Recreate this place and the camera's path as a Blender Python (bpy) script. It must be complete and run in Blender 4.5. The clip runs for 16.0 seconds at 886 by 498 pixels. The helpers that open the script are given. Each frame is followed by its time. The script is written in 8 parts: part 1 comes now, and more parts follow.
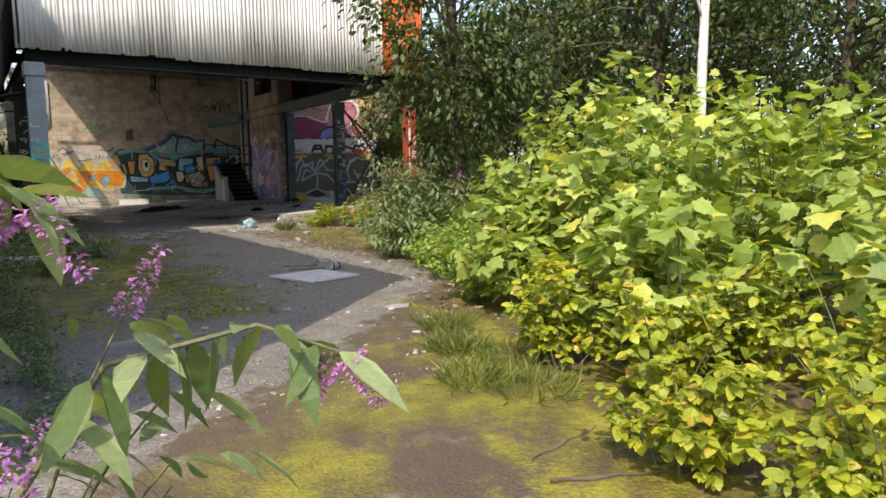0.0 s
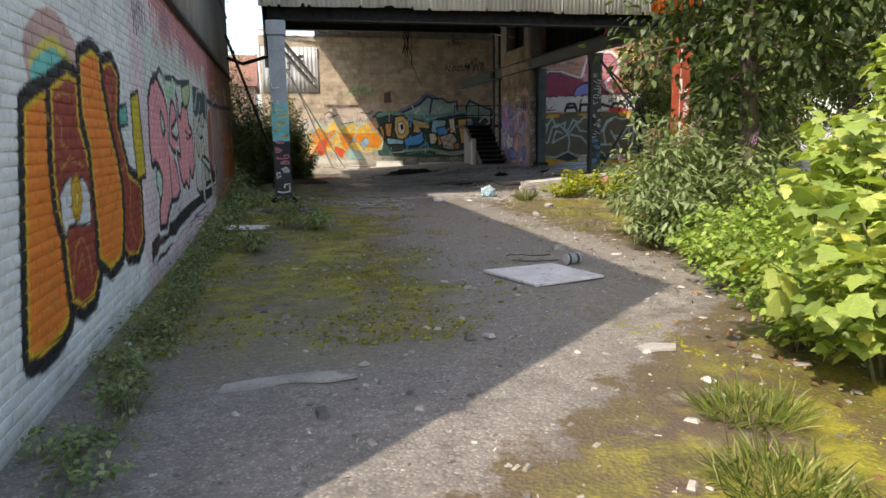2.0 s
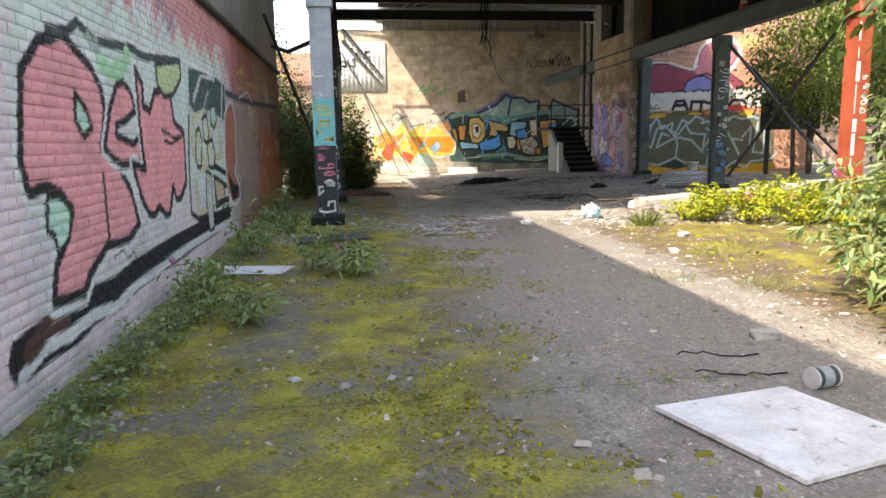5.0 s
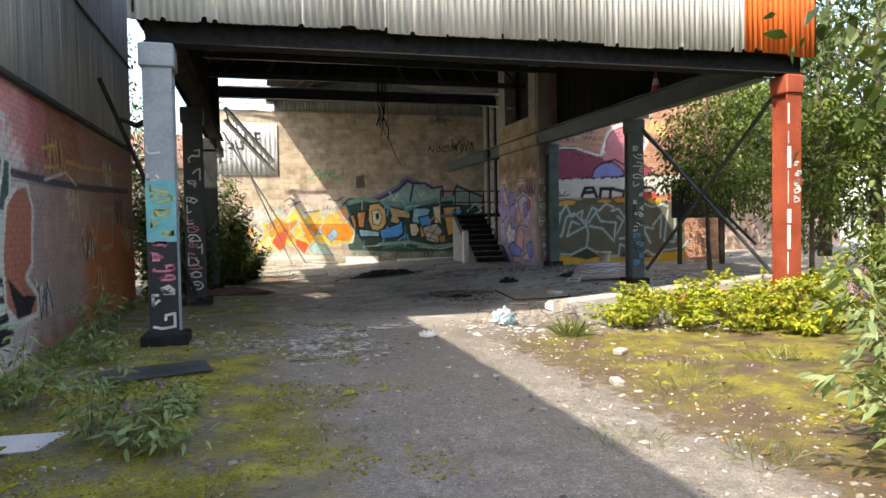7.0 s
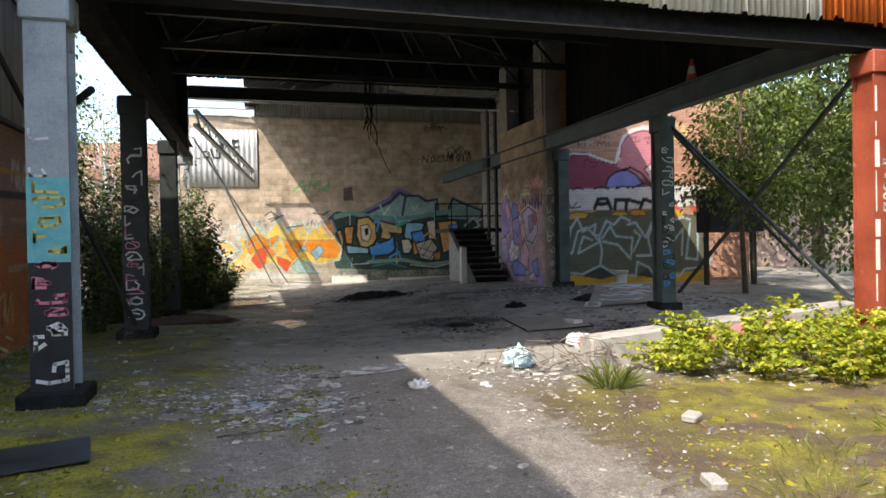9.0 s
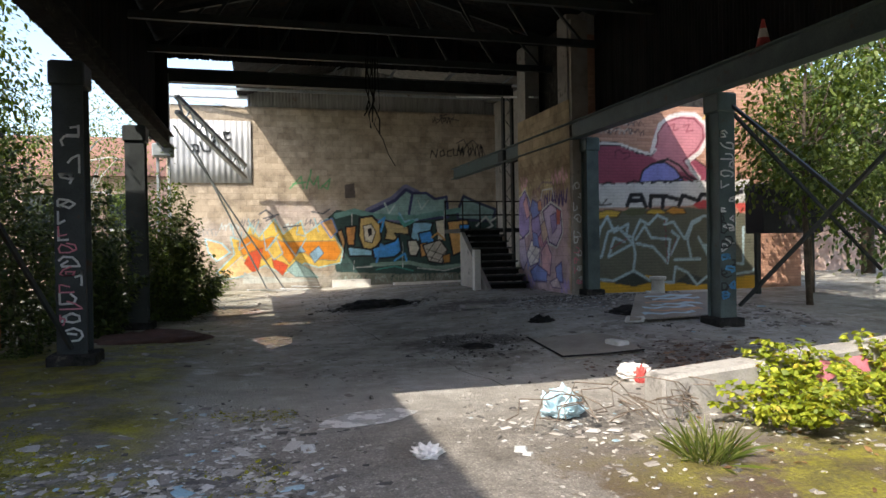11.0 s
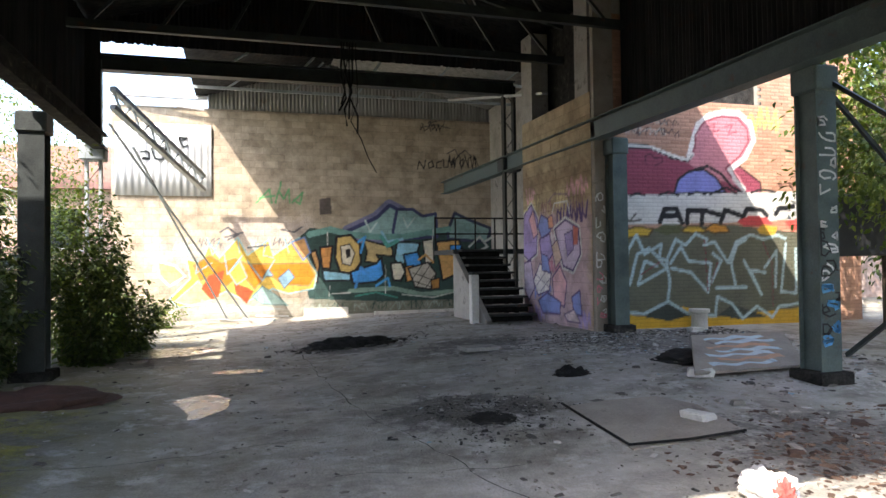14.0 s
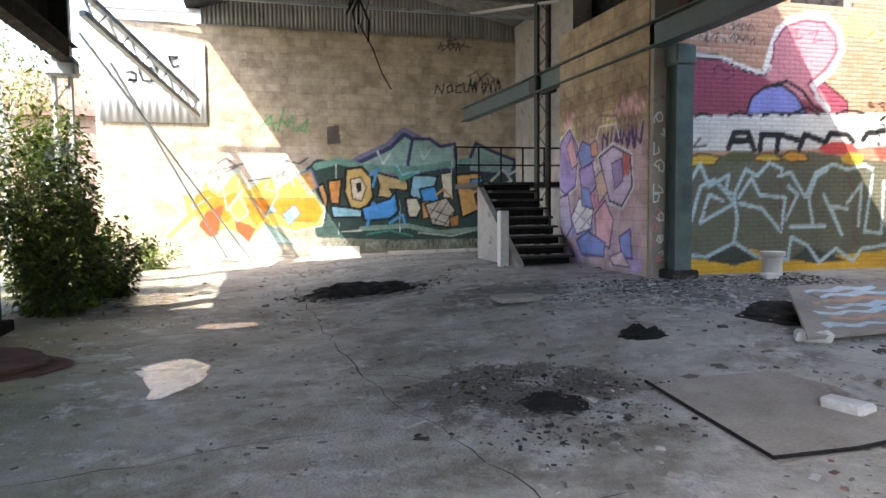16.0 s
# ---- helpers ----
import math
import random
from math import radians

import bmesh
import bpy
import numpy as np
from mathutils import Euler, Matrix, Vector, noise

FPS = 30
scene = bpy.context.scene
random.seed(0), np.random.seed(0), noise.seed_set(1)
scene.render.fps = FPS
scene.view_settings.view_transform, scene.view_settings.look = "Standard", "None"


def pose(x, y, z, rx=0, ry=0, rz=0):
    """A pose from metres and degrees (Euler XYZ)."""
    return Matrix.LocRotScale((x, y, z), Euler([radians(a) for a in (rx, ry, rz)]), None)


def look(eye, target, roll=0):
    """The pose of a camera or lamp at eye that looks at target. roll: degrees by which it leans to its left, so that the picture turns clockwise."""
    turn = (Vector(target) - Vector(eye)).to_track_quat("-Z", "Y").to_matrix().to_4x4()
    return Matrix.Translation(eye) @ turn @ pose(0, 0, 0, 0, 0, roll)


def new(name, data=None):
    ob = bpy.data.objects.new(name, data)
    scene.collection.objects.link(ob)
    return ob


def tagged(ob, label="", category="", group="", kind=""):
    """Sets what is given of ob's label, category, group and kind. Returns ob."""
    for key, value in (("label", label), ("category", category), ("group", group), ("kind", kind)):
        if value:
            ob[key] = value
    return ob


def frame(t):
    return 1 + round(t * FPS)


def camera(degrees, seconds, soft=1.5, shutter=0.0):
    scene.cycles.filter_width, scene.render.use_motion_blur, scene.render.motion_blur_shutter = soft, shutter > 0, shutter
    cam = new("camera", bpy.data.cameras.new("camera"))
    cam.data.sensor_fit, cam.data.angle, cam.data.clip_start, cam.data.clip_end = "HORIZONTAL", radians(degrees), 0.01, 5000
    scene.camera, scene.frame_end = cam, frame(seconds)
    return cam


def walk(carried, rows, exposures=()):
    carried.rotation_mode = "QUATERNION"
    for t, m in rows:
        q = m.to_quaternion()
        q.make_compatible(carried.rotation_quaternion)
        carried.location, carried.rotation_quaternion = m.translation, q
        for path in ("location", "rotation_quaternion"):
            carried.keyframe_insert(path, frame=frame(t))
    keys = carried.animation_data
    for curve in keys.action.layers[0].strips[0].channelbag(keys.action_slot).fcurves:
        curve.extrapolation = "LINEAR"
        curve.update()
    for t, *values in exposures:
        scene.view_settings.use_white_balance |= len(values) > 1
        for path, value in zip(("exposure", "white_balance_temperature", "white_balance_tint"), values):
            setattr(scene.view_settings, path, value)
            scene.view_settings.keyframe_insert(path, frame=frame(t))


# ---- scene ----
cam = camera(66.0, 16.0)
METRES, EYE, TILT, LEAN, TURN = 19.0, 1.5, 0.0, 0.0, -34.6
ROWS = [
    (0.0, 0.0, 0.0, 0.0, -0.08, -6.43, 0.72),
    (0.5, 0.0052, 0.0362, -0.002, 0.16, -6.76, 0.77),
    (1.0, 0.006, 0.0709, -0.0019, 4.41, -8.36, 0.84),
    (1.5, 0.0, 0.1053, 0.0003, 13.43, -9.48, 0.79),
    (2.0, -0.0121, 0.1387, 0.0007, 21.16, -9.32, 0.95),
    (2.5, -0.0236, 0.1717, -0.0006, 24.23, -9.42, 1.01),
    (3.0, -0.0408, 0.203, -0.0018, 27.78, -9.24, 0.98),
    (5.5, -0.1119, 0.3481, 0.002, 26.57, -8.64, 0.97),
    (6.0, -0.1213, 0.3798, 0.0042, 23.34, -6.99, 1.07),
    (6.5, -0.1291, 0.4108, 0.0069, 21.06, -3.96, 0.98),
    (7.0, -0.1398, 0.4426, 0.0073, 19.41, -2.02, 1.0),
    (7.5, -0.1503, 0.4753, 0.0067, 18.17, -1.14, 1.12),
    (8.0, -0.1618, 0.5053, 0.0053, 18.76, -0.69, 1.09),
    (10.5, -0.2171, 0.6504, 0.0069, 19.08, -0.58, 0.95),
    (11.0, -0.2279, 0.6776, 0.0072, 19.58, -0.56, 0.94),
    (11.5, -0.2411, 0.7057, 0.0091, 19.67, -0.68, 0.69),
    (12.0, -0.2574, 0.7299, 0.0101, 20.44, -0.53, 0.71),
    (12.5, -0.2699, 0.7547, 0.0095, 20.48, 0.55, 0.75),
    (13.0, -0.2779, 0.7788, 0.0095, 21.29, 1.48, 0.88),
    (13.5, -0.2857, 0.8041, 0.0096, 20.31, 1.74, 0.83),
    (14.0, -0.292, 0.8319, 0.0092, 18.2, 1.26, 0.75),
    (14.5, -0.3029, 0.8557, 0.0075, 17.62, 0.56, 0.76),
    (15.0, -0.3146, 0.8776, 0.0066, 17.51, -0.57, 0.58),
    (15.5, -0.3256, 0.9027, 0.0069, 18.01, -2.16, 0.41),
    (16.0, -0.3381, 0.9279, 0.0056, 19.16, -3.95, 0.58),
]
walk(cam, [(t, pose(0, 0, EYE, TILT, LEAN, TURN) @ pose(METRES * x, METRES * y, METRES * z, 90 + pitch, roll, yaw)) for t, x, y, z, yaw, pitch, roll in ROWS],
     [(0.0, 1.1, 7000, 12), (1.0, 1.1, 7100, 12), (2.5, 1.65, 7300, 13), (5.5, 2.35, 7500, 13), (7.0, 2.0, 7200, 12), (8.0, 1.8, 7000, 12), (11.0, 1.6, 6700, 11), (12.5, 2.05, 6700, 12), (14.0, 2.55, 6700, 12), (16.0, 3.0, 6800, 13)])

# ---- light ----
SUN = Vector((-0.66, -0.57, 1.0)).normalized()
world = bpy.data.worlds.new("world")
scene.world = world
world.use_nodes = True
wn = world.node_tree.nodes
sky = wn.new("ShaderNodeTexSky")
sky.sky_type, sky.sun_disc = "NISHITA", False
sky.sun_elevation = math.asin(SUN.z)
sky.sun_rotation = math.atan2(SUN.x, SUN.y)
sky.air_density, sky.dust_density, sky.ozone_density = 1.0, 2.0, 1.0
wn["Background"].inputs["Strength"].default_value = 0.15
world.node_tree.links.new(sky.outputs[0], wn["Background"].inputs[0])
sun = new("sun", bpy.data.lights.new("sun", "SUN"))
sun.data.energy, sun.data.angle, sun.data.color = 2.4, radians(0.55), (1.0, 0.94, 0.84)
sun.matrix_world = look(SUN * 60, (0, 0, 0))


# ---- materials ----
def mat(name, rough=0.8, metal=0.0):
    m = bpy.data.materials.new(name)
    m.use_nodes = True
    b = m.node_tree.nodes["Principled BSDF"]
    b.inputs["Roughness"].default_value = rough
    b.inputs["Metallic"].default_value = metal
    return m, m.node_tree.nodes, m.node_tree.links, b


def tex_noise(n, l, scale, detail=5.0, vec=None, rough=0.6):
    t = n.new("ShaderNodeTexNoise")
    t.inputs["Scale"].default_value, t.inputs["Detail"].default_value = scale, detail
    t.inputs["Roughness"].default_value = rough
    if vec is None:
        g = n.new("ShaderNodeNewGeometry")
        vec = g.outputs["Position"]
    l.new(vec, t.inputs["Vector"])
    return t.outputs["Fac"]


def ramp(n, l, fac, stops):
    r = n.new("ShaderNodeValToRGB")
    e = r.color_ramp.elements
    while len(e) < len(stops):
        e.new(0.5)
    for i, (p, c) in enumerate(stops):
        e[i].position = p
        e[i].color = (*c, 1) if len(c) == 3 else c
    l.new(fac, r.inputs[0])
    return r.outputs[0]


def grey(v):
    return (v, v, v)


def mix(n, l, fac, a, b, how="MIX"):
    m = n.new("ShaderNodeMix")
    m.data_type, m.blend_type = "RGBA", how
    for sock, v in ((m.inputs[0], fac), (m.inputs[6], a), (m.inputs[7], b)):
        if isinstance(v, (int, float)):
            sock.default_value = v
        elif isinstance(v, tuple):
            sock.default_value = (*v, 1)
        else:
            l.new(v, sock)
    return m.outputs[2]


def math_node(n, l, op, a, b=0.0, clamp=False):
    m = n.new("ShaderNodeMath")
    m.operation, m.use_clamp = op, clamp
    for sock, v in ((m.inputs[0], a), (m.inputs[1], b)):
        if isinstance(v, (int, float)):
            sock.default_value = v
        else:
            l.new(v, sock)
    return m.outputs[0]


def bump(n, l, b, height, strength=0.4, dist=0.01):
    k = n.new("ShaderNodeBump")
    k.inputs["Strength"].default_value, k.inputs["Distance"].default_value = strength, dist
    l.new(height, k.inputs["Height"])
    l.new(k.outputs[0], b.inputs["Normal"])


def surface(name, dark, light, scale=3.0, rough=0.8, metal=0.0, grain=60.0, bumpy=0.3, stain=None, stain_scale=1.2, stain_at=0.55):
    """Two-scale mottled surface, with optional stains."""
    m, n, l, b = mat(name, rough, metal)
    big = tex_noise(n, l, scale, 6)
    fine = tex_noise(n, l, grain, 4)
    both = math_node(n, l, "ADD", math_node(n, l, "MULTIPLY", big, 0.65), math_node(n, l, "MULTIPLY", fine, 0.35))
    col = ramp(n, l, both, [(0.36, dark), (0.64, light)])
    if stain:
        f = ramp(n, l, tex_noise(n, l, stain_scale, 8, None, 0.7), [(stain_at, grey(0)), (stain_at + 0.1, grey(1))])
        col = mix(n, l, f, col, stain)
    l.new(col, b.inputs["Base Color"])
    rr = ramp(n, l, big, [(0.3, grey(max(rough - 0.15, 0.05))), (0.7, grey(min(rough + 0.1, 1)))])
    l.new(rr, b.inputs["Roughness"])
    bump(n, l, b, fine, bumpy, 0.01)
    return m


def painted(name, rough=0.7, bumpy=0.35, spot=55.0, grime=0.84):
    """Masonry under paint: the colours of the paint are laid on the faces, wear comes from noise."""
    m, n, l, b = mat(name, rough)
    a = n.new("ShaderNodeAttribute")
    a.attribute_name = "paint"
    fine = tex_noise(n, l, spot, 5)
    big = tex_noise(n, l, 2.2, 7, None, 0.7)
    v = ramp(n, l, fine, [(0.3, grey(0.90)), (0.6, grey(1.05))])
    v2 = ramp(n, l, big, [(0.34, grey(grime)), (0.58, grey(1.05))])
    col = mix(n, l, 1.0, a.outputs["Color"], v, "MULTIPLY")
    col = mix(n, l, 1.0, col, v2, "MULTIPLY")
    chips = ramp(n, l, tex_noise(n, l, 19.0, 7, None, 0.75), [(0.66, grey(0)), (0.70, grey(0.55))])
    col = mix(n, l, chips, col, (0.30, 0.25, 0.20))
    l.new(col, b.inputs["Base Color"])
    bump(n, l, b, fine, bumpy, 0.006)
    return m


def foliage(name, cols, trans=0.35, rough=0.5):
    m, n, l, b = mat(name, rough)
    g = n.new("ShaderNodeNewGeometry")
    c = ramp(n, l, g.outputs["Random Per Island"], cols)
    patch = ramp(n, l, tex_noise(n, l, 1.1, 3), [(0.35, grey(0.7)), (0.65, grey(1.15))])
    c = mix(n, l, 0.7, c, patch, "MULTIPLY")
    vein = ramp(n, l, tex_noise(n, l, 70, 3), [(0.3, grey(0.82)), (0.7, grey(1.08))])
    c = mix(n, l, 1.0, c, vein, "MULTIPLY")
    l.new(c, b.inputs["Base Color"])
    t = n.new("ShaderNodeBsdfTranslucent")
    l.new(mix(n, l, 1.0, c, (1.25, 1.2, 0.5), "MULTIPLY"), t.inputs[0])
    s = n.new("ShaderNodeMixShader")
    s.inputs[0].default_value = trans
    l.new(b.outputs[0], s.inputs[1])
    l.new(t.outputs[0], s.inputs[2])
    l.new(s.outputs[0], n["Material Output"].inputs[0])
    return m


def corrugated_steel(name, dark, light, rust, rust_at=0.6, rough=0.6, metal=0.2):
    m, n, l, b = mat(name, rough, metal)
    g = n.new("ShaderNodeNewGeometry")
    mp = n.new("ShaderNodeMapping")
    mp.inputs["Scale"].default_value = (3.0, 3.0, 0.25)
    l.new(g.outputs["Position"], mp.inputs[0])
    streak = tex_noise(n, l, 2.0, 6, mp.outputs[0], 0.65)
    col = ramp(n, l, streak, [(0.3, dark), (0.65, light)])
    oi = n.new("ShaderNodeObjectInfo")
    col = mix(n, l, 1.0, col, ramp(n, l, oi.outputs["Random"], [(0, grey(0.78)), (1, grey(1.05))]), "MULTIPLY")
    f = ramp(n, l, tex_noise(n, l, 1.7, 9, None, 0.75), [(rust_at, grey(0)), (rust_at + 0.12, grey(0.9))])
    col = mix(n, l, f, col, rust)
    l.new(col, b.inputs["Base Color"])
    bump(n, l, b, tex_noise(n, l, 40, 4), 0.15, 0.005)
    return m


def concrete_floor():
    m, n, l, b = mat("yard concrete", 0.85)
    g = n.new("ShaderNodeNewGeometry")
    sep = n.new("ShaderNodeSeparateXYZ")
    l.new(g.outputs["Position"], sep.inputs[0])
    X, Y = sep.outputs[0], sep.outputs[1]
    big, mid, fine = tex_noise(n, l, 0.55, 6), tex_noise(n, l, 3.2, 7, None, 0.7), tex_noise(n, l, 90, 3)
    pebbles = n.new("ShaderNodeTexVoronoi")
    pebbles.inputs["Scale"].default_value = 38
    l.new(g.outputs["Position"], pebbles.inputs["Vector"])
    agg = ramp(n, l, pebbles.outputs["Distance"], [(0.05, grey(1.5)), (0.4, grey(0.62))])
    base = ramp(n, l, mid, [(0.3, (0.20, 0.178, 0.15)), (0.52, (0.33, 0.30, 0.258)), (0.75, (0.47, 0.43, 0.375))])
    base = mix(n, l, 0.75, base, agg, "MULTIPLY")
    ribs = n.new("ShaderNodeTexWave")
    ribs.bands_direction = "X"
    for key, val in (("Scale", 5.0), ("Distortion", 6.0), ("Detail", 3.0), ("Detail Scale", 6.0)):
        ribs.inputs[key].default_value = val
    l.new(g.outputs["Position"], ribs.inputs["Vector"])
    base = mix(n, l, 1.0, base, ramp(n, l, ribs.outputs["Fac"], [(0.2, grey(0.98)), (0.7, grey(1.01))]), "MULTIPLY")
    speck = ramp(n, l, tex_noise(n, l, 42, 5, None, 0.8), [(0.34, grey(0.45)), (0.46, grey(1.0)), (0.60, grey(1.0)), (0.68, grey(1.9))])
    base = mix(n, l, 0.9, base, speck, "MULTIPLY")
    lumps = ramp(n, l, tex_noise(n, l, 15, 6, None, 0.75), [(0.36, grey(0.55)), (0.5, grey(1.0)), (0.66, grey(1.35))])
    base = mix(n, l, 0.7, base, lumps, "MULTIPLY")
    # bare pale concrete of the open strip, brown silt beside it
    wob = math_node(n, l, "MULTIPLY", math_node(n, l, "SUBTRACT", big, 0.5), 3.0)
    xs = math_node(n, l, "ADD", X, wob)
    edge = math_node(n, l, "MINIMUM", math_node(n, l, "MAXIMUM", math_node(n, l, "MULTIPLY", math_node(n, l, "SUBTRACT", Y, 3.9), 1.158), -1.0), 5.0)
    past = math_node(n, l, "SUBTRACT", math_node(n, l, "ADD", X, math_node(n, l, "MULTIPLY", math_node(n, l, "SUBTRACT", mid, 0.5), 2.2)), math_node(n, l, "ADD", edge, 0.75))
    silt_x = ramp(n, l, math_node(n, l, "MULTIPLY", past, 1.0, True), [(0.0, grey(0)), (0.22, grey(1))])
    out = ramp(n, l, math_node(n, l, "MULTIPLY", math_node(n, l, "SUBTRACT", 18.4, Y), 0.8, True), [(0.0, grey(0)), (1.0, grey(1))])
    silt_n = ramp(n, l, tex_noise(n, l, 2.1, 7, None, 0.7), [(0.32, grey(0.25)), (0.42, grey(1))])
    silt = mix(n, l, 1.0, mix(n, l, 1.0, silt_x, out, "MULTIPLY"), silt_n, "MULTIPLY")
    base = mix(n, l, silt, base, ramp(n, l, fine, [(0.3, (0.06, 0.042, 0.028)), (0.7, (0.16, 0.112, 0.072))]))
    # worn dark aggregate in the yard, smooth pale screed in the hall
    hall = ramp(n, l, math_node(n, l, "MULTIPLY", math_node(n, l, "SUBTRACT", Y, 18.6), 0.4, True), [(0.0, grey(0.78)), (1.0, grey(1.0))])
    base = mix(n, l, 1.0, base, hall, "MULTIPLY")
    screed = ramp(n, l, mid, [(0.3, (0.29, 0.28, 0.255)), (0.5, (0.44, 0.425, 0.395)), (0.72, (0.58, 0.565, 0.53))])
    base = mix(n, l, ramp(n, l, math_node(n, l, "MULTIPLY", math_node(n, l, "SUBTRACT", Y, 18.6), 0.4, True), [(0.0, grey(0)), (1.0, grey(0.75))]), base, screed)
    # soot and oil under the roof
    inn = ramp(n, l, math_node(n, l, "MULTIPLY", math_node(n, l, "SUBTRACT", Y, 19.5), 0.4, True), [(0.0, grey(0)), (1.0, grey(1))])
    soot_and_dark = ramp(n, l, tex_noise(n, l, 0.8, 8, None, 0.72), [(0.52, grey(0)), (0.66, grey(0.6))])
    base = mix(n, l, mix(n, l, 1.0, inn, soot_and_dark, "MULTIPLY"), base, (0.11, 0.107, 0.105))
    grime = ramp(n, l, tex_noise(n, l, 0.9, 9, None, 0.78), [(0.38, (0.42, 0.40, 0.35)), (0.50, (0.88, 0.87, 0.82)), (0.62, (1.12, 1.12, 1.12))])
    base = mix(n, l, inn, base, mix(n, l, 1.0, base, grime, "MULTIPLY"))
    green = ramp(n, l, math_node(n, l, "ADD", math_node(n, l, "MULTIPLY", math_node(n, l, "SUBTRACT", 4.6, X), 0.16), math_node(n, l, "SUBTRACT", tex_noise(n, l, 1.4, 8, None, 0.7), 0.4)), [(0.10, grey(0)), (0.34, grey(0.55))])
    base = mix(n, l, mix(n, l, 1.0, green, inn, "MULTIPLY"), base, (0.155, 0.15, 0.075))
    # burnt and oily stains
    stain = None
    for cx, cy, r in ((6.75, 23.3, 1.25), (6.5, 29.6, 1.6), (2.9, 29.4, 1.2), (11.4, 26.3, 2.3), (9.6, 20.9, 1.5), (8.4, 27.6, 1.4)):
        dx, dy = math_node(n, l, "SUBTRACT", X, cx), math_node(n, l, "SUBTRACT", Y, cy)
        rr = math_node(n, l, "SQRT", math_node(n, l, "ADD", math_node(n, l, "MULTIPLY", dx, dx), math_node(n, l, "MULTIPLY", dy, dy)))
        f = math_node(n, l, "SUBTRACT", 1.0, math_node(n, l, "DIVIDE", rr, r))
        stain = f if stain is None else math_node(n, l, "MAXIMUM", stain, f)
    torn = math_node(n, l, "ADD", stain, math_node(n, l, "MULTIPLY", math_node(n, l, "SUBTRACT", tex_noise(n, l, 3.5, 8, None, 0.75), 0.5), 2.2))
    base = mix(n, l, ramp(n, l, torn, [(0.22, grey(0)), (0.42, grey(0.85))]), base, ramp(n, l, tex_noise(n, l, 24, 5), [(0.35, (0.025, 0.024, 0.023)), (0.62, (0.14, 0.13, 0.115))]))
    pale = ramp(n, l, tex_noise(n, l, 1.6, 9, None, 0.78), [(0.53, grey(0)), (0.62, grey(0.8))])
    base = mix(n, l, mix(n, l, 1.0, inn, pale, "MULTIPLY"), base, (0.56, 0.545, 0.52))
    # moss beside the boundary wall and in the damp open corner
    mz = ramp(n, l, math_node(n, l, "MULTIPLY", math_node(n, l, "SUBTRACT", 3.3, math_node(n, l, "ADD", X, math_node(n, l, "MULTIPLY", wob, 0.7))), 0.5, True), [(0.1, grey(0)), (0.45, grey(1))])
    mr = ramp(n, l, math_node(n, l, "MULTIPLY", math_node(n, l, "SUBTRACT", past, 0.1), 0.9, True), [(0.0, grey(0)), (1.0, grey(0.75))])
    my = ramp(n, l, math_node(n, l, "MULTIPLY", math_node(n, l, "SUBTRACT", 28.5, Y), 0.2, True), [(0.0, grey(0)), (1.0, grey(1))])
    mz = mix(n, l, 1.0, mz, ramp(n, l, math_node(n, l, "MULTIPLY", math_node(n, l, "SUBTRACT", Y, 6.4), 0.4, True), [(0.0, grey(0)), (1.0, grey(1))]), "MULTIPLY")
    mr = mix(n, l, 1.0, mr, out, "MULTIPLY")
    where = mix(n, l, 1.0, mix(n, l, 1.0, mz, mr, "ADD"), my, "MULTIPLY")
    patch = ramp(n, l, tex_noise(n, l, 1.25, 8, None, 0.68), [(0.42, grey(0)), (0.52, grey(1))])
    mf = mix(n, l, 1.0, where, patch, "MULTIPLY")
    moss = ramp(n, l, math_node(n, l, "ADD", math_node(n, l, "MULTIPLY", tex_noise(n, l, 2.4, 6), 0.6), math_node(n, l, "MULTIPLY", tex_noise(n, l, 40, 4), 0.4)), [(0.34, (0.045, 0.038, 0.012)), (0.46, (0.12, 0.108, 0.015)), (0.56, (0.24, 0.225, 0.016)), (0.68, (0.34, 0.32, 0.022))])
    dirt = ramp(n, l, tex_noise(n, l, 12, 6), [(0.35, (0.05, 0.043, 0.03)), (0.65, (0.15, 0.13, 0.095))])
    base = mix(n, l, mix(n, l, 1.0, mix(n, l, 1.0, mz, my, "MULTIPLY"), (0.8, 0.8, 0.8), "MULTIPLY"), base, dirt)
    col = mix(n, l, mf, base, moss)
    l.new(col, b.inputs["Base Color"])
    rg = ramp(n, l, mid, [(0.3, grey(0.42)), (0.6, grey(0.78))])
    l.new(rg, b.inputs["Roughness"])
    h = math_node(n, l, "ADD", math_node(n, l, "MULTIPLY", fine, 0.5), pebbles.outputs["Distance"])
    h = math_node(n, l, "ADD", h, math_node(n, l, "MULTIPLY", mf, tex_noise(n, l, 30, 4)))
    bump(n, l, b, h, 0.5, 0.015)
    return m


M = {}
M["floor"] = concrete_floor()
M["painted"] = painted("painted brickwork")
M["block"] = painted("painted blockwork", 0.85, 0.5, 35, 0.62)
M["clad"] = corrugated_steel("weathered white cladding", (0.58, 0.56, 0.53), (0.84, 0.82, 0.78), (0.22, 0.14, 0.10), 0.66)
M["clad_orange"] = corrugated_steel("orange cladding", (0.55, 0.11, 0.02), (0.75, 0.17, 0.03), (0.25, 0.08, 0.03), 0.68)
M["clad_grey"] = corrugated_steel("grey wall cladding", (0.32, 0.33, 0.34), (0.58, 0.59, 0.59), (0.26, 0.22, 0.19), 0.66, 0.5, 0.3)
M["clad_dark"] = corrugated_steel("near-black roof sheet", (0.015, 0.015, 0.016), (0.05, 0.05, 0.05), (0.05, 0.03, 0.02), 0.55, 0.8)
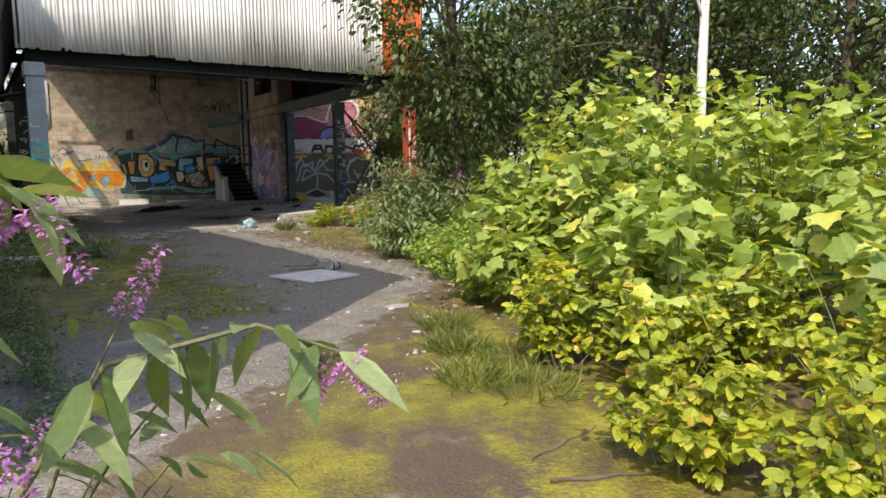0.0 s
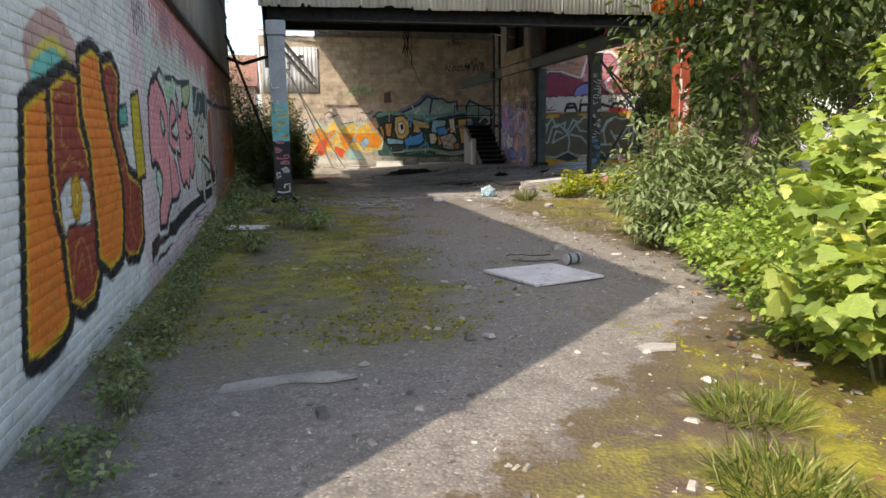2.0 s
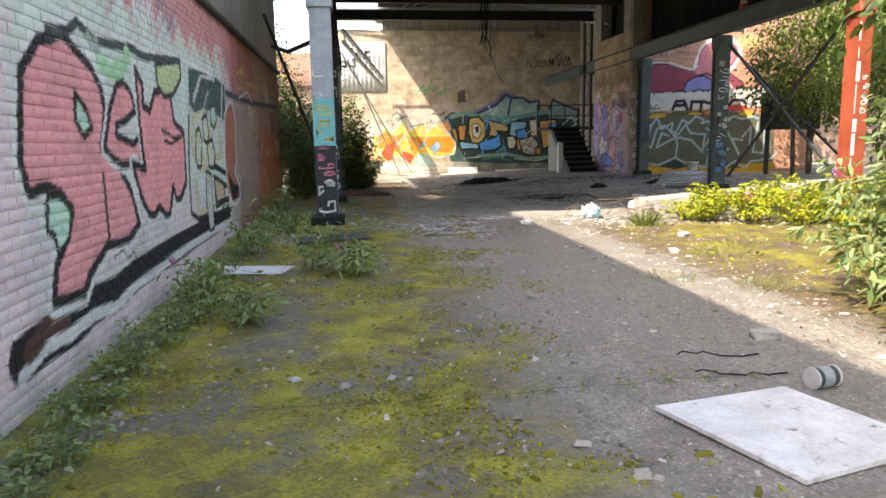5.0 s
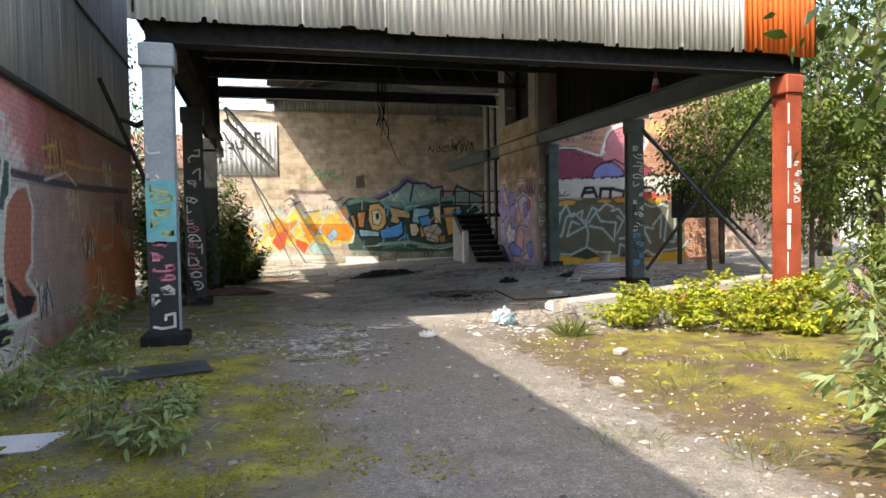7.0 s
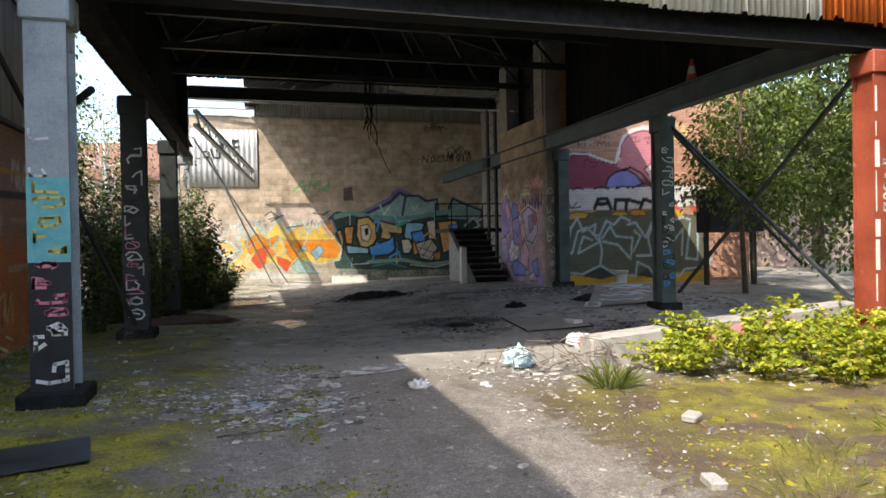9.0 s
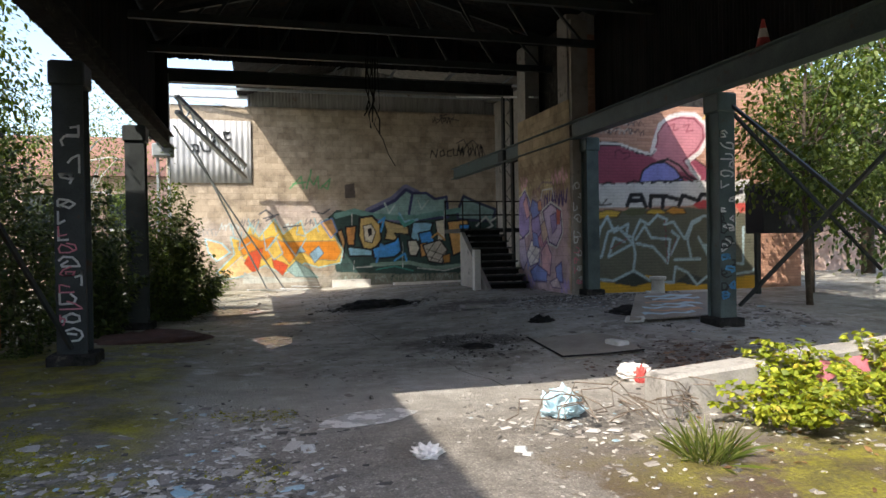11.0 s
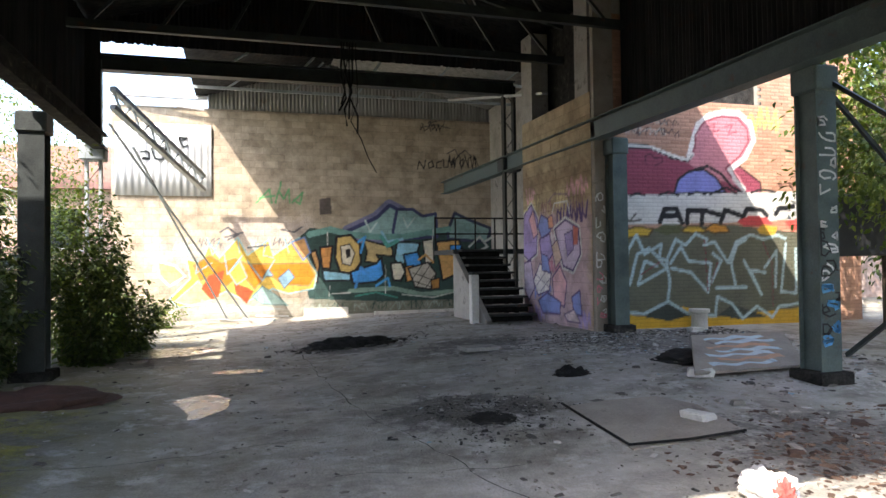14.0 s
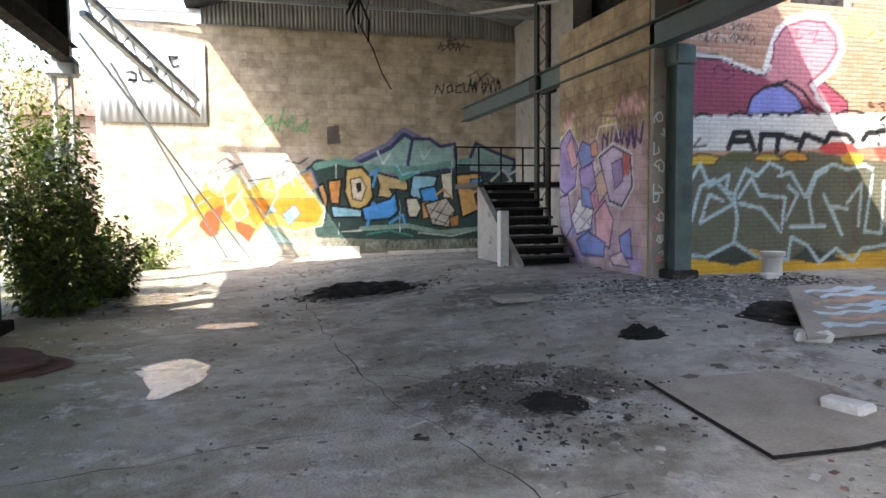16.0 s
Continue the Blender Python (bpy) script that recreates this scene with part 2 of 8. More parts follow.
M["roof_light"] = corrugated_steel("bare roof sheet", (0.18, 0.18, 0.17), (0.36, 0.35, 0.33), (0.16, 0.10, 0.07), 0.58)
M["steel"] = surface("dark painted steel", (0.018, 0.022, 0.023), (0.06, 0.07, 0.07), 2.5, 0.6, 0.3, 50, 0.2, (0.10, 0.05, 0.03), 2.5, 0.6)
M["steel_pale"] = surface("pale grey painted steel", (0.22, 0.25, 0.26), (0.42, 0.46, 0.48), 2.0, 0.55, 0.1, 50, 0.2, (0.16, 0.10, 0.07), 2.0, 0.6)
M["steel_teal"] = surface("teal grey painted steel", (0.05, 0.075, 0.075), (0.12, 0.16, 0.155), 2.0, 0.55, 0.2, 50, 0.2, (0.10, 0.06, 0.04), 2.4, 0.6)
M["steel_red"] = surface("red oxide steel", (0.20, 0.04, 0.02), (0.34, 0.075, 0.035), 2.0, 0.6, 0.0, 40, 0.25, (0.45, 0.40, 0.36), 3.0, 0.62)
M["concrete"] = surface("old cast concrete", (0.22, 0.21, 0.19), (0.42, 0.40, 0.37), 2.0, 0.9, 0, 45, 0.5, (0.14, 0.13, 0.12), 2.0, 0.56)
M["white_concrete"] = surface("whitewashed concrete", (0.50, 0.49, 0.46), (0.76, 0.75, 0.71), 2.0, 0.85, 0, 35, 0.4, (0.30, 0.27, 0.23), 2.5, 0.58)
M["board"] = surface("grubby white board", (0.42, 0.42, 0.42), (0.66, 0.66, 0.66), 4.0, 0.7, 0, 40, 0.2, (0.16, 0.15, 0.15), 7.0, 0.58)
M["ply"] = surface("dirty plywood sheet", (0.22, 0.19, 0.16), (0.40, 0.36, 0.31), 1.6, 0.85, 0, 40, 0.3, (0.10, 0.09, 0.085), 2.0, 0.6)
# Burnt ash; also colours the panels that stand for shaded openings.
M["soot_and_dark"] = surface("burnt ash and dark openings", (0.012, 0.012, 0.012), (0.06, 0.058, 0.055), 6, 0.95, 0, 50, 0.8, (0.16, 0.14, 0.11), 6, 0.6)
M["bark"] = surface("brown bark", (0.05, 0.038, 0.028), (0.16, 0.125, 0.09), 6, 0.95, 0, 30, 0.9)
M["birch"] = surface("white birch bark", (0.45, 0.44, 0.42), (0.80, 0.79, 0.76), 3, 0.7, 0, 30, 0.3, (0.06, 0.055, 0.05), 6, 0.6)
M["stem"] = surface("green brown stem", (0.06, 0.07, 0.03), (0.17, 0.16, 0.08), 8, 0.8, 0, 40, 0.3)
M["black"] = surface("black rubber", (0.008, 0.008, 0.008), (0.03, 0.03, 0.03), 8, 0.7, 0, 60, 0.2)
M["wire"] = surface("rusty wire", (0.10, 0.07, 0.05), (0.30, 0.25, 0.20), 20, 0.7, 0.4, 60, 0.2)
M["rail"] = surface("aluminium trim", (0.40, 0.41, 0.42), (0.62, 0.63, 0.64), 2.0, 0.5, 0.2, 40, 0.1, (0.2, 0.15, 0.1), 3, 0.63)
M["bag_blue"] = surface("crumpled pale blue plastic", (0.25, 0.42, 0.52), (0.55, 0.72, 0.78), 5, 0.4, 0, 30, 0.4)
M["bag_white"] = surface("crumpled white plastic", (0.62, 0.60, 0.58), (0.84, 0.82, 0.80), 5, 0.45, 0, 30, 0.4)
M["red_print"] = surface("red print", (0.45, 0.05, 0.05), (0.65, 0.12, 0.10), 9, 0.5)
M["brown_heap"] = surface("red brown rotted carpet", (0.05, 0.025, 0.018), (0.12, 0.06, 0.045), 5, 1.0, 0, 60, 1.0)
M["litter"] = surface("mixed litter", (0.10, 0.09, 0.08), (0.75, 0.73, 0.70), 9, 0.8, 0, 25, 0.3)
for key in ("black", "soot_and_dark", "clad_dark"):
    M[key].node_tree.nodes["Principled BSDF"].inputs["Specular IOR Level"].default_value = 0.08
M["dead_leaf"] = foliage("dead leaves", [(0.0, (0.07, 0.035, 0.015)), (0.5, (0.19, 0.09, 0.035)), (1.0, (0.35, 0.2, 0.09))], 0.1, 0.8)
M["roof_tile"] = surface("red roof tiles", (0.15, 0.075, 0.055), (0.28, 0.14, 0.10), 3, 0.85, 0, 14, 0.6)
M["glass"] = mat("dark window glass", 0.08)[0]
M["glass"].node_tree.nodes["Principled BSDF"].inputs["Base Color"].default_value = (0.02, 0.025, 0.03, 1)
M["pink"] = surface("pink spray paint", (0.60, 0.16, 0.22), (0.80, 0.30, 0.36), 6, 0.6)
M["faded_orange"] = surface("faded orange paint", (0.45, 0.24, 0.14), (0.62, 0.40, 0.27), 5, 0.7, 0, 40, 0.2, (0.30, 0.26, 0.22), 5, 0.55)
M["tag_white"] = surface("white spray paint", (0.60, 0.60, 0.58), (0.80, 0.80, 0.78), 8, 0.6)
M["tag_blue"] = surface("blue spray paint", (0.05, 0.25, 0.55), (0.15, 0.45, 0.75), 8, 0.6)
M["tag_yellow"] = surface("yellow spray paint", (0.60, 0.50, 0.10), (0.80, 0.70, 0.2), 8, 0.6)
M["tag_teal"] = surface("turquoise spray paint", (0.10, 0.40, 0.42), (0.2, 0.55, 0.55), 8, 0.6)
M["tag_black"] = surface("black spray paint", (0.008, 0.008, 0.01), (0.025, 0.025, 0.03), 8, 0.6)
M["leaf_maple"] = foliage("sycamore leaves", [(0.0, (0.17, 0.26, 0.05)), (0.5, (0.34, 0.45, 0.10)), (0.85, (0.48, 0.57, 0.16)), (1.0, (0.58, 0.56, 0.10))], 0.42)
M["leaf_bramble"] = foliage("bramble leaves", [(0.0, (0.15, 0.21, 0.02)), (0.45, (0.33, 0.40, 0.035)), (0.88, (0.52, 0.54, 0.05)), (1.0, (0.56, 0.38, 0.07))], 0.4)
M["leaf_nettle"] = foliage("nettle leaves", [(0.0, (0.13, 0.22, 0.03)), (0.5, (0.26, 0.40, 0.07)), (1.0, (0.38, 0.50, 0.10))], 0.4)
M["leaf_dark"] = foliage("tree leaves", [(0.0, (0.03, 0.055, 0.013)), (0.5, (0.06, 0.10, 0.022)), (1.0, (0.14, 0.18, 0.045))], 0.3)
M["leaf_tree"] = foliage("bright tree leaves", [(0.0, (0.05, 0.09, 0.015)), (0.5, (0.10, 0.16, 0.025)), (1.0, (0.19, 0.24, 0.04))], 0.35)
M["leaf_budd"] = foliage("buddleia leaves", [(0.0, (0.10, 0.16, 0.05)), (0.5, (0.19, 0.26, 0.10)), (1.0, (0.30, 0.37, 0.18))], 0.35)
M["grass"] = foliage("grass blades", [(0.0, (0.08, 0.12, 0.02)), (0.6, (0.18, 0.24, 0.04)), (1.0, (0.34, 0.33, 0.13))], 0.35)
M["flower"] = foliage("purple flower spikes", [(0.0, (0.32, 0.11, 0.38)), (0.6, (0.52, 0.24, 0.58)), (1.0, (0.66, 0.36, 0.62))], 0.3)


# ---- mesh helpers ----
def smooth(v, a, b):
    t = np.clip((v - a) / (b - a), 0, 1)
    return t * t * (3 - 2 * t)


def gz(x, y):
    """Height of the yard's ground."""
    x, y = np.asarray(x, float), np.asarray(y, float)
    h = 0.33 * smooth(x, 4.5, 10.5) * smooth(y, 19, 27) * (1 - 0.75 * smooth(y, 34, 38.5))
    h = h + 0.13 * (1 - smooth(x, 1.5, 4.0)) * smooth(y, 12, 17) * (1 - smooth(y, 24, 27.5))
    return h


def ground_at(x, y):
    return float(gz(x, y))


def mesh_of(name, verts, faces, material, parent=None, flat=True):
    me = bpy.data.meshes.new(name)
    me.from_pydata([tuple(map(float, v)) for v in verts] if not isinstance(verts, np.ndarray) else verts.tolist(), [], faces if isinstance(faces, list) else faces.tolist())
    me.materials.append(material)
    if not flat:
        me.polygons.foreach_set("use_smooth", [True] * len(me.polygons))
    ob = new(name, me)
    if parent is not None:
        ob.parent = parent
    return ob


def part(name, bm, material, parent=None, label="", flat=True):
    me = bpy.data.meshes.new(name)
    bm.to_mesh(me)
    bm.free()
    me.materials.append(material)
    if not flat:
        me.polygons.foreach_set("use_smooth", [True] * len(me.polygons))
    ob = new(name, me)
    if parent is not None:
        ob.parent = parent
    if label:
        ob["label"] = label
    return ob


def thing(name, label, category, at=(0, 0, 0), rz=0.0, group="", kind=""):
    e = new(name)
    e.matrix_world = pose(*at, 0, 0, rz)
    return tagged(e, label, category, group, kind)


def box(bm, x0, x1, y0, y1, z0, z1, bevel=0.0, m=None):
    r = bmesh.ops.create_cube(bm, size=1.0)
    vs = r["verts"]
    for v in vs:
        v.co = Vector((x0 + (v.co.x + 0.5) * (x1 - x0), y0 + (v.co.y + 0.5) * (y1 - y0), z0 + (v.co.z + 0.5) * (z1 - z0)))
    if bevel:
        es = list({e for v in vs for e in v.link_edges})
        r = bmesh.ops.bevel(bm, geom=es, offset=bevel, segments=1, affect="EDGES")
        vs = list({v for f in r["faces"] for v in f.verts} | {v for v in vs if v.is_valid})
    if m is not None:
        bmesh.ops.transform(bm, matrix=m, verts=[v for v in vs if v.is_valid])
    return bm


def bar(bm, a, b, w, h=None, roll=0.0):
    """A square bar from a to b."""
    a, b = Vector(a), Vector(b)
    d = b - a
    q = d.to_track_quat("Z", "Y").to_matrix().to_4x4()
    m = Matrix.Translation((a + b) / 2) @ q @ Matrix.Rotation(roll, 4, "Z")
    h = h or w
    return box(bm, -w / 2, w / 2, -h / 2, h / 2, -d.length / 2, d.length / 2, 0, m)


def tube(bm, pts, radii, sides=6):
    rings = []
    pts = [Vector(p) for p in pts]
    for i, p in enumerate(pts):
        d = (pts[min(i + 1, len(pts) - 1)] - pts[max(i - 1, 0)]).normalized()
        q = d.to_track_quat("Z", "Y")
        r = radii[i] if not isinstance(radii, float) else radii
        rings.append([bm.verts.new(p + q @ Vector((r * math.cos(2 * math.pi * k / sides), r * math.sin(2 * math.pi * k / sides), 0))) for k in range(sides)])
    for a, b in zip(rings, rings[1:]):
        for k in range(sides):
            bm.faces.new((a[k], a[(k + 1) % sides], b[(k + 1) % sides], b[k]))
    bm.faces.new(rings[0][::-1])
    bm.faces.new(rings[-1])
    return bm


def i_beam(bm, a, b, w, h, t=0.02):
    """An I section from a to b (level)."""
    a, b = Vector(a), Vector(b)
    up = Vector((0, 0, 1))
    bar_m = (b - a)
    n = bar_m.cross(up).normalized()
    for off, bw, bh in ((h / 2 - t / 2, w, t), (-h / 2 + t / 2, w, t), (0, t, h - 2 * t)):
        L = bar_m.length
        m = Matrix.Translation((a + b) / 2 + up * off) @ Matrix((( *n, 0), (*bar_m.normalized(), 0), (*up, 0), (0, 0, 0, 1))).transposed()
        box(bm, -bw / 2, bw / 2, -L / 2, L / 2, -bh / 2, bh / 2, 0, m)
    return bm


# ---- paint on masonry ----
class Paint:
    """Colours of spray paint over a wall, worked out at points (u, v) in metres."""

    def __init__(self, u, v, base):
        self.u, self.v, self.c = u, v, np.array(base, float)
        self.w = 0.03 * np.sin(u * 9 + v * 5) + 0.02 * np.sin(u * 23 - v * 31)

    def put(self, a, col):
        a = np.clip(a, 0, 1)[:, None]
        self.c = self.c * (1 - a) + np.asarray(col, float) * a

    def dist(self, pts):
        d = np.full(self.u.shape, 9.0)
        for (x0, y0), (x1, y1) in zip(pts, pts[1:]):
            dx, dy = x1 - x0, y1 - y0
            t = np.clip(((self.u - x0) * dx + (self.v - y0) * dy) / (dx * dx + dy * dy + 1e-9), 0, 1)
            d = np.minimum(d, np.hypot(self.u - x0 - t * dx, self.v - y0 - t * dy))
        return d

    def near(self, pts, margin):
        q = np.array(pts)
        (u0, v0), (u1, v1) = q.min(0) - margin, q.max(0) + margin
        return np.nonzero((self.u > u0) & (self.u < u1) & (self.v > v0) & (self.v < v1))[0]

    def stroke(self, pts, width, col, soft=0.012):
        m = self.near(pts, width / 2 + soft)
        if len(m):
            s = Paint(self.u[m], self.v[m], self.c[m])
            s.put((width / 2 - s.dist(pts)) / soft, col)
            self.c[m] = s.c

    def poly(self, pts, col, line=None, lw=0.05, halo=None, hw=0.1):
        """A filled outline with a sprayed line along its edge and a wider halo behind it."""
        m = self.near(pts, 0.3)
        if not len(m):
            return
        s = Paint(self.u[m], self.v[m], self.c[m])
        ring = pts + pts[:1]
        inside = np.zeros(len(m), bool)
        for (x0, y0), (x1, y1) in zip(ring, ring[1:]):
            if y0 != y1:
                inside ^= ((y0 > s.v) != (y1 > s.v)) & (s.u < (x1 - x0) * (s.v - y0) / (y1 - y0) + x0)
        d = s.dist(ring)
        if halo is not None:
            s.put((lw / 2 + hw - np.where(inside, 0, d)) / 0.015, halo)
        s.put(np.where(inside, 1.0, 0.5 - d / 0.02), col)
        if line is not None:
            s.put((lw / 2 - d) / 0.012, line)
        self.c[m] = s.c

    def patch(self, u0, u1, v0, v1, col, soft=0.08, alpha=1.0, wob=1.0):
        u, v = self.u + self.w * wob * 2, self.v + self.w * wob * 3
        d = np.minimum(np.minimum(u - u0, u1 - u), np.minimum(v - v0, v1 - v))
        self.put(np.clip(d / soft + 0.5, 0, 1) * alpha, col)

    def blob(self, cu, cv, ru, rv, col, soft=0.06, alpha=1.0, line=None, lw=0.05):
        d = (np.hypot((self.u - cu) / ru, (self.v - cv) / rv) - 1) * min(ru, rv)
        self.put(np.clip(-d / soft + 0.5, 0, 1) * alpha, col)
        if line is not None:
            self.put((lw / 2 - np.abs(d)) / 0.012, line)

    def fade(self, v0, v1, col, alpha=1.0):
        self.put(np.clip((self.v + self.w - v1) / (v0 - v1), 0, 1) * alpha, col)


def scribble(p, u0, v0, w, h, col, width=0.03, seed=0, n=5):
    """A one-line tag that cannot be read: loops and strokes."""
    rnd = random.Random(seed)
    pts = []
    for i in range(n * 4):
        pts.append((u0 + w * i / (n * 4) + rnd.uniform(-0.4, 0.4) * w / n, v0 + h * (0.5 + 0.5 * math.sin(i * 2.1 + rnd.uniform(-0.6, 0.6)))))
    m = (p.u > u0 - 0.3 * w) & (p.u < u0 + 1.3 * w) & (p.v > v0 - h) & (p.v < v0 + 2 * h)
    if m.any():
        s = Paint(p.u[m], p.v[m], p.c[m])
        s.stroke(pts, width, col)
        p.c[m] = s.c


def masonry(name, label, origin, udir, normal, u0, u1, v0, v1, bl, bh, joint, paint, material, nx, nz, piece, near_u, near_v, far_u=None, holes=(), thick=0.3, proud=0.008, seed=3, fade_joint=0.75, count=300):
    """A wall of separate pieces on a mortar bed. paint(u, v, k) gives colours; k is a random number of the piece."""
    rnd = np.random.RandomState(seed)
    origin, udir, normal = Vector(origin), Vector(udir), Vector(normal)
    up = Vector((0, 0, 1))
    rows = int(round((v1 - v0) / bh))
    cells = []
    for r in range(rows):
        a = u0 - (bl / 2 if r % 2 else 0)
        while a < u1 - 0.02:
            s, e = max(a, u0), min(a + bl, u1)
            if e - s > 0.04:
                c, d = (s + e) / 2, v0 + (r + 0.5) * bh
                if not any(h0 < c < h1 and k0 < d < k1 for h0, h1, k0, k1 in holes):
                    cells.append((s + joint / 2, e - joint / 2, v0 + r * bh + joint / 2, v0 + (r + 1) * bh - joint / 2))
            a += bl
    cells = np.array(cells)
    order = np.argsort(np.hypot((cells[:, 0] + cells[:, 1]) / 2 - near_u, ((cells[:, 2] + cells[:, 3]) / 2 - near_v) * 2))
    cells = cells[order]
    keys = rnd.rand(len(cells))

    def build(cs, ks, gx, gy):
        s, t = np.meshgrid(np.linspace(0, 1, gx + 1), np.linspace(0, 1, gy + 1))
        s, t = s.ravel(), t.ravel()
        front = [(j * (gx + 1) + i, j * (gx + 1) + i + 1, (j + 1) * (gx + 1) + i + 1, (j + 1) * (gx + 1) + i) for j in range(gy) for i in range(gx)]
        rim = [i for i in range(gx + 1)] + [j * (gx + 1) + gx for j in range(1, gy + 1)] + [gy * (gx + 1) + i for i in range(gx - 1, -1, -1)] + [j * (gx + 1) for j in range(gy - 1, 0, -1)]
        n0 = len(s)
        sides = [(rim[i], n0 + i, n0 + (i + 1) % len(rim), rim[(i + 1) % len(rim)]) for i in range(len(rim))]
        faces = np.array(front + sides)
        U = cs[:, :1] + (cs[:, 1:2] - cs[:, :1]) * s
        V = cs[:, 2:3] + (cs[:, 3:4] - cs[:, 2:3]) * t
        D = (ks[:, None] * 0.5 + 0.6) * proud * np.ones_like(U)
        edge = (np.minimum(s, 1 - s) < 1e-6) | (np.minimum(t, 1 - t) < 1e-6)
        D = D - edge * proud * 0.35
        U = np.concatenate([U, U[:, rim]], 1)
        V = np.concatenate([V, V[:, rim]], 1)
        D = np.concatenate([D, np.full((len(cs), len(rim)), -0.006)], 1)
        C = paint(U.ravel(), V.ravel(), np.repeat(ks, U.shape[1]))
        P = np.array(origin)[None, None, :] + U[..., None] * np.array(udir) + V[..., None] * np.array(up) + D[..., None] * np.array(normal)
        return P, faces, C.reshape(len(cs), -1, 3)

    def colour(me, C):
        at = me.color_attributes.new("paint", "FLOAT_COLOR", "POINT")
        at.data.foreach_set("color", np.concatenate([C, np.ones((len(C), 1))], 1).ravel())

    wall = tagged(new(name), label, "wall", "", "structure")
    flip = udir.cross(up).dot(normal) < 0
    groups = [(cells[:count], keys[:count], nx, nz, True)]
    rest, rk = cells[count:], keys[count:]
    if far_u is not None:
        far = (rest[:, 0] > far_u)
        groups += [(rest[~far], rk[~far], nx, nz, False), (rest[far], rk[far], max(2, nx // 2), max(1, nz // 2), False)]
    else:
        groups += [(rest, rk, nx, nz, False)]
    for cs, ks, gx, gy, single in groups:
        if not len(cs):
            continue
        P, F, C = build(cs, ks, gx, gy)
        F = F[:, ::-1] if flip else F
        if single:
            for i in range(len(cs)):
                ob = mesh_of(piece, P[i], F, material, wall)
                colour(ob.data, C[i])
        else:
            nv = P.shape[1]
            allf = (F[None] + (np.arange(len(cs)) * nv)[:, None, None]).reshape(-1, 4)
            ob = mesh_of(piece + "work", P.reshape(-1, 3), allf, material, wall)
            tagged(ob, kind="stuff")
            colour(ob.data, C.reshape(-1, 3))
    # mortar bed and core of the wall
    step = 0.06 if (u1 - u0) < 25 else 0.1
    gu, gv = np.arange(u0, u1 + step * 0.5, step), np.arange(v0, v1 + step * 0.5, step)
    gu[-1], gv[-1] = u1, v1
    S, T = np.meshgrid(gu, gv)
    P = np.array(origin) + S.ravel()[:, None] * np.array(udir) + T.ravel()[:, None] * np.array(up)
    w = len(gu)
    F = [(j * w + i, j * w + i + 1, (j + 1) * w + i + 1, (j + 1) * w + i) for j in range(len(gv) - 1) for i in range(w - 1)
         if not any(h0 < (gu[i] + gu[i + 1]) / 2 < h1 and k0 < (gv[j] + gv[j + 1]) / 2 < k1 for h0, h1, k0, k1 in holes)]
    F = np.array(F)
    F = F[:, ::-1] if flip else F
    bed = mesh_of("mortar", P, F, material, wall)
    C = paint(S.ravel(), T.ravel(), np.full(S.size, 0.5))
    colour(bed.data, C * fade_joint)
    return wall


# ---- ground ----
def grid_ground():
    xs = np.unique(np.concatenate([np.array([-400, -150, -60, -30, -15, -8, -4]), np.arange(-2, 18.01, 0.4), np.array([20, 24, 30, 45, 80, 200, 400])]))
    ys = np.unique(np.concatenate([np.array([-400, -150, -50, -20, -10, -5]), np.arange(-2, 40.01, 0.4), np.array([43, 48, 60, 100, 200, 400])]))
    X, Y = np.meshgrid(xs, ys)
    Z = gz(X, Y) + 0.012 * np.sin(X * 1.7 + Y) * np.sin(Y * 1.3 - X * 0.6) * ((X > -1) & (X < 17) & (Y < 39))
    w = len(xs)
    F = [(j * w + i, j * w + i + 1, (j + 1) * w + i + 1, (j + 1) * w + i) for j in range(len(ys) - 1) for i in range(w - 1)]
    ob = mesh_of("ground", np.stack([X.ravel(), Y.ravel(), Z.ravel()], 1), F, M["floor"], None, False)
    return tagged(ob, "cracked grey concrete yard with moss and brown silt", "ground", "", "structure")


grid_ground()

# ---- walls ----
ORANGE, MAROON = (0.88, 0.24, 0.03), (0.34, 0.055, 0.035)
BLACK, WHITE, PINK = (0.012, 0.012, 0.016), (0.72, 0.72, 0.70), (0.68, 0.25, 0.28)


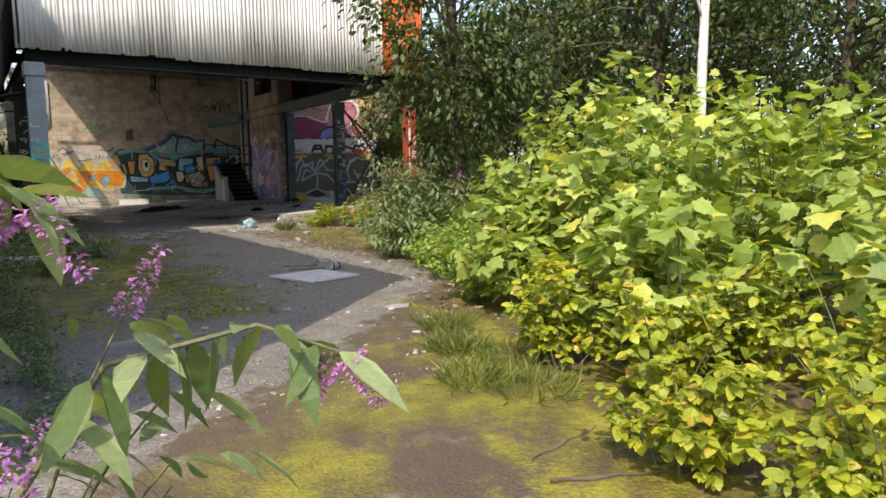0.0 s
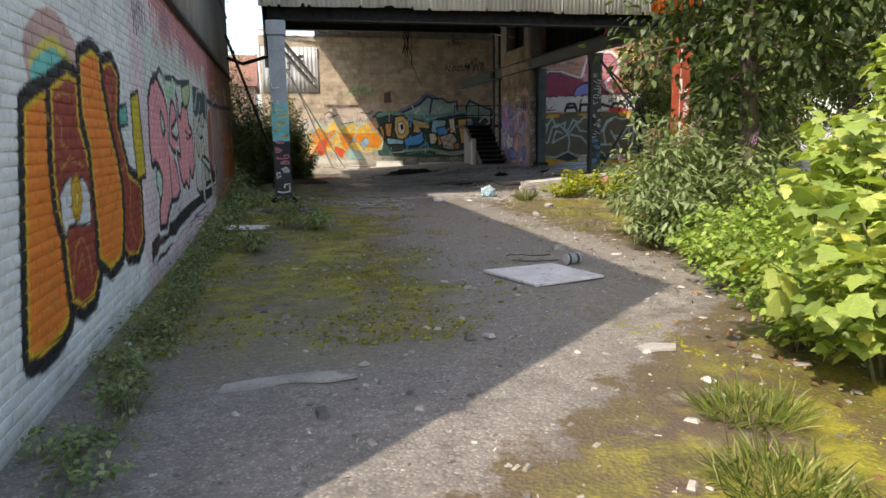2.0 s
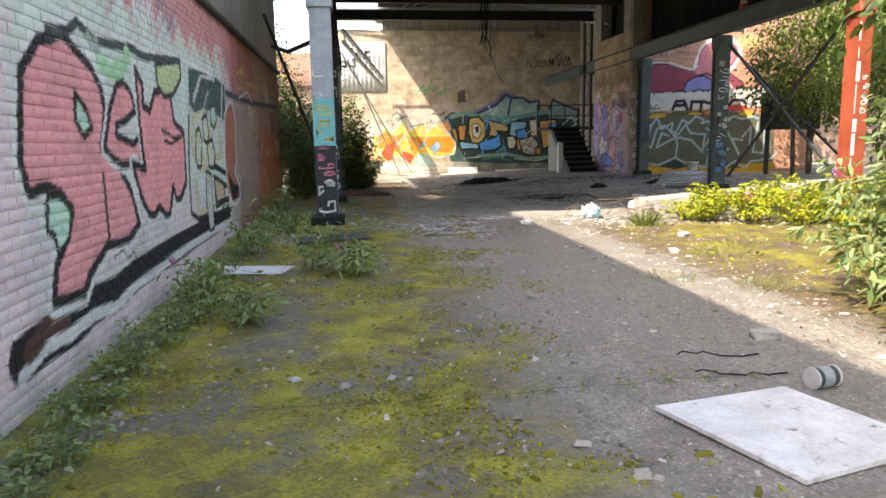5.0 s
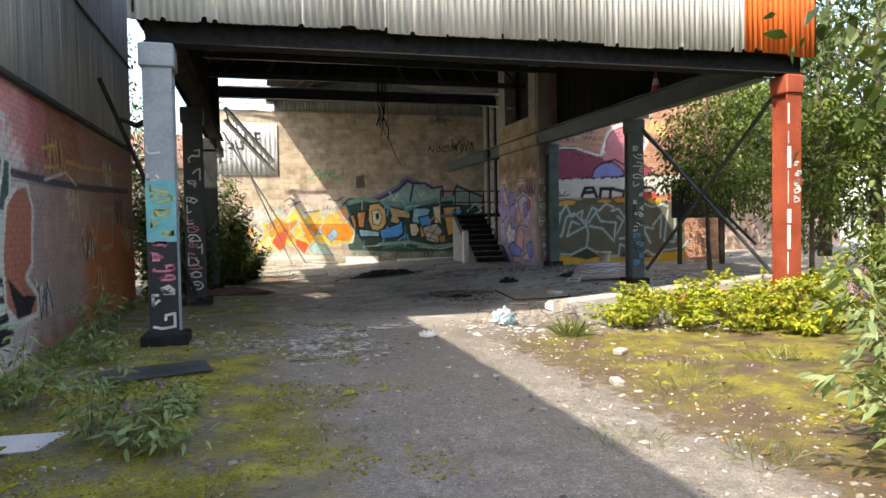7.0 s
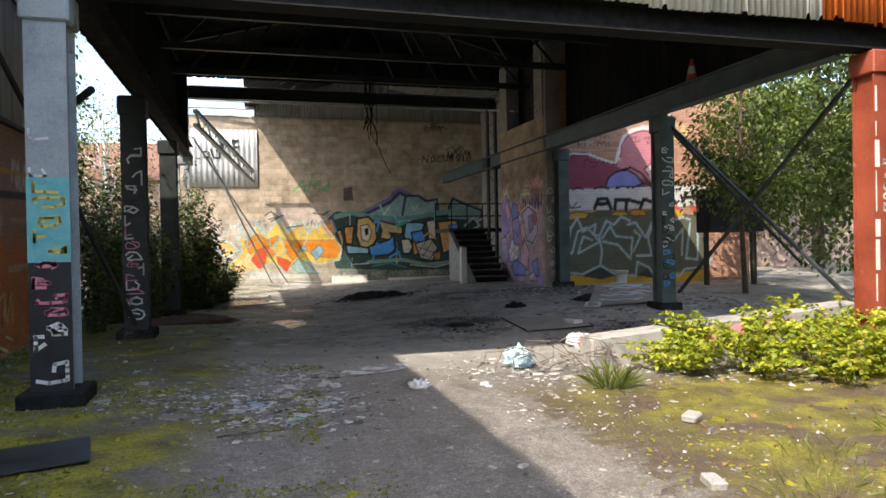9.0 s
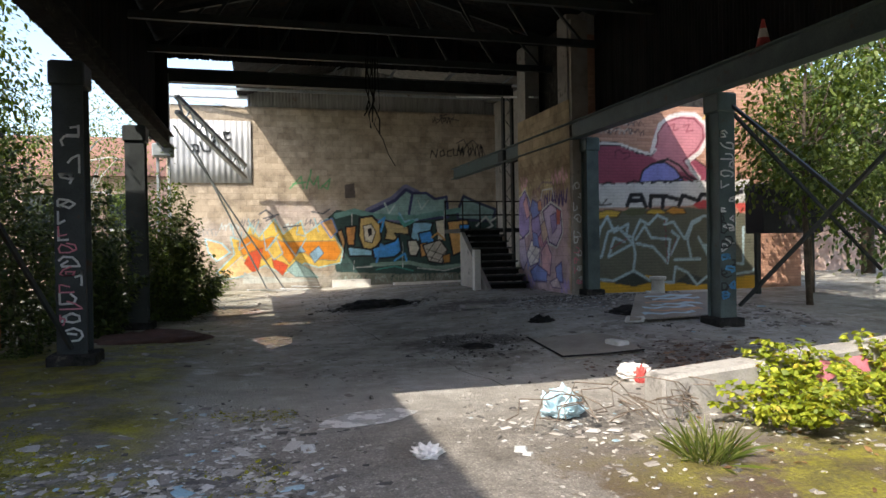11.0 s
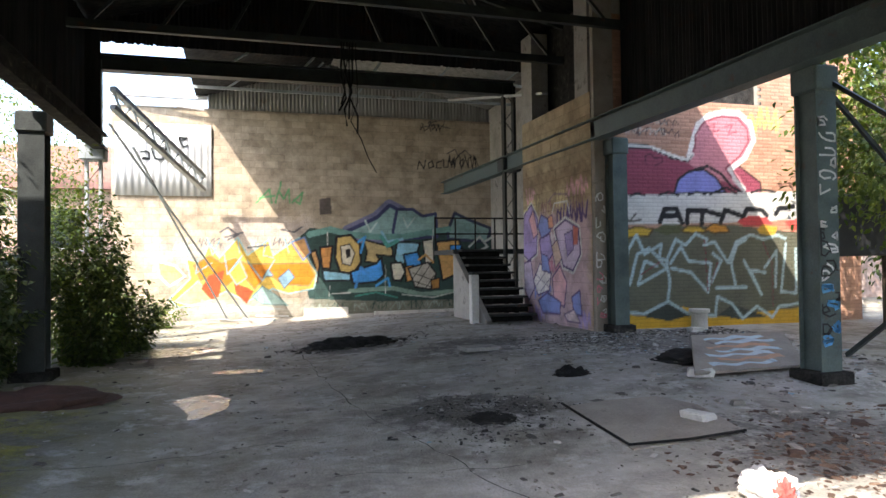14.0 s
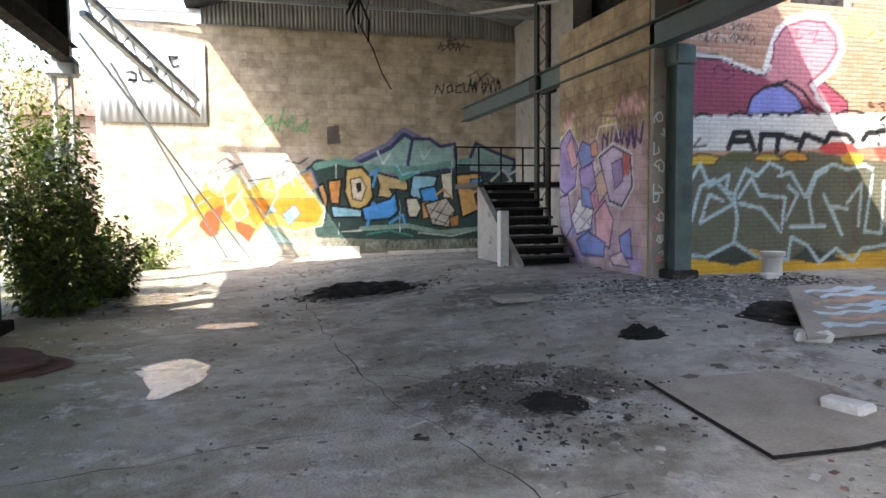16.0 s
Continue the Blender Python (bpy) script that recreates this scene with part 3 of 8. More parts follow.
def paint_boundary(u, v, k):
    brick = np.stack([0.34 + 0.12 * k, 0.13 + 0.06 * k, 0.09 + 0.04 * k], 1)
    p = Paint(u, v, brick)
    p.patch(-2, 10.9, -1, 3.6, (0.82, 0.82, 0.80), 0.2)
    p.patch(9.6, 17.6, -1, 3.6, (0.76, 0.62, 0.64), 0.3)
    p.patch(11.0, 18.4, 2.55, 3.4, (0.58, 0.20, 0.20), 0.25, 0.8)
    p.patch(16.8, 20.8, 0.3, 2.4, (0.46, 0.36, 0.33), 0.3, 0.75)
    p.patch(20.2, 26, 0.0, 1.75, (0.58, 0.19, 0.06), 0.3, 0.85)
    p.patch(20.2, 26, 1.75, 3.5, (0.42, 0.30, 0.25), 0.4, 0.6)
    for s in range(5):
        scribble(p, 9.9 + 0.9 * s, 2.6 + 0.1 * (s % 3), 0.8, 0.4, ((0.25, 0.22, 0.30), (0.72, 0.70, 0.72))[s % 2], 0.05, 20 + s)
    # first piece: orange and maroon letters with yellow line
    p.stroke([(6.85, 2.0), (7.04, 2.11), (7.24, 2.16), (7.43, 2.12), (7.6, 2.05)], 0.42, (0.62, 0.40, 0.36))
    p.stroke([(6.83, 1.94), (7.05, 2.04), (7.23, 2.09), (7.41, 2.04), (7.55, 1.97)], 0.22, (0.75, 0.62, 0.12))
    p.stroke([(6.82, 1.89), (7.04, 1.98), (7.21, 2.02), (7.38, 1.98), (7.51, 1.93)], 0.2, (0.18, 0.62, 0.55))
    p.poly([(6.58, 1.7), (6.79, 1.77), (6.97, 1.81), (7.04, 1.71), (6.96, 1.38), (6.9, 1.3), (6.96, 1.07), (7.0, 0.59), (6.96, 0.43), (6.78, 0.37), (6.45, 0.35), (6.23, 0.39)], ORANGE, (0.75, 0.46, 0.03), 0.05, BLACK, 0.10)
    p.poly([(7.09, 1.85), (7.46, 1.96), (7.65, 1.93), (7.61, 1.64), (7.73, 1.45), (7.8, 1.21), (7.87, 0.85), (7.8, 0.6), (7.59, 0.44), (7.29, 0.42), (7.08, 0.51), (7.06, 0.76), (7.06, 0.94), (6.97, 1.12), (6.97, 1.35)], MAROON, (0.75, 0.46, 0.03), 0.05, BLACK, 0.10)
    p.poly([(8.42, 2.11), (8.8, 2.18), (8.98, 2.08), (8.79, 1.69), (8.89, 1.52), (9.1, 1.21), (9.58, 1.09), (9.52, 0.6), (9.21, 0.48), (8.81, 0.53), (8.64, 0.69), (8.65, 1.27), (8.47, 1.68)], MAROON, (0.75, 0.46, 0.03), 0.04, BLACK, 0.10)
    p.poly([(7.82, 2.1), (8.17, 2.2), (8.37, 2.16), (8.37, 1.94), (8.47, 1.68), (8.64, 1.4), (8.75, 1.14), (8.69, 0.85), (8.54, 0.58), (8.14, 0.53), (7.85, 0.67), (7.88, 0.88), (7.88, 1.13), (7.88, 1.48), (7.76, 1.72)], ORANGE, (0.75, 0.46, 0.03), 0.05, BLACK, 0.10)
    p.poly([(7.04, 1.2), (7.25, 1.29), (7.6, 1.27), (7.74, 1.14), (7.68, 0.93), (7.43, 0.95), (7.28, 0.98), (7.15, 0.98), (7.06, 0.91), (7.02, 1.06)], WHITE, BLACK, 0.03)
    p.poly([(7.31, 1.26), (7.43, 1.31), (7.52, 1.24), (7.51, 1.1), (7.4, 0.99), (7.3, 1.0), (7.25, 1.09)], (0.72, 0.42, 0.02), (0.30, 0.10, 0.02), 0.03)
    p.poly([(7.36, 1.19), (7.41, 1.22), (7.44, 1.17), (7.4, 1.08), (7.35, 1.1)], (0.80, 0.65, 0.10), MAROON, 0.025)
    p.poly([(9.49, 1.95), (9.88, 2.02), (9.92, 1.53), (9.93, 1.17), (9.51, 1.14), (9.45, 1.52)], (0.66, 0.50, 0.03), BLACK, 0.06)
    p.poly([(8.95, 1.82), (9.26, 1.86), (9.27, 1.68), (8.92, 1.65)], (0.12, 0.50, 0.42), BLACK, 0.05)
    p.stroke([(7.1, 0.57), (7.24, 0.82), (7.41, 0.88), (7.54, 0.76), (7.58, 0.55)], 0.03, (0.62, 0.28, 0.06))
    p.stroke([(7.25, 0.66), (7.38, 0.76), (7.42, 0.62)], 0.03, (0.62, 0.28, 0.06))
    p.stroke([(7.09, 1.34), (7.32, 1.42), (7.62, 1.35)], 0.03, (0.62, 0.28, 0.06))
    p.stroke([(7.12, 1.68), (7.23, 1.63), (7.17, 1.51), (7.3, 1.48)], 0.03, (0.62, 0.28, 0.06))
    p.stroke([(7.14, 1.8), (7.32, 1.84), (7.5, 1.83)], 0.03, (0.62, 0.28, 0.06))
    p.stroke([(7.83, 1.82), (8.08, 1.86), (8.22, 1.81)], 0.03, (0.62, 0.28, 0.06))
    p.stroke([(8.01, 0.86), (8.19, 1.12), (8.39, 1.11), (8.47, 0.8), (8.29, 0.62)], 0.03, (0.62, 0.28, 0.06))
    p.stroke([(8.11, 1.41), (8.28, 1.44), (8.33, 1.33)], 0.03, (0.62, 0.28, 0.06))
    p.stroke([(8.81, 1.27), (9.0, 1.3), (9.15, 1.12), (8.98, 0.81), (9.16, 0.6)], 0.03, (0.62, 0.28, 0.06))
    p.stroke([(8.55, 1.95), (8.65, 1.88), (8.56, 1.68)], 0.03, (0.62, 0.28, 0.06))
    p.stroke([(6.84, 1.62), (6.92, 1.73), (6.97, 1.65)], 0.03, (0.62, 0.28, 0.06))
    p.stroke([(6.63, 0.69), (6.74, 0.68)], 0.03, (0.62, 0.28, 0.06))
    p.stroke([(6.66, 0.57), (6.8, 0.56)], 0.03, (0.62, 0.28, 0.06))
    p.stroke([(6.79, 0.87), (6.72, 0.91)], 0.03, (0.62, 0.28, 0.06))
    p.stroke([(8.27, 0.98), (8.33, 0.9), (8.2, 0.79)], 0.03, (0.62, 0.28, 0.06))
    # second piece: pink letters with black line on mint
    p.patch(10.3, 17.0, 0.45, 2.75, (0.60, 0.72, 0.64), 0.2, 0.85)
    p.patch(10.2, 15.0, 0.5, 1.0, (0.70, 0.52, 0.58), 0.25, 0.6)
    p.stroke([(10.04, 0.33), (10.39, 0.36), (10.81, 0.34), (11.15, 0.39), (11.65, 0.37), (12.14, 0.42), (12.57, 0.43), (14.1, 0.45), (16.67, 0.48)], 0.3, BLACK)
    p.stroke([(10.02, 0.23), (10.38, 0.32), (10.72, 0.29), (11.14, 0.32), (11.62, 0.27), (12.12, 0.33), (12.62, 0.34), (14.08, 0.38), (16.85, 0.38)], 0.1, WHITE)
    p.stroke([(10.15, 0.35), (10.41, 0.43), (10.67, 0.41)], 0.16, (0.10, 0.045, 0.04))
    p.poly([(10.41, 1.96), (10.69, 2.18), (10.85, 2.2), (11.04, 2.27), (11.53, 2.1), (11.71, 1.95), (11.74, 1.79), (11.6, 1.51), (11.82, 1.47), (12.2, 1.15), (12.36, 0.85), (12.03, 0.74), (11.53, 0.77), (11.16, 0.62), (11.01, 0.51), (10.53, 0.55), (10.62, 0.77), (10.84, 0.94), (10.95, 1.1), (10.79, 1.22), (10.61, 1.28), (10.36, 1.25), (10.29, 1.44)], (0.84, 0.36, 0.38), BLACK, 0.09, WHITE, 0.06)
    p.poly([(11.18, 1.89), (11.36, 1.79), (11.45, 1.66), (11.27, 1.59), (11.15, 1.71)], (0.52, 0.74, 0.60), BLACK, 0.07)
    p.poly([(10.59, 1.23), (10.79, 1.2), (10.93, 1.1), (10.87, 0.93), (10.67, 0.83), (10.63, 0.97), (10.54, 1.01)], (0.52, 0.74, 0.60), BLACK, 0.06)
    p.stroke([(11.59, 1.31), (11.59, 1.15), (11.59, 0.78)], 0.06, BLACK)
    p.poly([(11.67, 1.51), (11.85, 1.8), (12.07, 2.02), (12.25, 2.06), (12.42, 1.98), (12.51, 1.83), (12.16, 1.72), (11.98, 1.69), (11.96, 1.61), (12.37, 1.54), (12.59, 1.6), (12.6, 1.41), (12.07, 1.37), (11.86, 1.42)], (0.84, 0.36, 0.38), BLACK, 0.08, WHITE, 0.05)
    p.poly([(12.61, 2.2), (12.79, 2.08), (12.74, 1.89), (12.95, 1.85), (13.17, 2.04), (13.53, 2.09), (13.75, 2.05), (13.83, 1.77), (14.23, 1.67), (14.18, 1.12), (13.91, 0.96), (13.69, 0.95), (13.59, 1.1), (13.4, 0.83), (13.26, 0.82), (13.03, 0.93), (12.85, 0.87), (12.69, 0.89), (12.51, 1.03), (12.37, 1.27), (12.32, 1.37), (12.66, 1.31), (12.61, 1.69), (12.61, 1.93)], (0.84, 0.36, 0.38), BLACK, 0.09, WHITE, 0.05)
    p.poly([(13.28, 2.32), (14.28, 2.46), (14.27, 2.27), (13.87, 2.06), (13.51, 2.02), (13.29, 2.12)], (0.50, 0.62, 0.34), BLACK, 0.07)
    p.stroke([(13.33, 1.68), (13.78, 1.6), (14.22, 1.64), (13.66, 1.54), (13.39, 1.57)], 0.05, BLACK)
    p.poly([(14.66, 2.46), (16.02, 2.5), (17.01, 2.44), (16.93, 1.83), (15.85, 1.98), (15.05, 1.84), (14.57, 1.98)], (0.05, 0.10, 0.09), (0.55, 0.60, 0.58), 0.06)
    p.stroke([(15.35, 2.37), (15.98, 2.35), (15.58, 2.14), (15.37, 1.96), (15.68, 1.94)], 0.06, (0.45, 0.50, 0.48))
    p.stroke([(14.77, 1.84), (15.36, 1.92), (15.53, 1.68), (15.32, 1.33), (14.68, 1.35), (14.6, 1.61), (14.77, 1.84)], 0.14, (0.62, 0.60, 0.42))
    p.stroke([(15.81, 1.83), (16.33, 1.81), (16.37, 1.39), (15.81, 1.32), (15.76, 1.69)], 0.14, (0.62, 0.56, 0.36))
    p.stroke([(14.82, 1.28), (15.43, 1.19), (15.43, 0.69), (14.69, 0.7), (14.68, 1.09)], 0.12, (0.60, 0.55, 0.36))
    p.stroke([(15.78, 1.25), (16.67, 1.1), (16.75, 0.72), (15.77, 0.69), (15.78, 1.03), (16.73, 0.91)], 0.1, BLACK)
    p.stroke([(14.53, 1.86), (14.38, 1.36), (14.31, 0.74), (14.67, 0.63), (15.57, 0.6), (16.91, 0.54)], 0.08, BLACK)
    p.stroke([(10.84, 2.31), (11.13, 2.33), (11.31, 2.44), (11.64, 2.36), (12.54, 2.42), (12.8, 2.37), (14.26, 2.51), (14.72, 2.49), (16.27, 2.51)], 0.11, WHITE)
    p.stroke([(10.83, 2.26), (11.16, 2.3), (11.34, 2.39), (11.67, 2.31), (12.55, 2.37), (12.86, 2.34), (14.28, 2.46)], 0.09, (0.04, 0.06, 0.06))
    p.stroke([(11.53, 2.31), (11.72, 2.22), (11.68, 2.33)], 0.1, (0.35, 0.42, 0.36))
    p.stroke([(11.73, 2.15), (11.98, 2.11), (12.28, 2.17), (12.41, 2.31)], 0.16, (0.40, 0.68, 0.42))
    p.stroke([(11.66, 0.65), (11.9, 0.69), (11.96, 0.59), (12.13, 0.63), (12.24, 0.54)], 0.03, BLACK)
    # worn tags over the bare brick
    for i in range(18):
        scribble(p, 17.6 + 0.85 * (i % 8), 0.55 + 0.62 * ((i * 3) % 4), 0.8, 0.5, ((0.62, 0.56, 0.50), (0.07, 0.06, 0.07), (0.62, 0.38, 0.14), (0.66, 0.62, 0.60), (0.30, 0.10, 0.08))[i % 5], 0.06, 200 + i, 3)
    # third piece: worn letters on bare rusty brick
    p.poly([(16.68, 1.42), (16.84, 1.96), (17.21, 2.17), (17.57, 2.2), (17.75, 1.92), (17.65, 1.25), (17.41, 1.11), (17.83, 0.86), (17.78, 0.63), (17.11, 0.6), (16.72, 0.82), (16.69, 1.16)], (0.46, 0.17, 0.11), (0.68, 0.66, 0.62), 0.09)
    p.poly([(16.78, 1.15), (17.29, 0.9), (17.77, 0.86), (17.51, 0.66), (17.07, 0.68)], BLACK, None, 0)
    p.stroke([(18.19, 1.93), (18.25, 1.46)], 0.1, (0.52, 0.36, 0.26))
    p.stroke([(18.78, 1.98), (18.79, 1.4)], 0.1, (0.52, 0.36, 0.26))
    p.stroke([(18.18, 1.73), (18.8, 1.74)], 0.1, (0.52, 0.36, 0.26))
    p.stroke([(19.39, 1.96), (19.09, 1.44), (19.77, 1.38), (19.83, 2.02), (19.39, 1.96)], 0.1, (0.52, 0.36, 0.26))
    p.stroke([(20.21, 1.41), (20.45, 2.03), (21.02, 1.39), (21.34, 2.06)], 0.1, (0.52, 0.36, 0.26))
    p.stroke([(21.7, 2.02), (22.48, 2.04), (22.43, 1.36), (21.59, 1.33)], 0.1, (0.52, 0.36, 0.26))
    p.stroke([(18.2, 2.71), (18.85, 2.82), (18.96, 2.54), (18.3, 2.47)], 0.06, (0.62, 0.42, 0.10))
    p.stroke([(19.35, 2.65), (20.36, 2.65), (21.6, 2.7), (23.82, 2.75)], 0.07, (0.60, 0.36, 0.10))
    p.stroke([(17.07, 2.31), (18.58, 2.3), (20.51, 2.33), (24.12, 2.46)], 0.12, (0.08, 0.07, 0.08))
    p.stroke([(18.27, 2.31), (19.31, 2.48), (19.86, 2.34)], 0.05, (0.66, 0.64, 0.60))
    p.stroke([(14.84, 2.07), (15.31, 2.37), (16.15, 2.43), (16.52, 2.91), (16.88, 2.9), (16.78, 2.36), (16.53, 1.82)], 0.1, (0.60, 0.58, 0.56))
    p.stroke([(14.97, 2.0), (15.37, 2.3), (16.04, 2.33), (16.08, 2.06), (16.47, 2.01)], 0.16, (0.05, 0.09, 0.085))
    p.poly([(14.85, 1.69), (15.03, 1.74), (15.15, 1.58), (15.01, 1.26), (14.82, 1.25), (14.74, 1.38)], (0.62, 0.66, 0.52), BLACK, 0.07)
    p.poly([(15.25, 1.85), (15.51, 1.92), (15.63, 1.69), (15.48, 1.55), (15.27, 1.58)], (0.62, 0.66, 0.52), BLACK, 0.07)
    p.poly([(15.45, 1.55), (15.79, 1.6), (15.93, 1.39), (15.79, 1.21), (15.46, 1.24)], (0.62, 0.66, 0.52), BLACK, 0.07)
    p.poly([(15.81, 2.04), (16.12, 2.07), (16.2, 1.88), (15.99, 1.75), (15.79, 1.81)], (0.50, 0.62, 0.56), BLACK, 0.06)
    p.poly([(15.27, 1.19), (15.58, 1.14), (15.55, 0.41), (15.26, 0.41), (15.17, 0.81)], (0.60, 0.60, 0.55), BLACK, 0.06)
    p.poly([(15.74, 1.1), (16.38, 0.98), (16.49, 0.74), (15.85, 0.72)], (0.58, 0.50, 0.34), BLACK, 0.08)
    p.fade(0.0, 0.2, (0.28, 0.30, 0.22), 0.6)
    return p.c


def paint_back(u, v, k):
    block = np.stack([0.36 + 0.13 * k, 0.295 + 0.11 * k, 0.215 + 0.09 * k], 1)
    p = Paint(u, v, block)
    p.patch(1.5, 7.2, 1.75, 2.5, (0.52, 0.46, 0.42), 0.3, 0.5)
    p.patch(4.0, 6.6, 2.5, 3.2, (0.62, 0.54, 0.56), 0.4, 0.35)
    p.patch(6.4, 13.4, -0.1, 0.75, (0.17, 0.19, 0.155), 0.15, 0.85)
    p.patch(2.2, 6.6, -0.1, 0.55, (0.42, 0.40, 0.35), 0.2, 0.7)
    for i in range(9):
        scribble(p, 6.6 + 0.65 * i, 0.15, 0.6, 0.3, ((0.35, 0.42, 0.38), (0.03, 0.07, 0.06))[i % 2], 0.03, 60 + i, 3)
    for i in range(7):
        scribble(p, 1.6 + 0.75 * i, 2.0 + 0.15 * (i % 3), 0.7, 0.3, ((0.30, 0.30, 0.30), (0.50, 0.60, 0.62), (0.14, 0.14, 0.15))[i % 3], 0.04, 140 + i, 4)
    # dark ground, teal crown
    p.poly([(6.21, 2.61), (6.55, 2.92), (7.9, 2.79), (8.95, 2.69), (11.88, 2.81), (12.65, 2.88), (13.83, 2.82), (13.83, 0.79), (12.06, 0.46), (8.91, 0.45), (6.5, 0.59)], (0.03, 0.07, 0.065), None, 0)
    p.poly([(7.81, 2.82), (8.78, 3.27), (9.23, 3.69), (9.63, 3.49), (9.57, 2.62), (8.07, 2.62)], (0.30, 0.48, 0.47), (0.05, 0.06, 0.16), 0.14, (0.20, 0.20, 0.34), 0.14)
    p.poly([(9.34, 2.8), (9.49, 3.56), (10.03, 3.57), (10.39, 3.33), (10.85, 3.42), (10.9, 2.63), (9.39, 2.54)], (0.30, 0.48, 0.47), (0.05, 0.06, 0.16), 0.12)
    p.poly([(11.28, 2.81), (11.55, 3.45), (12.11, 3.2), (12.88, 2.92), (12.75, 2.45), (11.31, 2.54)], (0.24, 0.38, 0.37), (0.04, 0.05, 0.10), 0.12)
    p.stroke([(6.54, 2.7), (7.22, 2.87), (7.9, 2.7), (8.77, 2.62), (9.66, 2.62), (10.76, 2.8), (11.32, 2.89)], 0.22, (0.16, 0.34, 0.31))
    p.stroke([(8.95, 2.79), (9.12, 2.45), (9.66, 2.54)], 0.1, (0.30, 0.60, 0.78))
    # blue and orange letters with black line
    p.poly([(6.87, 2.28), (7.29, 2.31), (7.19, 1.56), (6.94, 1.6)], (0.70, 0.33, 0.10), BLACK, 0.08)
    p.poly([(6.94, 1.52), (7.87, 1.42), (7.87, 1.16), (7.01, 1.17)], (0.30, 0.60, 0.78), BLACK, 0.07)
    p.poly([(7.42, 2.62), (7.9, 2.69), (8.2, 2.36), (8.23, 1.76), (7.96, 1.38), (7.53, 1.46), (7.37, 1.94)], (0.62, 0.44, 0.16), BLACK, 0.09)
    p.poly([(7.55, 2.31), (7.86, 2.38), (8.03, 2.07), (7.88, 1.66), (7.6, 1.73)], (0.72, 0.68, 0.56), BLACK, 0.05)
    p.poly([(7.72, 2.19), (7.86, 2.24), (7.88, 1.97), (7.75, 1.9)], BLACK, None, 0)
    p.poly([(8.31, 2.53), (9.3, 2.27), (9.33, 1.96), (8.76, 2.02), (8.93, 1.72), (8.37, 1.79), (8.44, 2.14)], (0.60, 0.46, 0.22), BLACK, 0.07)
    p.poly([(7.88, 1.45), (8.75, 1.72), (8.93, 1.93), (9.01, 1.32), (8.74, 1.1), (7.96, 1.07)], (0.07, 0.36, 0.88), BLACK, 0.08)
    p.poly([(9.48, 2.45), (10.29, 2.41), (10.16, 2.01), (9.83, 2.01), (9.92, 1.75), (9.56, 1.66), (9.38, 1.84)], (0.30, 0.60, 0.78), BLACK, 0.08)
    p.poly([(9.69, 2.01), (10.2, 2.1), (10.37, 1.57), (9.86, 1.36)], (0.07, 0.36, 0.88), BLACK, 0.07)
    p.poly([(10.38, 2.48), (10.75, 2.54), (10.78, 1.74), (10.47, 1.71)], (0.72, 0.68, 0.56), BLACK, 0.06)
    p.poly([(10.86, 2.45), (11.69, 2.52), (11.84, 2.09), (11.5, 1.82), (11.64, 1.34), (11.08, 1.11), (10.97, 1.74)], (0.66, 0.38, 0.14), BLACK, 0.08)
    p.poly([(11.35, 2.31), (11.78, 2.34), (11.73, 2.0), (11.42, 1.98)], (0.07, 0.36, 0.88), BLACK, 0.05)
    p.poly([(9.25, 1.72), (9.61, 1.75), (9.75, 1.43), (9.6, 1.12), (9.32, 1.16)], (0.72, 0.68, 0.56), BLACK, 0.08)
    p.poly([(9.74, 1.61), (10.05, 1.64), (10.08, 1.13), (9.78, 1.08)], (0.66, 0.34, 0.12), BLACK, 0.06)
    p.poly([(9.86, 1.54), (10.56, 1.74), (10.85, 1.35), (10.64, 0.81), (10.09, 0.9)], (0.52, 0.48, 0.42), BLACK, 0.07)
    p.stroke([(10.01, 1.39), (10.74, 1.12)], 0.04, BLACK)
    p.stroke([(9.97, 1.13), (10.65, 0.89)], 0.04, BLACK)
    p.stroke([(10.6, 1.6), (10.15, 0.93)], 0.04, BLACK)
    p.stroke([(10.78, 1.29), (10.44, 0.82)], 0.04, BLACK)
    p.stroke([(10.34, 1.64), (9.93, 1.08)], 0.04, BLACK)
    p.poly([(10.65, 1.12), (10.97, 1.2), (10.96, 0.84), (10.7, 0.81)], (0.45, 0.22, 0.06), BLACK, 0.05)
    p.poly([(6.56, 2.11), (6.73, 2.19), (6.86, 1.77), (6.78, 1.09), (6.54, 1.18), (6.72, 1.6)], (0.66, 0.36, 0.14), BLACK, 0.08)
    p.stroke([(7.86, 0.82), (9.28, 0.88), (10.36, 0.64), (11.68, 0.74)], 0.16, (0.22, 0.34, 0.28))
    p.stroke([(8.03, 0.64), (8.74, 0.75), (9.45, 0.56)], 0.07, (0.05, 0.25, 0.2))
    p.stroke([(9.63, 0.66), (10.73, 0.53), (11.49, 0.69)], 0.06, (0.45, 0.50, 0.46))
    p.stroke([(9.07, 1.67), (9.06, 0.7)], 0.035, WHITE)
    p.stroke([(7.18, 1.0), (7.17, 0.57)], 0.03, WHITE)
    p.stroke([(10.76, 2.89), (10.71, 2.27)], 0.03, WHITE)
    p.stroke([(7.13, 2.78), (7.12, 2.36)], 0.03, WHITE)
    p.stroke([(7.26, 0.74), (7.86, 0.76)], 0.05, (0.6, 0.62, 0.58))
    p.stroke([(12.07, 2.27), (12.46, 2.63), (12.75, 2.27), (12.36, 2.09)], 0.09, (0.55, 0.57, 0.55))
    p.stroke([(12.65, 2.45), (13.14, 2.72), (13.53, 2.45), (13.23, 1.99), (12.74, 2.09)], 0.09, (0.55, 0.57, 0.55))
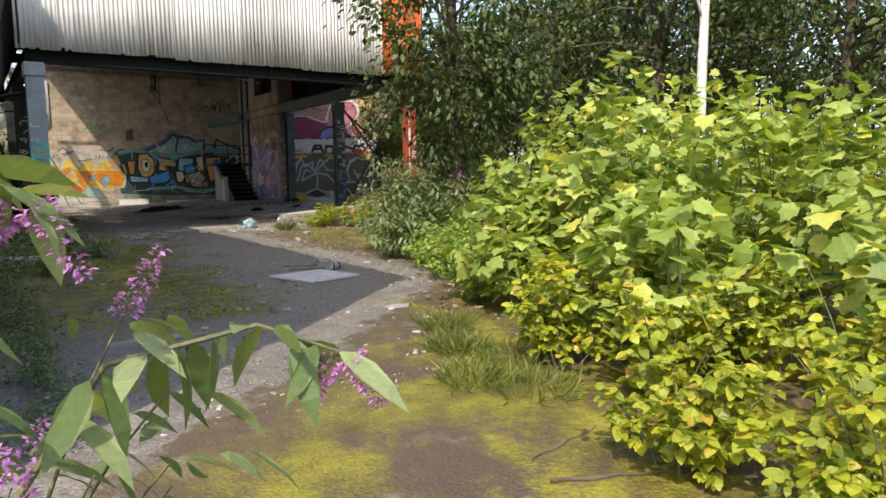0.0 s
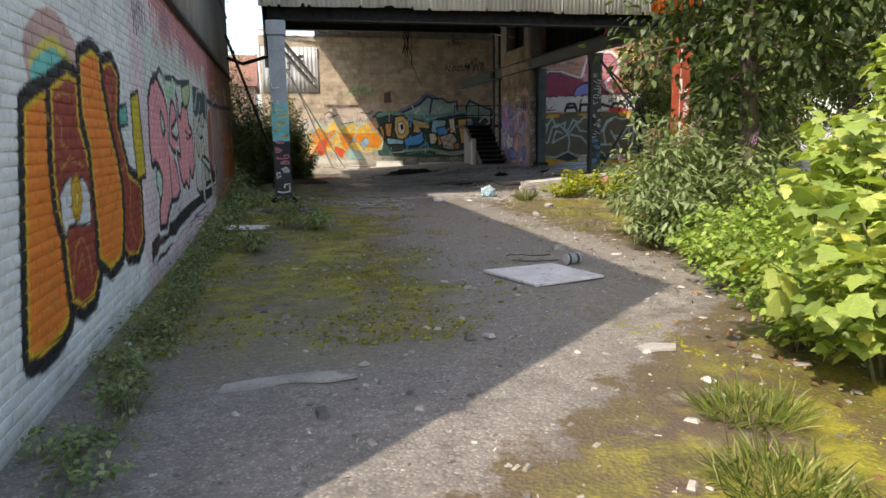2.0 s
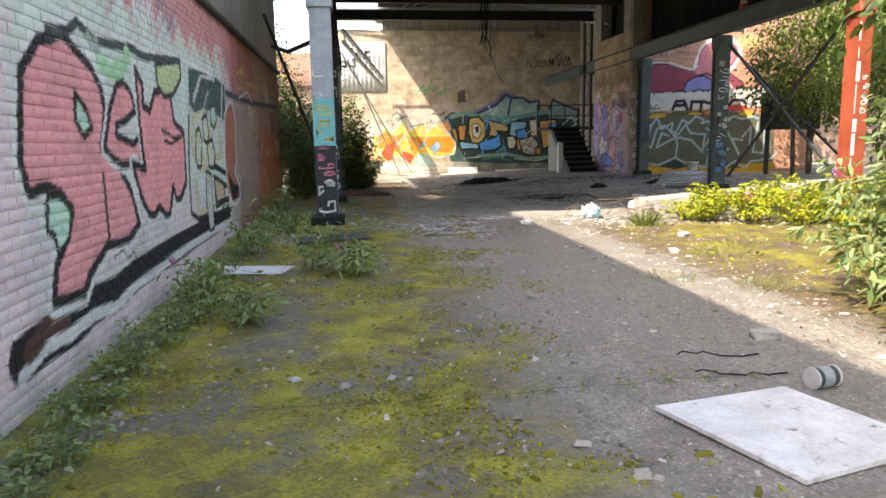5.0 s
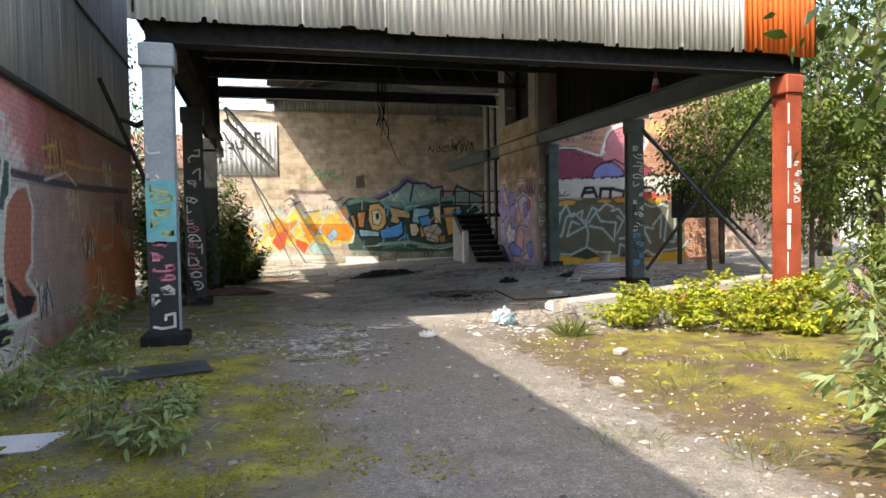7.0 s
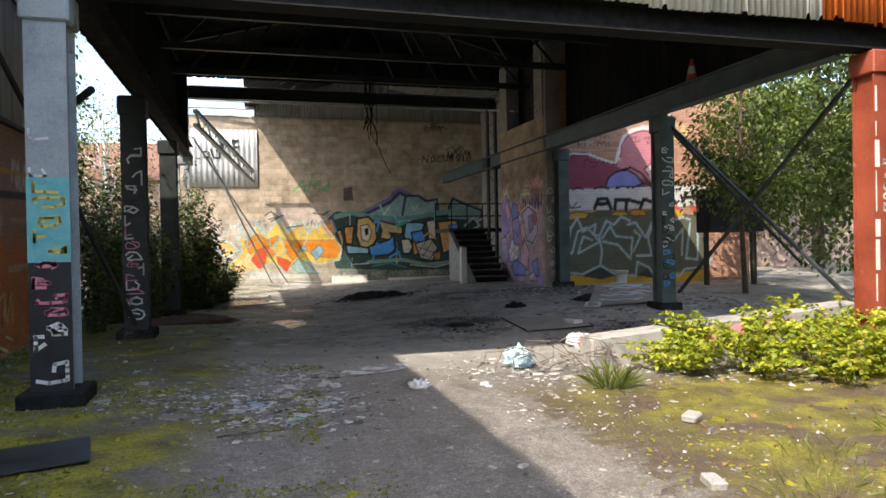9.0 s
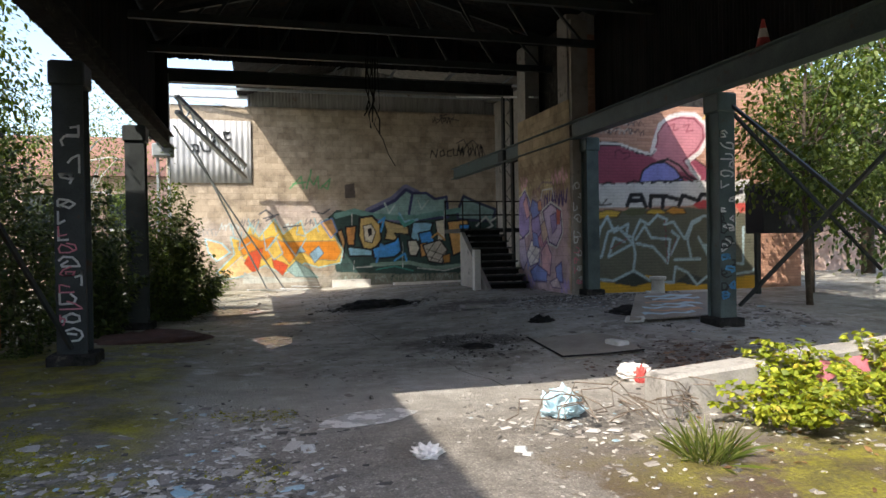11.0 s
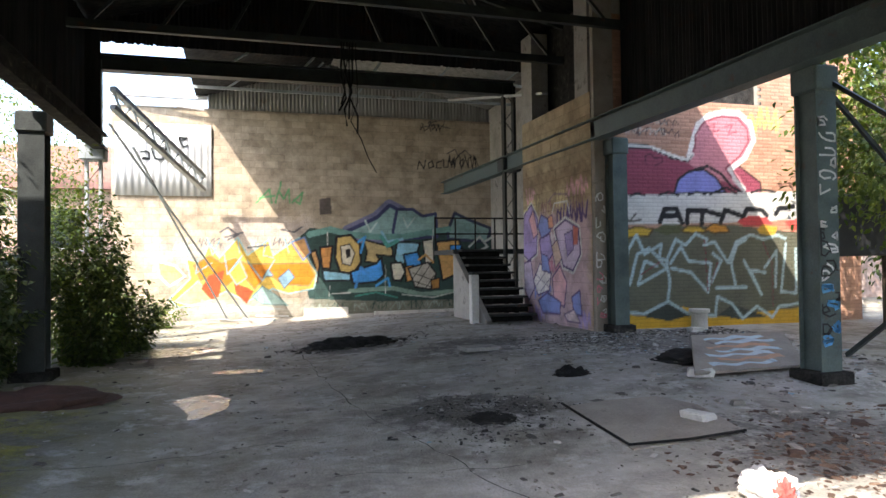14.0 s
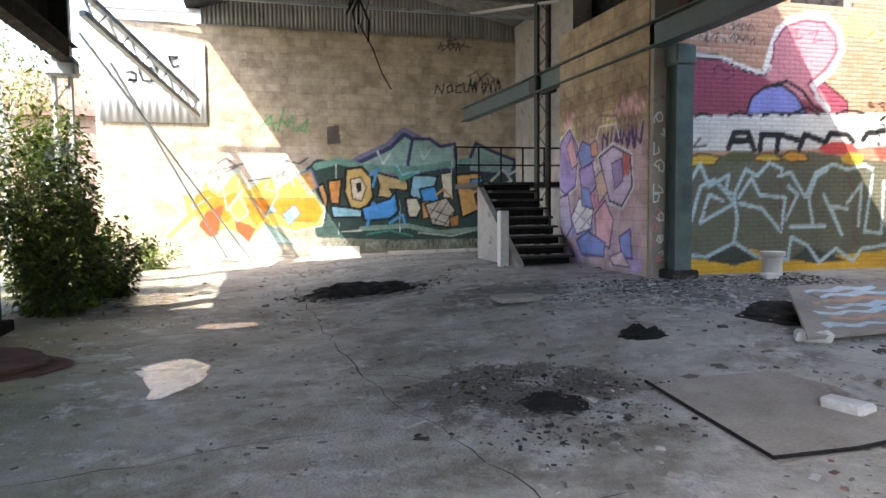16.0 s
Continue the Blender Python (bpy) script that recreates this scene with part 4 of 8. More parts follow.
    p.stroke([(12.94, 2.36), (13.63, 2.08)], 0.09, (0.55, 0.57, 0.55))
    p.stroke([(12.07, 1.91), (12.84, 2.0), (13.63, 1.81)], 0.09, (0.55, 0.57, 0.55))
    p.stroke([(8.04, 0.93), (8.23, 1.59), (8.48, 1.38)], 0.1, (0.07, 0.30, 0.75))
    p.stroke([(8.94, 2.62), (9.15, 2.31), (9.48, 2.48)], 0.14, (0.10, 0.40, 0.36))
    p.stroke([(10.23, 1.83), (10.47, 2.01), (10.75, 1.74)], 0.08, (0.60, 0.34, 0.12))
    p.stroke([(8.39, 3.17), (8.56, 2.79), (8.78, 3.1)], 0.07, (0.55, 0.68, 0.66))
    p.stroke([(9.7, 3.28), (9.84, 2.94), (10.12, 3.29)], 0.06, (0.55, 0.68, 0.66))
    p.stroke([(8.15, 2.45), (8.38, 2.62), (8.23, 2.1)], 0.09, (0.07, 0.36, 0.80))
    p.stroke([(8.74, 0.97), (9.14, 1.23), (9.21, 0.96)], 0.09, (0.07, 0.36, 0.80))
    # flame coloured piece
    p.poly([(2.23, 0.69), (2.85, 1.32), (2.72, 1.96), (3.17, 1.8), (3.42, 2.44), (3.72, 1.96), (4.28, 2.61), (4.58, 2.04), (5.23, 2.53), (5.38, 2.03), (6.21, 2.61), (6.52, 1.86), (6.77, 1.43), (6.67, 0.93), (5.84, 0.77), (5.35, 0.95), (4.54, 0.55), (3.92, 0.9), (3.13, 0.51), (2.52, 0.43)], (0.62, 0.42, 0.08), (0.30, 0.50, 0.52), 0.06)
    p.poly([(2.38, 0.61), (3.08, 1.24), (3.52, 0.66), (2.82, 0.48)], (0.78, 0.50, 0.24), (0.4, 0.5, 0.5), 0.04)
    p.poly([(2.94, 1.72), (3.41, 2.04), (3.79, 1.8), (4.18, 1.96), (4.57, 1.76), (6.52, 1.77), (6.71, 1.35), (6.51, 1.01), (5.68, 1.08), (5.2, 1.42), (4.79, 0.93), (4.4, 1.43), (3.92, 1.06), (3.5, 1.44), (3.15, 1.24)], (0.58, 0.20, 0.01), (0.25, 0.22, 0.10), 0.05)
    p.poly([(3.39, 1.39), (3.86, 1.55), (3.68, 0.74), (3.47, 0.66), (3.18, 0.99)], (0.52, 0.07, 0.02), (0.3, 0.10, 0.03), 0.04)
    p.poly([(4.16, 1.14), (4.55, 1.0), (4.74, 0.88), (4.54, 0.5), (4.23, 0.81)], (0.52, 0.07, 0.02), (0.3, 0.10, 0.03), 0.04)
    p.poly([(4.01, 1.47), (4.34, 1.87), (4.56, 1.33), (4.24, 1.1)], (0.62, 0.42, 0.08), (0.2, 0.35, 0.40), 0.05)
    p.poly([(5.52, 1.28), (5.86, 1.58), (6.05, 1.31), (5.71, 0.94)], (0.20, 0.34, 0.45), (0.1, 0.1, 0.1), 0.04)
    p.poly([(5.04, 1.32), (5.21, 1.59), (5.39, 1.37)], (0.20, 0.34, 0.45), (0.1, 0.1, 0.1), 0.04)
    p.poly([(1.86, 1.89), (2.41, 1.73), (2.7, 1.4), (2.24, 1.09), (1.96, 1.41)], (0.72, 0.44, 0.18), (0.35, 0.60, 0.68), 0.07)
    p.poly([(5.96, 2.45), (6.38, 2.61), (6.56, 2.11), (6.33, 1.86)], (0.62, 0.34, 0.14), (0.15, 0.25, 0.5), 0.06)
    p.poly([(5.03, 1.04), (5.51, 0.7), (5.83, 0.4), (5.01, 0.46), (4.7, 0.71)], (0.30, 0.44, 0.42), (0.15, 0.25, 0.24), 0.05)
    p.poly([(3.17, 0.67), (3.59, 0.49), (4.53, 0.44), (5.82, 0.27), (3.12, 0.26)], (0.46, 0.48, 0.44), None, 0)
    p.stroke([(2.74, 2.44), (2.87, 1.88)], 0.05, (0.22, 0.42, 0.48))
    p.stroke([(3.35, 2.6), (3.52, 2.04), (3.73, 2.53)], 0.05, (0.22, 0.42, 0.48))
    p.stroke([(4.28, 2.53), (4.34, 2.12)], 0.05, (0.22, 0.42, 0.48))
    p.stroke([(5.15, 2.45), (5.06, 2.03), (5.38, 1.95)], 0.05, (0.22, 0.42, 0.48))
    p.stroke([(5.72, 2.61), (5.87, 2.11)], 0.05, (0.22, 0.42, 0.48))
    p.stroke([(3.11, 2.12), (3.01, 1.48), (3.48, 1.8)], 0.05, (0.22, 0.42, 0.48))
    p.stroke([(3.87, 2.04), (3.96, 1.44), (4.42, 2.04)], 0.05, (0.22, 0.42, 0.48))
    p.stroke([(4.57, 1.87), (5.03, 1.21), (5.41, 1.87)], 0.05, (0.22, 0.42, 0.48))
    p.stroke([(3.74, 2.77), (3.98, 2.93), (4.28, 2.69), (3.97, 2.53)], 0.07, (0.12, 0.12, 0.13))
    p.stroke([(3.89, 2.61), (4.44, 2.77)], 0.07, (0.12, 0.12, 0.13))
    p.stroke([(5.64, 2.86), (6.05, 2.78), (6.3, 2.95)], 0.07, (0.12, 0.12, 0.13))
    p.stroke([(4.59, 2.28), (5.23, 2.36)], 0.07, (0.12, 0.12, 0.13))
    p.stroke([(4.86, 3.72), (5.27, 4.17), (5.34, 3.73)], 0.07, (0.14, 0.36, 0.16))
    p.stroke([(4.95, 3.88), (5.43, 3.96)], 0.07, (0.14, 0.36, 0.16))
    p.stroke([(5.46, 3.73), (5.56, 4.13), (5.72, 3.85), (5.89, 4.18), (5.91, 3.74)], 0.07, (0.14, 0.36, 0.16))
    p.stroke([(5.99, 3.74), (6.33, 4.08), (6.24, 3.69), (6.04, 3.84)], 0.07, (0.14, 0.36, 0.16))
    p.stroke([(5.6, 4.18), (5.64, 4.42)], 0.07, (0.14, 0.36, 0.16))
    p.poly([(6.87, 3.87), (7.24, 3.93), (7.26, 3.38), (6.89, 3.37)], (0.12, 0.10, 0.09), None, 0)
    scribble(p, 11.4, 5.0, 1.1, 0.5, BLACK, 0.045, 45, 6)
    scribble(p, 10.3, 6.3, 0.9, 0.25, BLACK, 0.04, 46, 5)
    p.stroke([(10.23, 4.96), (10.29, 5.24), (10.46, 4.97), (10.52, 5.27)], 0.05, BLACK)
    p.stroke([(10.61, 5.16), (10.75, 5.26), (10.81, 5.06), (10.65, 5.0), (10.61, 5.16)], 0.05, BLACK)
    p.stroke([(11.1, 5.26), (10.93, 5.21), (10.9, 5.02), (11.08, 5.03)], 0.05, BLACK)
    p.stroke([(11.16, 5.33), (11.18, 5.05), (11.32, 5.06), (11.36, 5.32)], 0.05, BLACK)
    p.stroke([(11.46, 5.06), (11.5, 5.35)], 0.05, BLACK)
    p.stroke([(11.4, 5.23), (11.6, 5.31)], 0.05, BLACK)
    p.stroke([(10.48, 6.83), (10.83, 6.76), (10.63, 6.56), (11.02, 6.68), (11.12, 6.87), (11.22, 6.59)], 0.05, (0.10, 0.09, 0.09))
    p.stroke([(10.43, 6.42), (10.92, 6.52), (11.41, 6.42)], 0.05, (0.10, 0.09, 0.09))
    p.stroke([(11.3, 5.53), (11.6, 5.69), (11.7, 5.47), (11.96, 5.67), (12.2, 5.45)], 0.05, (0.10, 0.09, 0.09))
    p.fade(0.0, 0.2, (0.16, 0.15, 0.12), 0.6)
    return p.c


def paint_red(u, v, k):
    brick = np.stack([0.40 + 0.16 * k, 0.21 + 0.11 * k, 0.14 + 0.08 * k], 1)
    p = Paint(u, v, brick)
    p.poly([(11.44, 2.98), (11.42, 3.9), (11.74, 4.0), (12.23, 4.0), (12.56, 3.88), (12.79, 3.74), (13.07, 3.73), (13.24, 3.85), (13.26, 4.21), (13.57, 4.42), (14.19, 3.78), (14.94, 3.31), (14.95, 3.06)], (0.30, 0.06, 0.10), BLACK, 0.05)
    p.poly([(13.27, 4.36), (13.51, 4.61), (13.97, 4.76), (14.43, 4.78), (14.74, 4.55), (14.8, 4.17), (14.56, 3.82), (14.22, 3.59), (14.42, 3.41), (14.52, 3.21), (14.22, 3.26), (13.69, 3.39), (13.18, 3.66), (13.33, 3.88)], (0.60, 0.24, 0.28), None, 0)
    p.stroke([(13.18, 3.8), (13.29, 4.15), (13.42, 4.48), (13.7, 4.68), (14.07, 4.77), (14.43, 4.76), (14.72, 4.55), (14.8, 4.2), (14.56, 3.82), (14.16, 3.55), (14.29, 3.37), (14.52, 3.16)], 0.12, (0.78, 0.74, 0.72))
    p.stroke([(13.34, 3.99), (13.36, 4.26), (13.57, 4.54), (13.99, 4.67), (14.39, 4.66), (14.63, 4.44), (14.66, 4.16), (14.43, 3.85), (14.06, 3.58), (14.22, 3.4)], 0.05, (0.25, 0.05, 0.08))
    p.stroke([(11.49, 3.9), (11.82, 3.97), (12.31, 3.96), (12.61, 3.86), (12.93, 3.77), (13.15, 3.73), (13.28, 3.85)], 0.1, (0.78, 0.74, 0.70))
    p.stroke([(11.49, 3.87), (11.82, 3.94), (12.31, 3.93), (12.61, 3.83), (12.93, 3.74), (13.15, 3.7), (13.28, 3.83)], 0.035, BLACK)
    p.stroke([(12.18, 3.61), (12.16, 3.78), (12.28, 3.83), (12.38, 3.75), (12.55, 3.77), (12.55, 3.67), (12.38, 3.6)], 0.04, (0.10, 0.02, 0.04))
    p.poly([(12.82, 3.04), (12.92, 3.33), (13.18, 3.5), (13.54, 3.55), (13.83, 3.39), (14.06, 3.09)], (0.24, 0.26, 0.62), BLACK, 0.06)
    p.stroke([(13.33, 3.55), (13.63, 3.62), (13.96, 3.47), (14.22, 3.2), (14.49, 3.08)], 0.07, BLACK)
    p.stroke([(13.64, 4.44), (13.83, 4.5), (13.78, 4.34), (13.94, 4.38)], 0.05, (0.36, 0.10, 0.14))
    p.stroke([(14.07, 4.46), (14.26, 4.5), (14.16, 4.32), (14.36, 4.35)], 0.05, (0.36, 0.10, 0.14))
    # white band with black and white letters
    p.poly([(11.38, 2.98), (12.58, 3.02), (14.57, 3.09), (16.09, 3.14), (16.12, 2.55), (13.75, 2.45), (11.39, 2.4)], (0.68, 0.67, 0.64), None, 0)
    p.stroke([(11.81, 2.98), (11.97, 3.04), (12.14, 2.99)], 0.06, BLACK)
    p.stroke([(12.47, 3.01), (12.69, 3.07), (12.92, 3.01)], 0.06, BLACK)
    p.stroke([(13.15, 3.02), (13.38, 3.09), (13.56, 3.04)], 0.06, BLACK)
    p.stroke([(13.67, 3.04), (14.09, 3.19), (14.33, 3.06)], 0.06, BLACK)
    p.stroke([(14.7, 3.09), (14.94, 3.16), (15.32, 3.12)], 0.06, BLACK)
    p.stroke([(12.48, 2.47), (12.59, 2.72), (12.87, 2.73), (12.99, 2.45)], 0.12, BLACK)
    p.stroke([(12.59, 2.58), (12.93, 2.61)], 0.12, BLACK)
    p.stroke([(13.11, 2.45), (13.14, 2.71), (13.51, 2.71), (13.98, 2.6)], 0.12, BLACK)
    p.stroke([(13.46, 2.42), (13.48, 2.67)], 0.12, BLACK)
    p.stroke([(13.93, 2.48), (14.04, 2.72), (14.41, 2.61)], 0.12, BLACK)
    p.stroke([(14.47, 2.56), (14.59, 2.75), (14.96, 2.72), (15.09, 2.62)], 0.12, BLACK)
    p.stroke([(15.31, 2.64), (15.4, 2.76), (15.78, 2.81)], 0.12, BLACK)
    p.stroke([(11.5, 2.52), (11.66, 2.66), (11.77, 2.46), (11.93, 2.62)], 0.05, (0.10, 0.09, 0.08))
    p.stroke([(11.55, 2.46), (12.04, 2.5)], 0.05, (0.10, 0.09, 0.08))
    p.stroke([(11.44, 2.61), (11.62, 2.57)], 0.05, (0.10, 0.09, 0.08))
    # grey piece with pale blue line on green ground, orange clouds and foot
    p.poly([(11.4, 2.1), (11.72, 2.25), (12.6, 2.35), (14.23, 2.41), (16.13, 2.22), (16.22, 0.43), (11.42, 0.56)], (0.135, 0.135, 0.095), None, 0)
    p.poly([(11.52, 2.1), (11.66, 2.29), (11.93, 2.37), (12.32, 2.32), (12.21, 2.18), (11.83, 2.16)], (0.66, 0.42, 0.05), (0.12, 0.08, 0.03), 0.05)
    p.poly([(12.96, 2.28), (13.11, 2.38), (13.4, 2.38), (13.58, 2.27), (13.23, 2.23)], (0.66, 0.42, 0.05), (0.12, 0.08, 0.03), 0.05)
    p.poly([(13.52, 2.32), (13.75, 2.44), (14.05, 2.39), (14.14, 2.27), (13.76, 2.23)], (0.68, 0.30, 0.04), (0.12, 0.08, 0.03), 0.05)
    p.poly([(12.32, 2.3), (12.6, 2.43), (12.99, 2.4), (12.94, 2.25), (12.6, 2.2)], (0.10, 0.11, 0.05), None, 0)
    p.poly([(14.33, 2.49), (14.65, 2.61), (15.09, 2.57), (15.22, 2.44), (14.97, 2.37), (14.48, 2.39)], (0.62, 0.08, 0.08), None, 0)
    p.poly([(14.82, 2.31), (14.97, 2.42), (15.35, 2.37), (15.29, 2.2), (14.92, 2.22)], (0.66, 0.40, 0.05), None, 0)
    p.poly([(15.54, 2.5), (15.86, 2.55), (16.0, 2.37), (15.74, 2.27)], (0.62, 0.10, 0.08), None, 0)
    p.poly([(11.42, 0.65), (12.08, 0.57), (12.98, 0.75), (13.81, 0.51), (15.04, 0.59), (16.2, 0.66), (16.23, 0.13), (11.42, 0.3)], (0.66, 0.38, 0.03), None, 0)
    p.poly([(12.08, 0.57), (12.52, 0.86), (13.16, 0.57), (12.64, 0.47)], (0.05, 0.06, 0.05), None, 0)
    p.poly([(13.81, 0.55), (14.19, 0.76), (15.04, 0.47), (14.3, 0.45)], (0.05, 0.06, 0.05), None, 0)
    p.stroke([(11.5, 2.1), (11.72, 1.87), (11.93, 2.2), (12.11, 1.82), (12.49, 2.01), (12.44, 1.73), (12.61, 1.68), (12.83, 2.11), (13.06, 1.99), (13.31, 2.23), (13.58, 2.11), (13.5, 1.99), (13.76, 2.06), (14.08, 1.62), (14.3, 2.06), (14.67, 2.21), (14.98, 2.11), (15.36, 2.2), (15.55, 2.12)], 0.075, (0.42, 0.56, 0.60))
    p.stroke([(11.53, 0.7), (12.07, 0.63), (12.63, 0.86), (12.68, 1.29), (12.61, 1.68)], 0.075, (0.42, 0.56, 0.60))
    p.stroke([(12.63, 0.86), (13.1, 0.6), (13.75, 0.53), (13.8, 0.93), (14.16, 0.77), (14.42, 0.46), (14.78, 0.7), (15.17, 0.46), (15.35, 0.68), (16.07, 0.75), (16.32, 0.97)], 0.075, (0.42, 0.56, 0.60))
    p.stroke([(11.56, 1.87), (11.74, 1.94), (11.67, 1.64), (11.57, 1.26), (11.76, 1.21), (11.94, 1.82), (12.22, 1.94), (12.62, 1.53), (11.95, 1.21), (12.11, 1.68), (12.39, 1.58)], 0.075, (0.42, 0.56, 0.60))
    p.stroke([(12.7, 1.63), (12.95, 1.96), (13.13, 1.67), (13.66, 1.62), (13.58, 1.03), (13.19, 1.43), (12.73, 1.53)], 0.075, (0.42, 0.56, 0.60))
    p.stroke([(13.71, 1.82), (13.92, 1.67), (13.67, 1.23)], 0.075, (0.42, 0.56, 0.60))
    p.stroke([(14.16, 1.62), (14.31, 1.99), (14.55, 2.11)], 0.075, (0.42, 0.56, 0.60))
    p.stroke([(14.16, 1.62), (14.27, 1.12), (14.46, 1.13)], 0.075, (0.42, 0.56, 0.60))
    p.stroke([(14.48, 1.66), (14.9, 0.95), (14.63, 1.46), (15.01, 1.41)], 0.075, (0.42, 0.56, 0.60))
    p.stroke([(15.0, 1.51), (15.31, 1.86), (15.27, 1.1)], 0.075, (0.42, 0.56, 0.60))
    p.stroke([(15.56, 2.01), (15.41, 0.99), (15.8, 0.96), (15.82, 1.91)], 0.075, (0.42, 0.56, 0.60))
    p.stroke([(13.79, 1.11), (14.52, 1.11)], 0.075, (0.42, 0.56, 0.60))
    p.stroke([(12.0, 1.4), (12.5, 1.68)], 0.03, (0.22, 0.03, 0.05))
    p.stroke([(13.65, 1.18), (13.82, 1.62)], 0.03, (0.22, 0.03, 0.05))
    p.stroke([(14.96, 2.06), (15.19, 1.61), (15.19, 0.69)], 0.03, (0.22, 0.03, 0.05))
    p.stroke([(13.52, 2.11), (13.58, 1.03)], 0.03, (0.22, 0.03, 0.05))
    for i in range(8):
        scribble(p, 11.6 + 0.3 * (i % 4), 4.2 + 0.22 * (i // 4), 0.5, 0.16, ((0.5, 0.42, 0.34), (0.08, 0.05, 0.05))[i % 2], 0.035, 70 + i, 3)
    scribble(p, 14.7, 4.4, 0.8, 0.5, (0.70, 0.50, 0.16), 0.06, 82, 4)
    return p.c


def paint_pier(u, v, k):
    block = np.stack([0.38 + 0.10 * k, 0.29 + 0.08 * k, 0.18 + 0.05 * k], 1)
    p = Paint(u, v, block)
    p.patch(28.2, 31.6, 0.1, 2.75, (0.58, 0.40, 0.46), 0.3, 0.8)
    for i in range(16):
        scribble(p, 28.3 + 0.42 * (i % 7), 0.3 + 0.55 * ((i * 5) % 6), 0.5, 0.4, ((0.42, 0.32, 0.62), (0.74, 0.42, 0.46), (0.10, 0.06, 0.18), (0.80, 0.70, 0.74), (0.55, 0.22, 0.30), (0.24, 0.30, 0.64))[i % 6], 0.07, 160 + i, 3)
    for i in range(4):
        scribble(p, 28.4 + 0.75 * i, 2.75 + 0.12 * (i % 2), 0.6, 0.35, ((0.30, 0.18, 0.16), (0.66, 0.56, 0.30))[i % 2], 0.045, 180 + i, 4)
    p.poly([(31.64, 1.92), (31.44, 2.83), (31.02, 3.05), (30.66, 2.68), (30.75, 1.89), (31.22, 1.73)], (0.42, 0.32, 0.62), (0.10, 0.06, 0.18), 0.05, WHITE, 0.04)
    p.poly([(31.17, 2.69), (30.91, 2.92), (30.66, 2.34), (30.91, 2.24)], (0.74, 0.42, 0.46), (0.10, 0.06, 0.18), 0.04)
    p.poly([(30.66, 2.51), (30.47, 2.77), (29.96, 2.6), (30.0, 2.36), (30.46, 2.22)], (0.24, 0.30, 0.64), (0.10, 0.06, 0.18), 0.05)
    p.poly([(30.58, 2.22), (30.04, 2.31), (29.88, 1.87), (30.22, 1.66), (30.51, 1.89)], (0.42, 0.32, 0.62), (0.10, 0.06, 0.18), 0.05)
    p.poly([(30.11, 2.69), (29.89, 2.72), (29.82, 2.45), (30.09, 2.44)], (0.72, 0.36, 0.24), (0.10, 0.06, 0.18), 0.04)
    p.poly([(29.78, 2.4), (29.26, 2.58), (28.68, 2.37), (28.61, 1.84), (28.95, 1.5), (29.39, 1.6), (29.56, 1.97)], (0.62, 0.50, 0.66), (0.10, 0.06, 0.18), 0.06, WHITE, 0.05)
    p.poly([(29.31, 2.27), (28.96, 2.34), (28.91, 1.95), (29.19, 1.8)], (0.42, 0.32, 0.62), (0.10, 0.06, 0.18), 0.04)
    p.poly([(28.92, 2.44), (28.68, 2.37), (28.73, 2.04), (28.92, 2.03)], (0.72, 0.20, 0.16), (0.10, 0.06, 0.18), 0.03)
    p.poly([(29.95, 2.03), (29.67, 2.18), (29.45, 1.76), (29.77, 1.55)], (0.70, 0.50, 0.40), (0.10, 0.06, 0.18), 0.04)
    p.poly([(30.96, 1.26), (30.58, 1.66), (29.99, 1.44), (30.1, 1.06), (30.7, 0.93)], (0.78, 0.72, 0.70), (0.10, 0.06, 0.18), 0.05)
    p.poly([(29.94, 1.34), (29.55, 1.6), (29.24, 1.25), (29.37, 0.72), (29.87, 0.86)], (0.74, 0.42, 0.46), (0.10, 0.06, 0.18), 0.05)
    p.poly([(30.7, 0.81), (30.21, 1.0), (29.54, 0.82), (29.58, 0.55), (30.45, 0.54)], (0.24, 0.30, 0.64), (0.10, 0.06, 0.18), 0.05)
    p.poly([(31.49, 1.67), (31.09, 1.73), (30.9, 1.09), (31.22, 0.79), (31.49, 1.07)], (0.62, 0.50, 0.66), (0.10, 0.06, 0.18), 0.05)
    p.poly([(29.03, 0.95), (28.66, 1.11), (28.59, 0.58), (28.93, 0.6)], (0.24, 0.30, 0.64), (0.10, 0.06, 0.18), 0.05)
    p.poly([(30.51, 1.89), (30.17, 1.82), (30.03, 1.44), (30.46, 1.5)], (0.24, 0.30, 0.64), (0.10, 0.06, 0.18), 0.04)
    p.poly([(29.37, 0.57), (28.93, 0.7), (28.65, 0.43), (29.23, 0.43)], (0.78, 0.62, 0.64), (0.10, 0.06, 0.18), 0.04)
    p.stroke([(30.9, 1.44), (30.1, 1.12)], 0.03, (0.10, 0.06, 0.18))
    p.stroke([(30.83, 1.12), (30.22, 1.5)], 0.03, (0.10, 0.06, 0.18))
    p.stroke([(30.57, 1.01), (30.03, 1.34)], 0.03, (0.10, 0.06, 0.18))
    p.stroke([(30.12, 3.01), (29.79, 3.18), (29.16, 3.11), (28.97, 2.89)], 0.06, (0.28, 0.20, 0.20))
    p.stroke([(29.89, 2.77), (29.78, 2.97), (29.16, 2.96), (29.06, 2.7)], 0.05, WHITE)
    p.stroke([(31.64, 2.73), (31.5, 2.92), (31.23, 2.95)], 0.06, (0.62, 0.56, 0.30))
    p.patch(28.2, 31.6, -0.1, 0.45, (0.30, 0.24, 0.26), 0.2, 0.5)
    p.patch(28.2, 31.6, 3.3, 3.7, (0.20, 0.13, 0.08), 0.2, 0.6)
    return p.c


def core(name, parent, x0, x1, y0, y1, z0, z1, m):
    bm = bmesh.new()
    box(bm, x0, x1, y0, y1, z0, z1)
    return part(name, bm, m, parent)


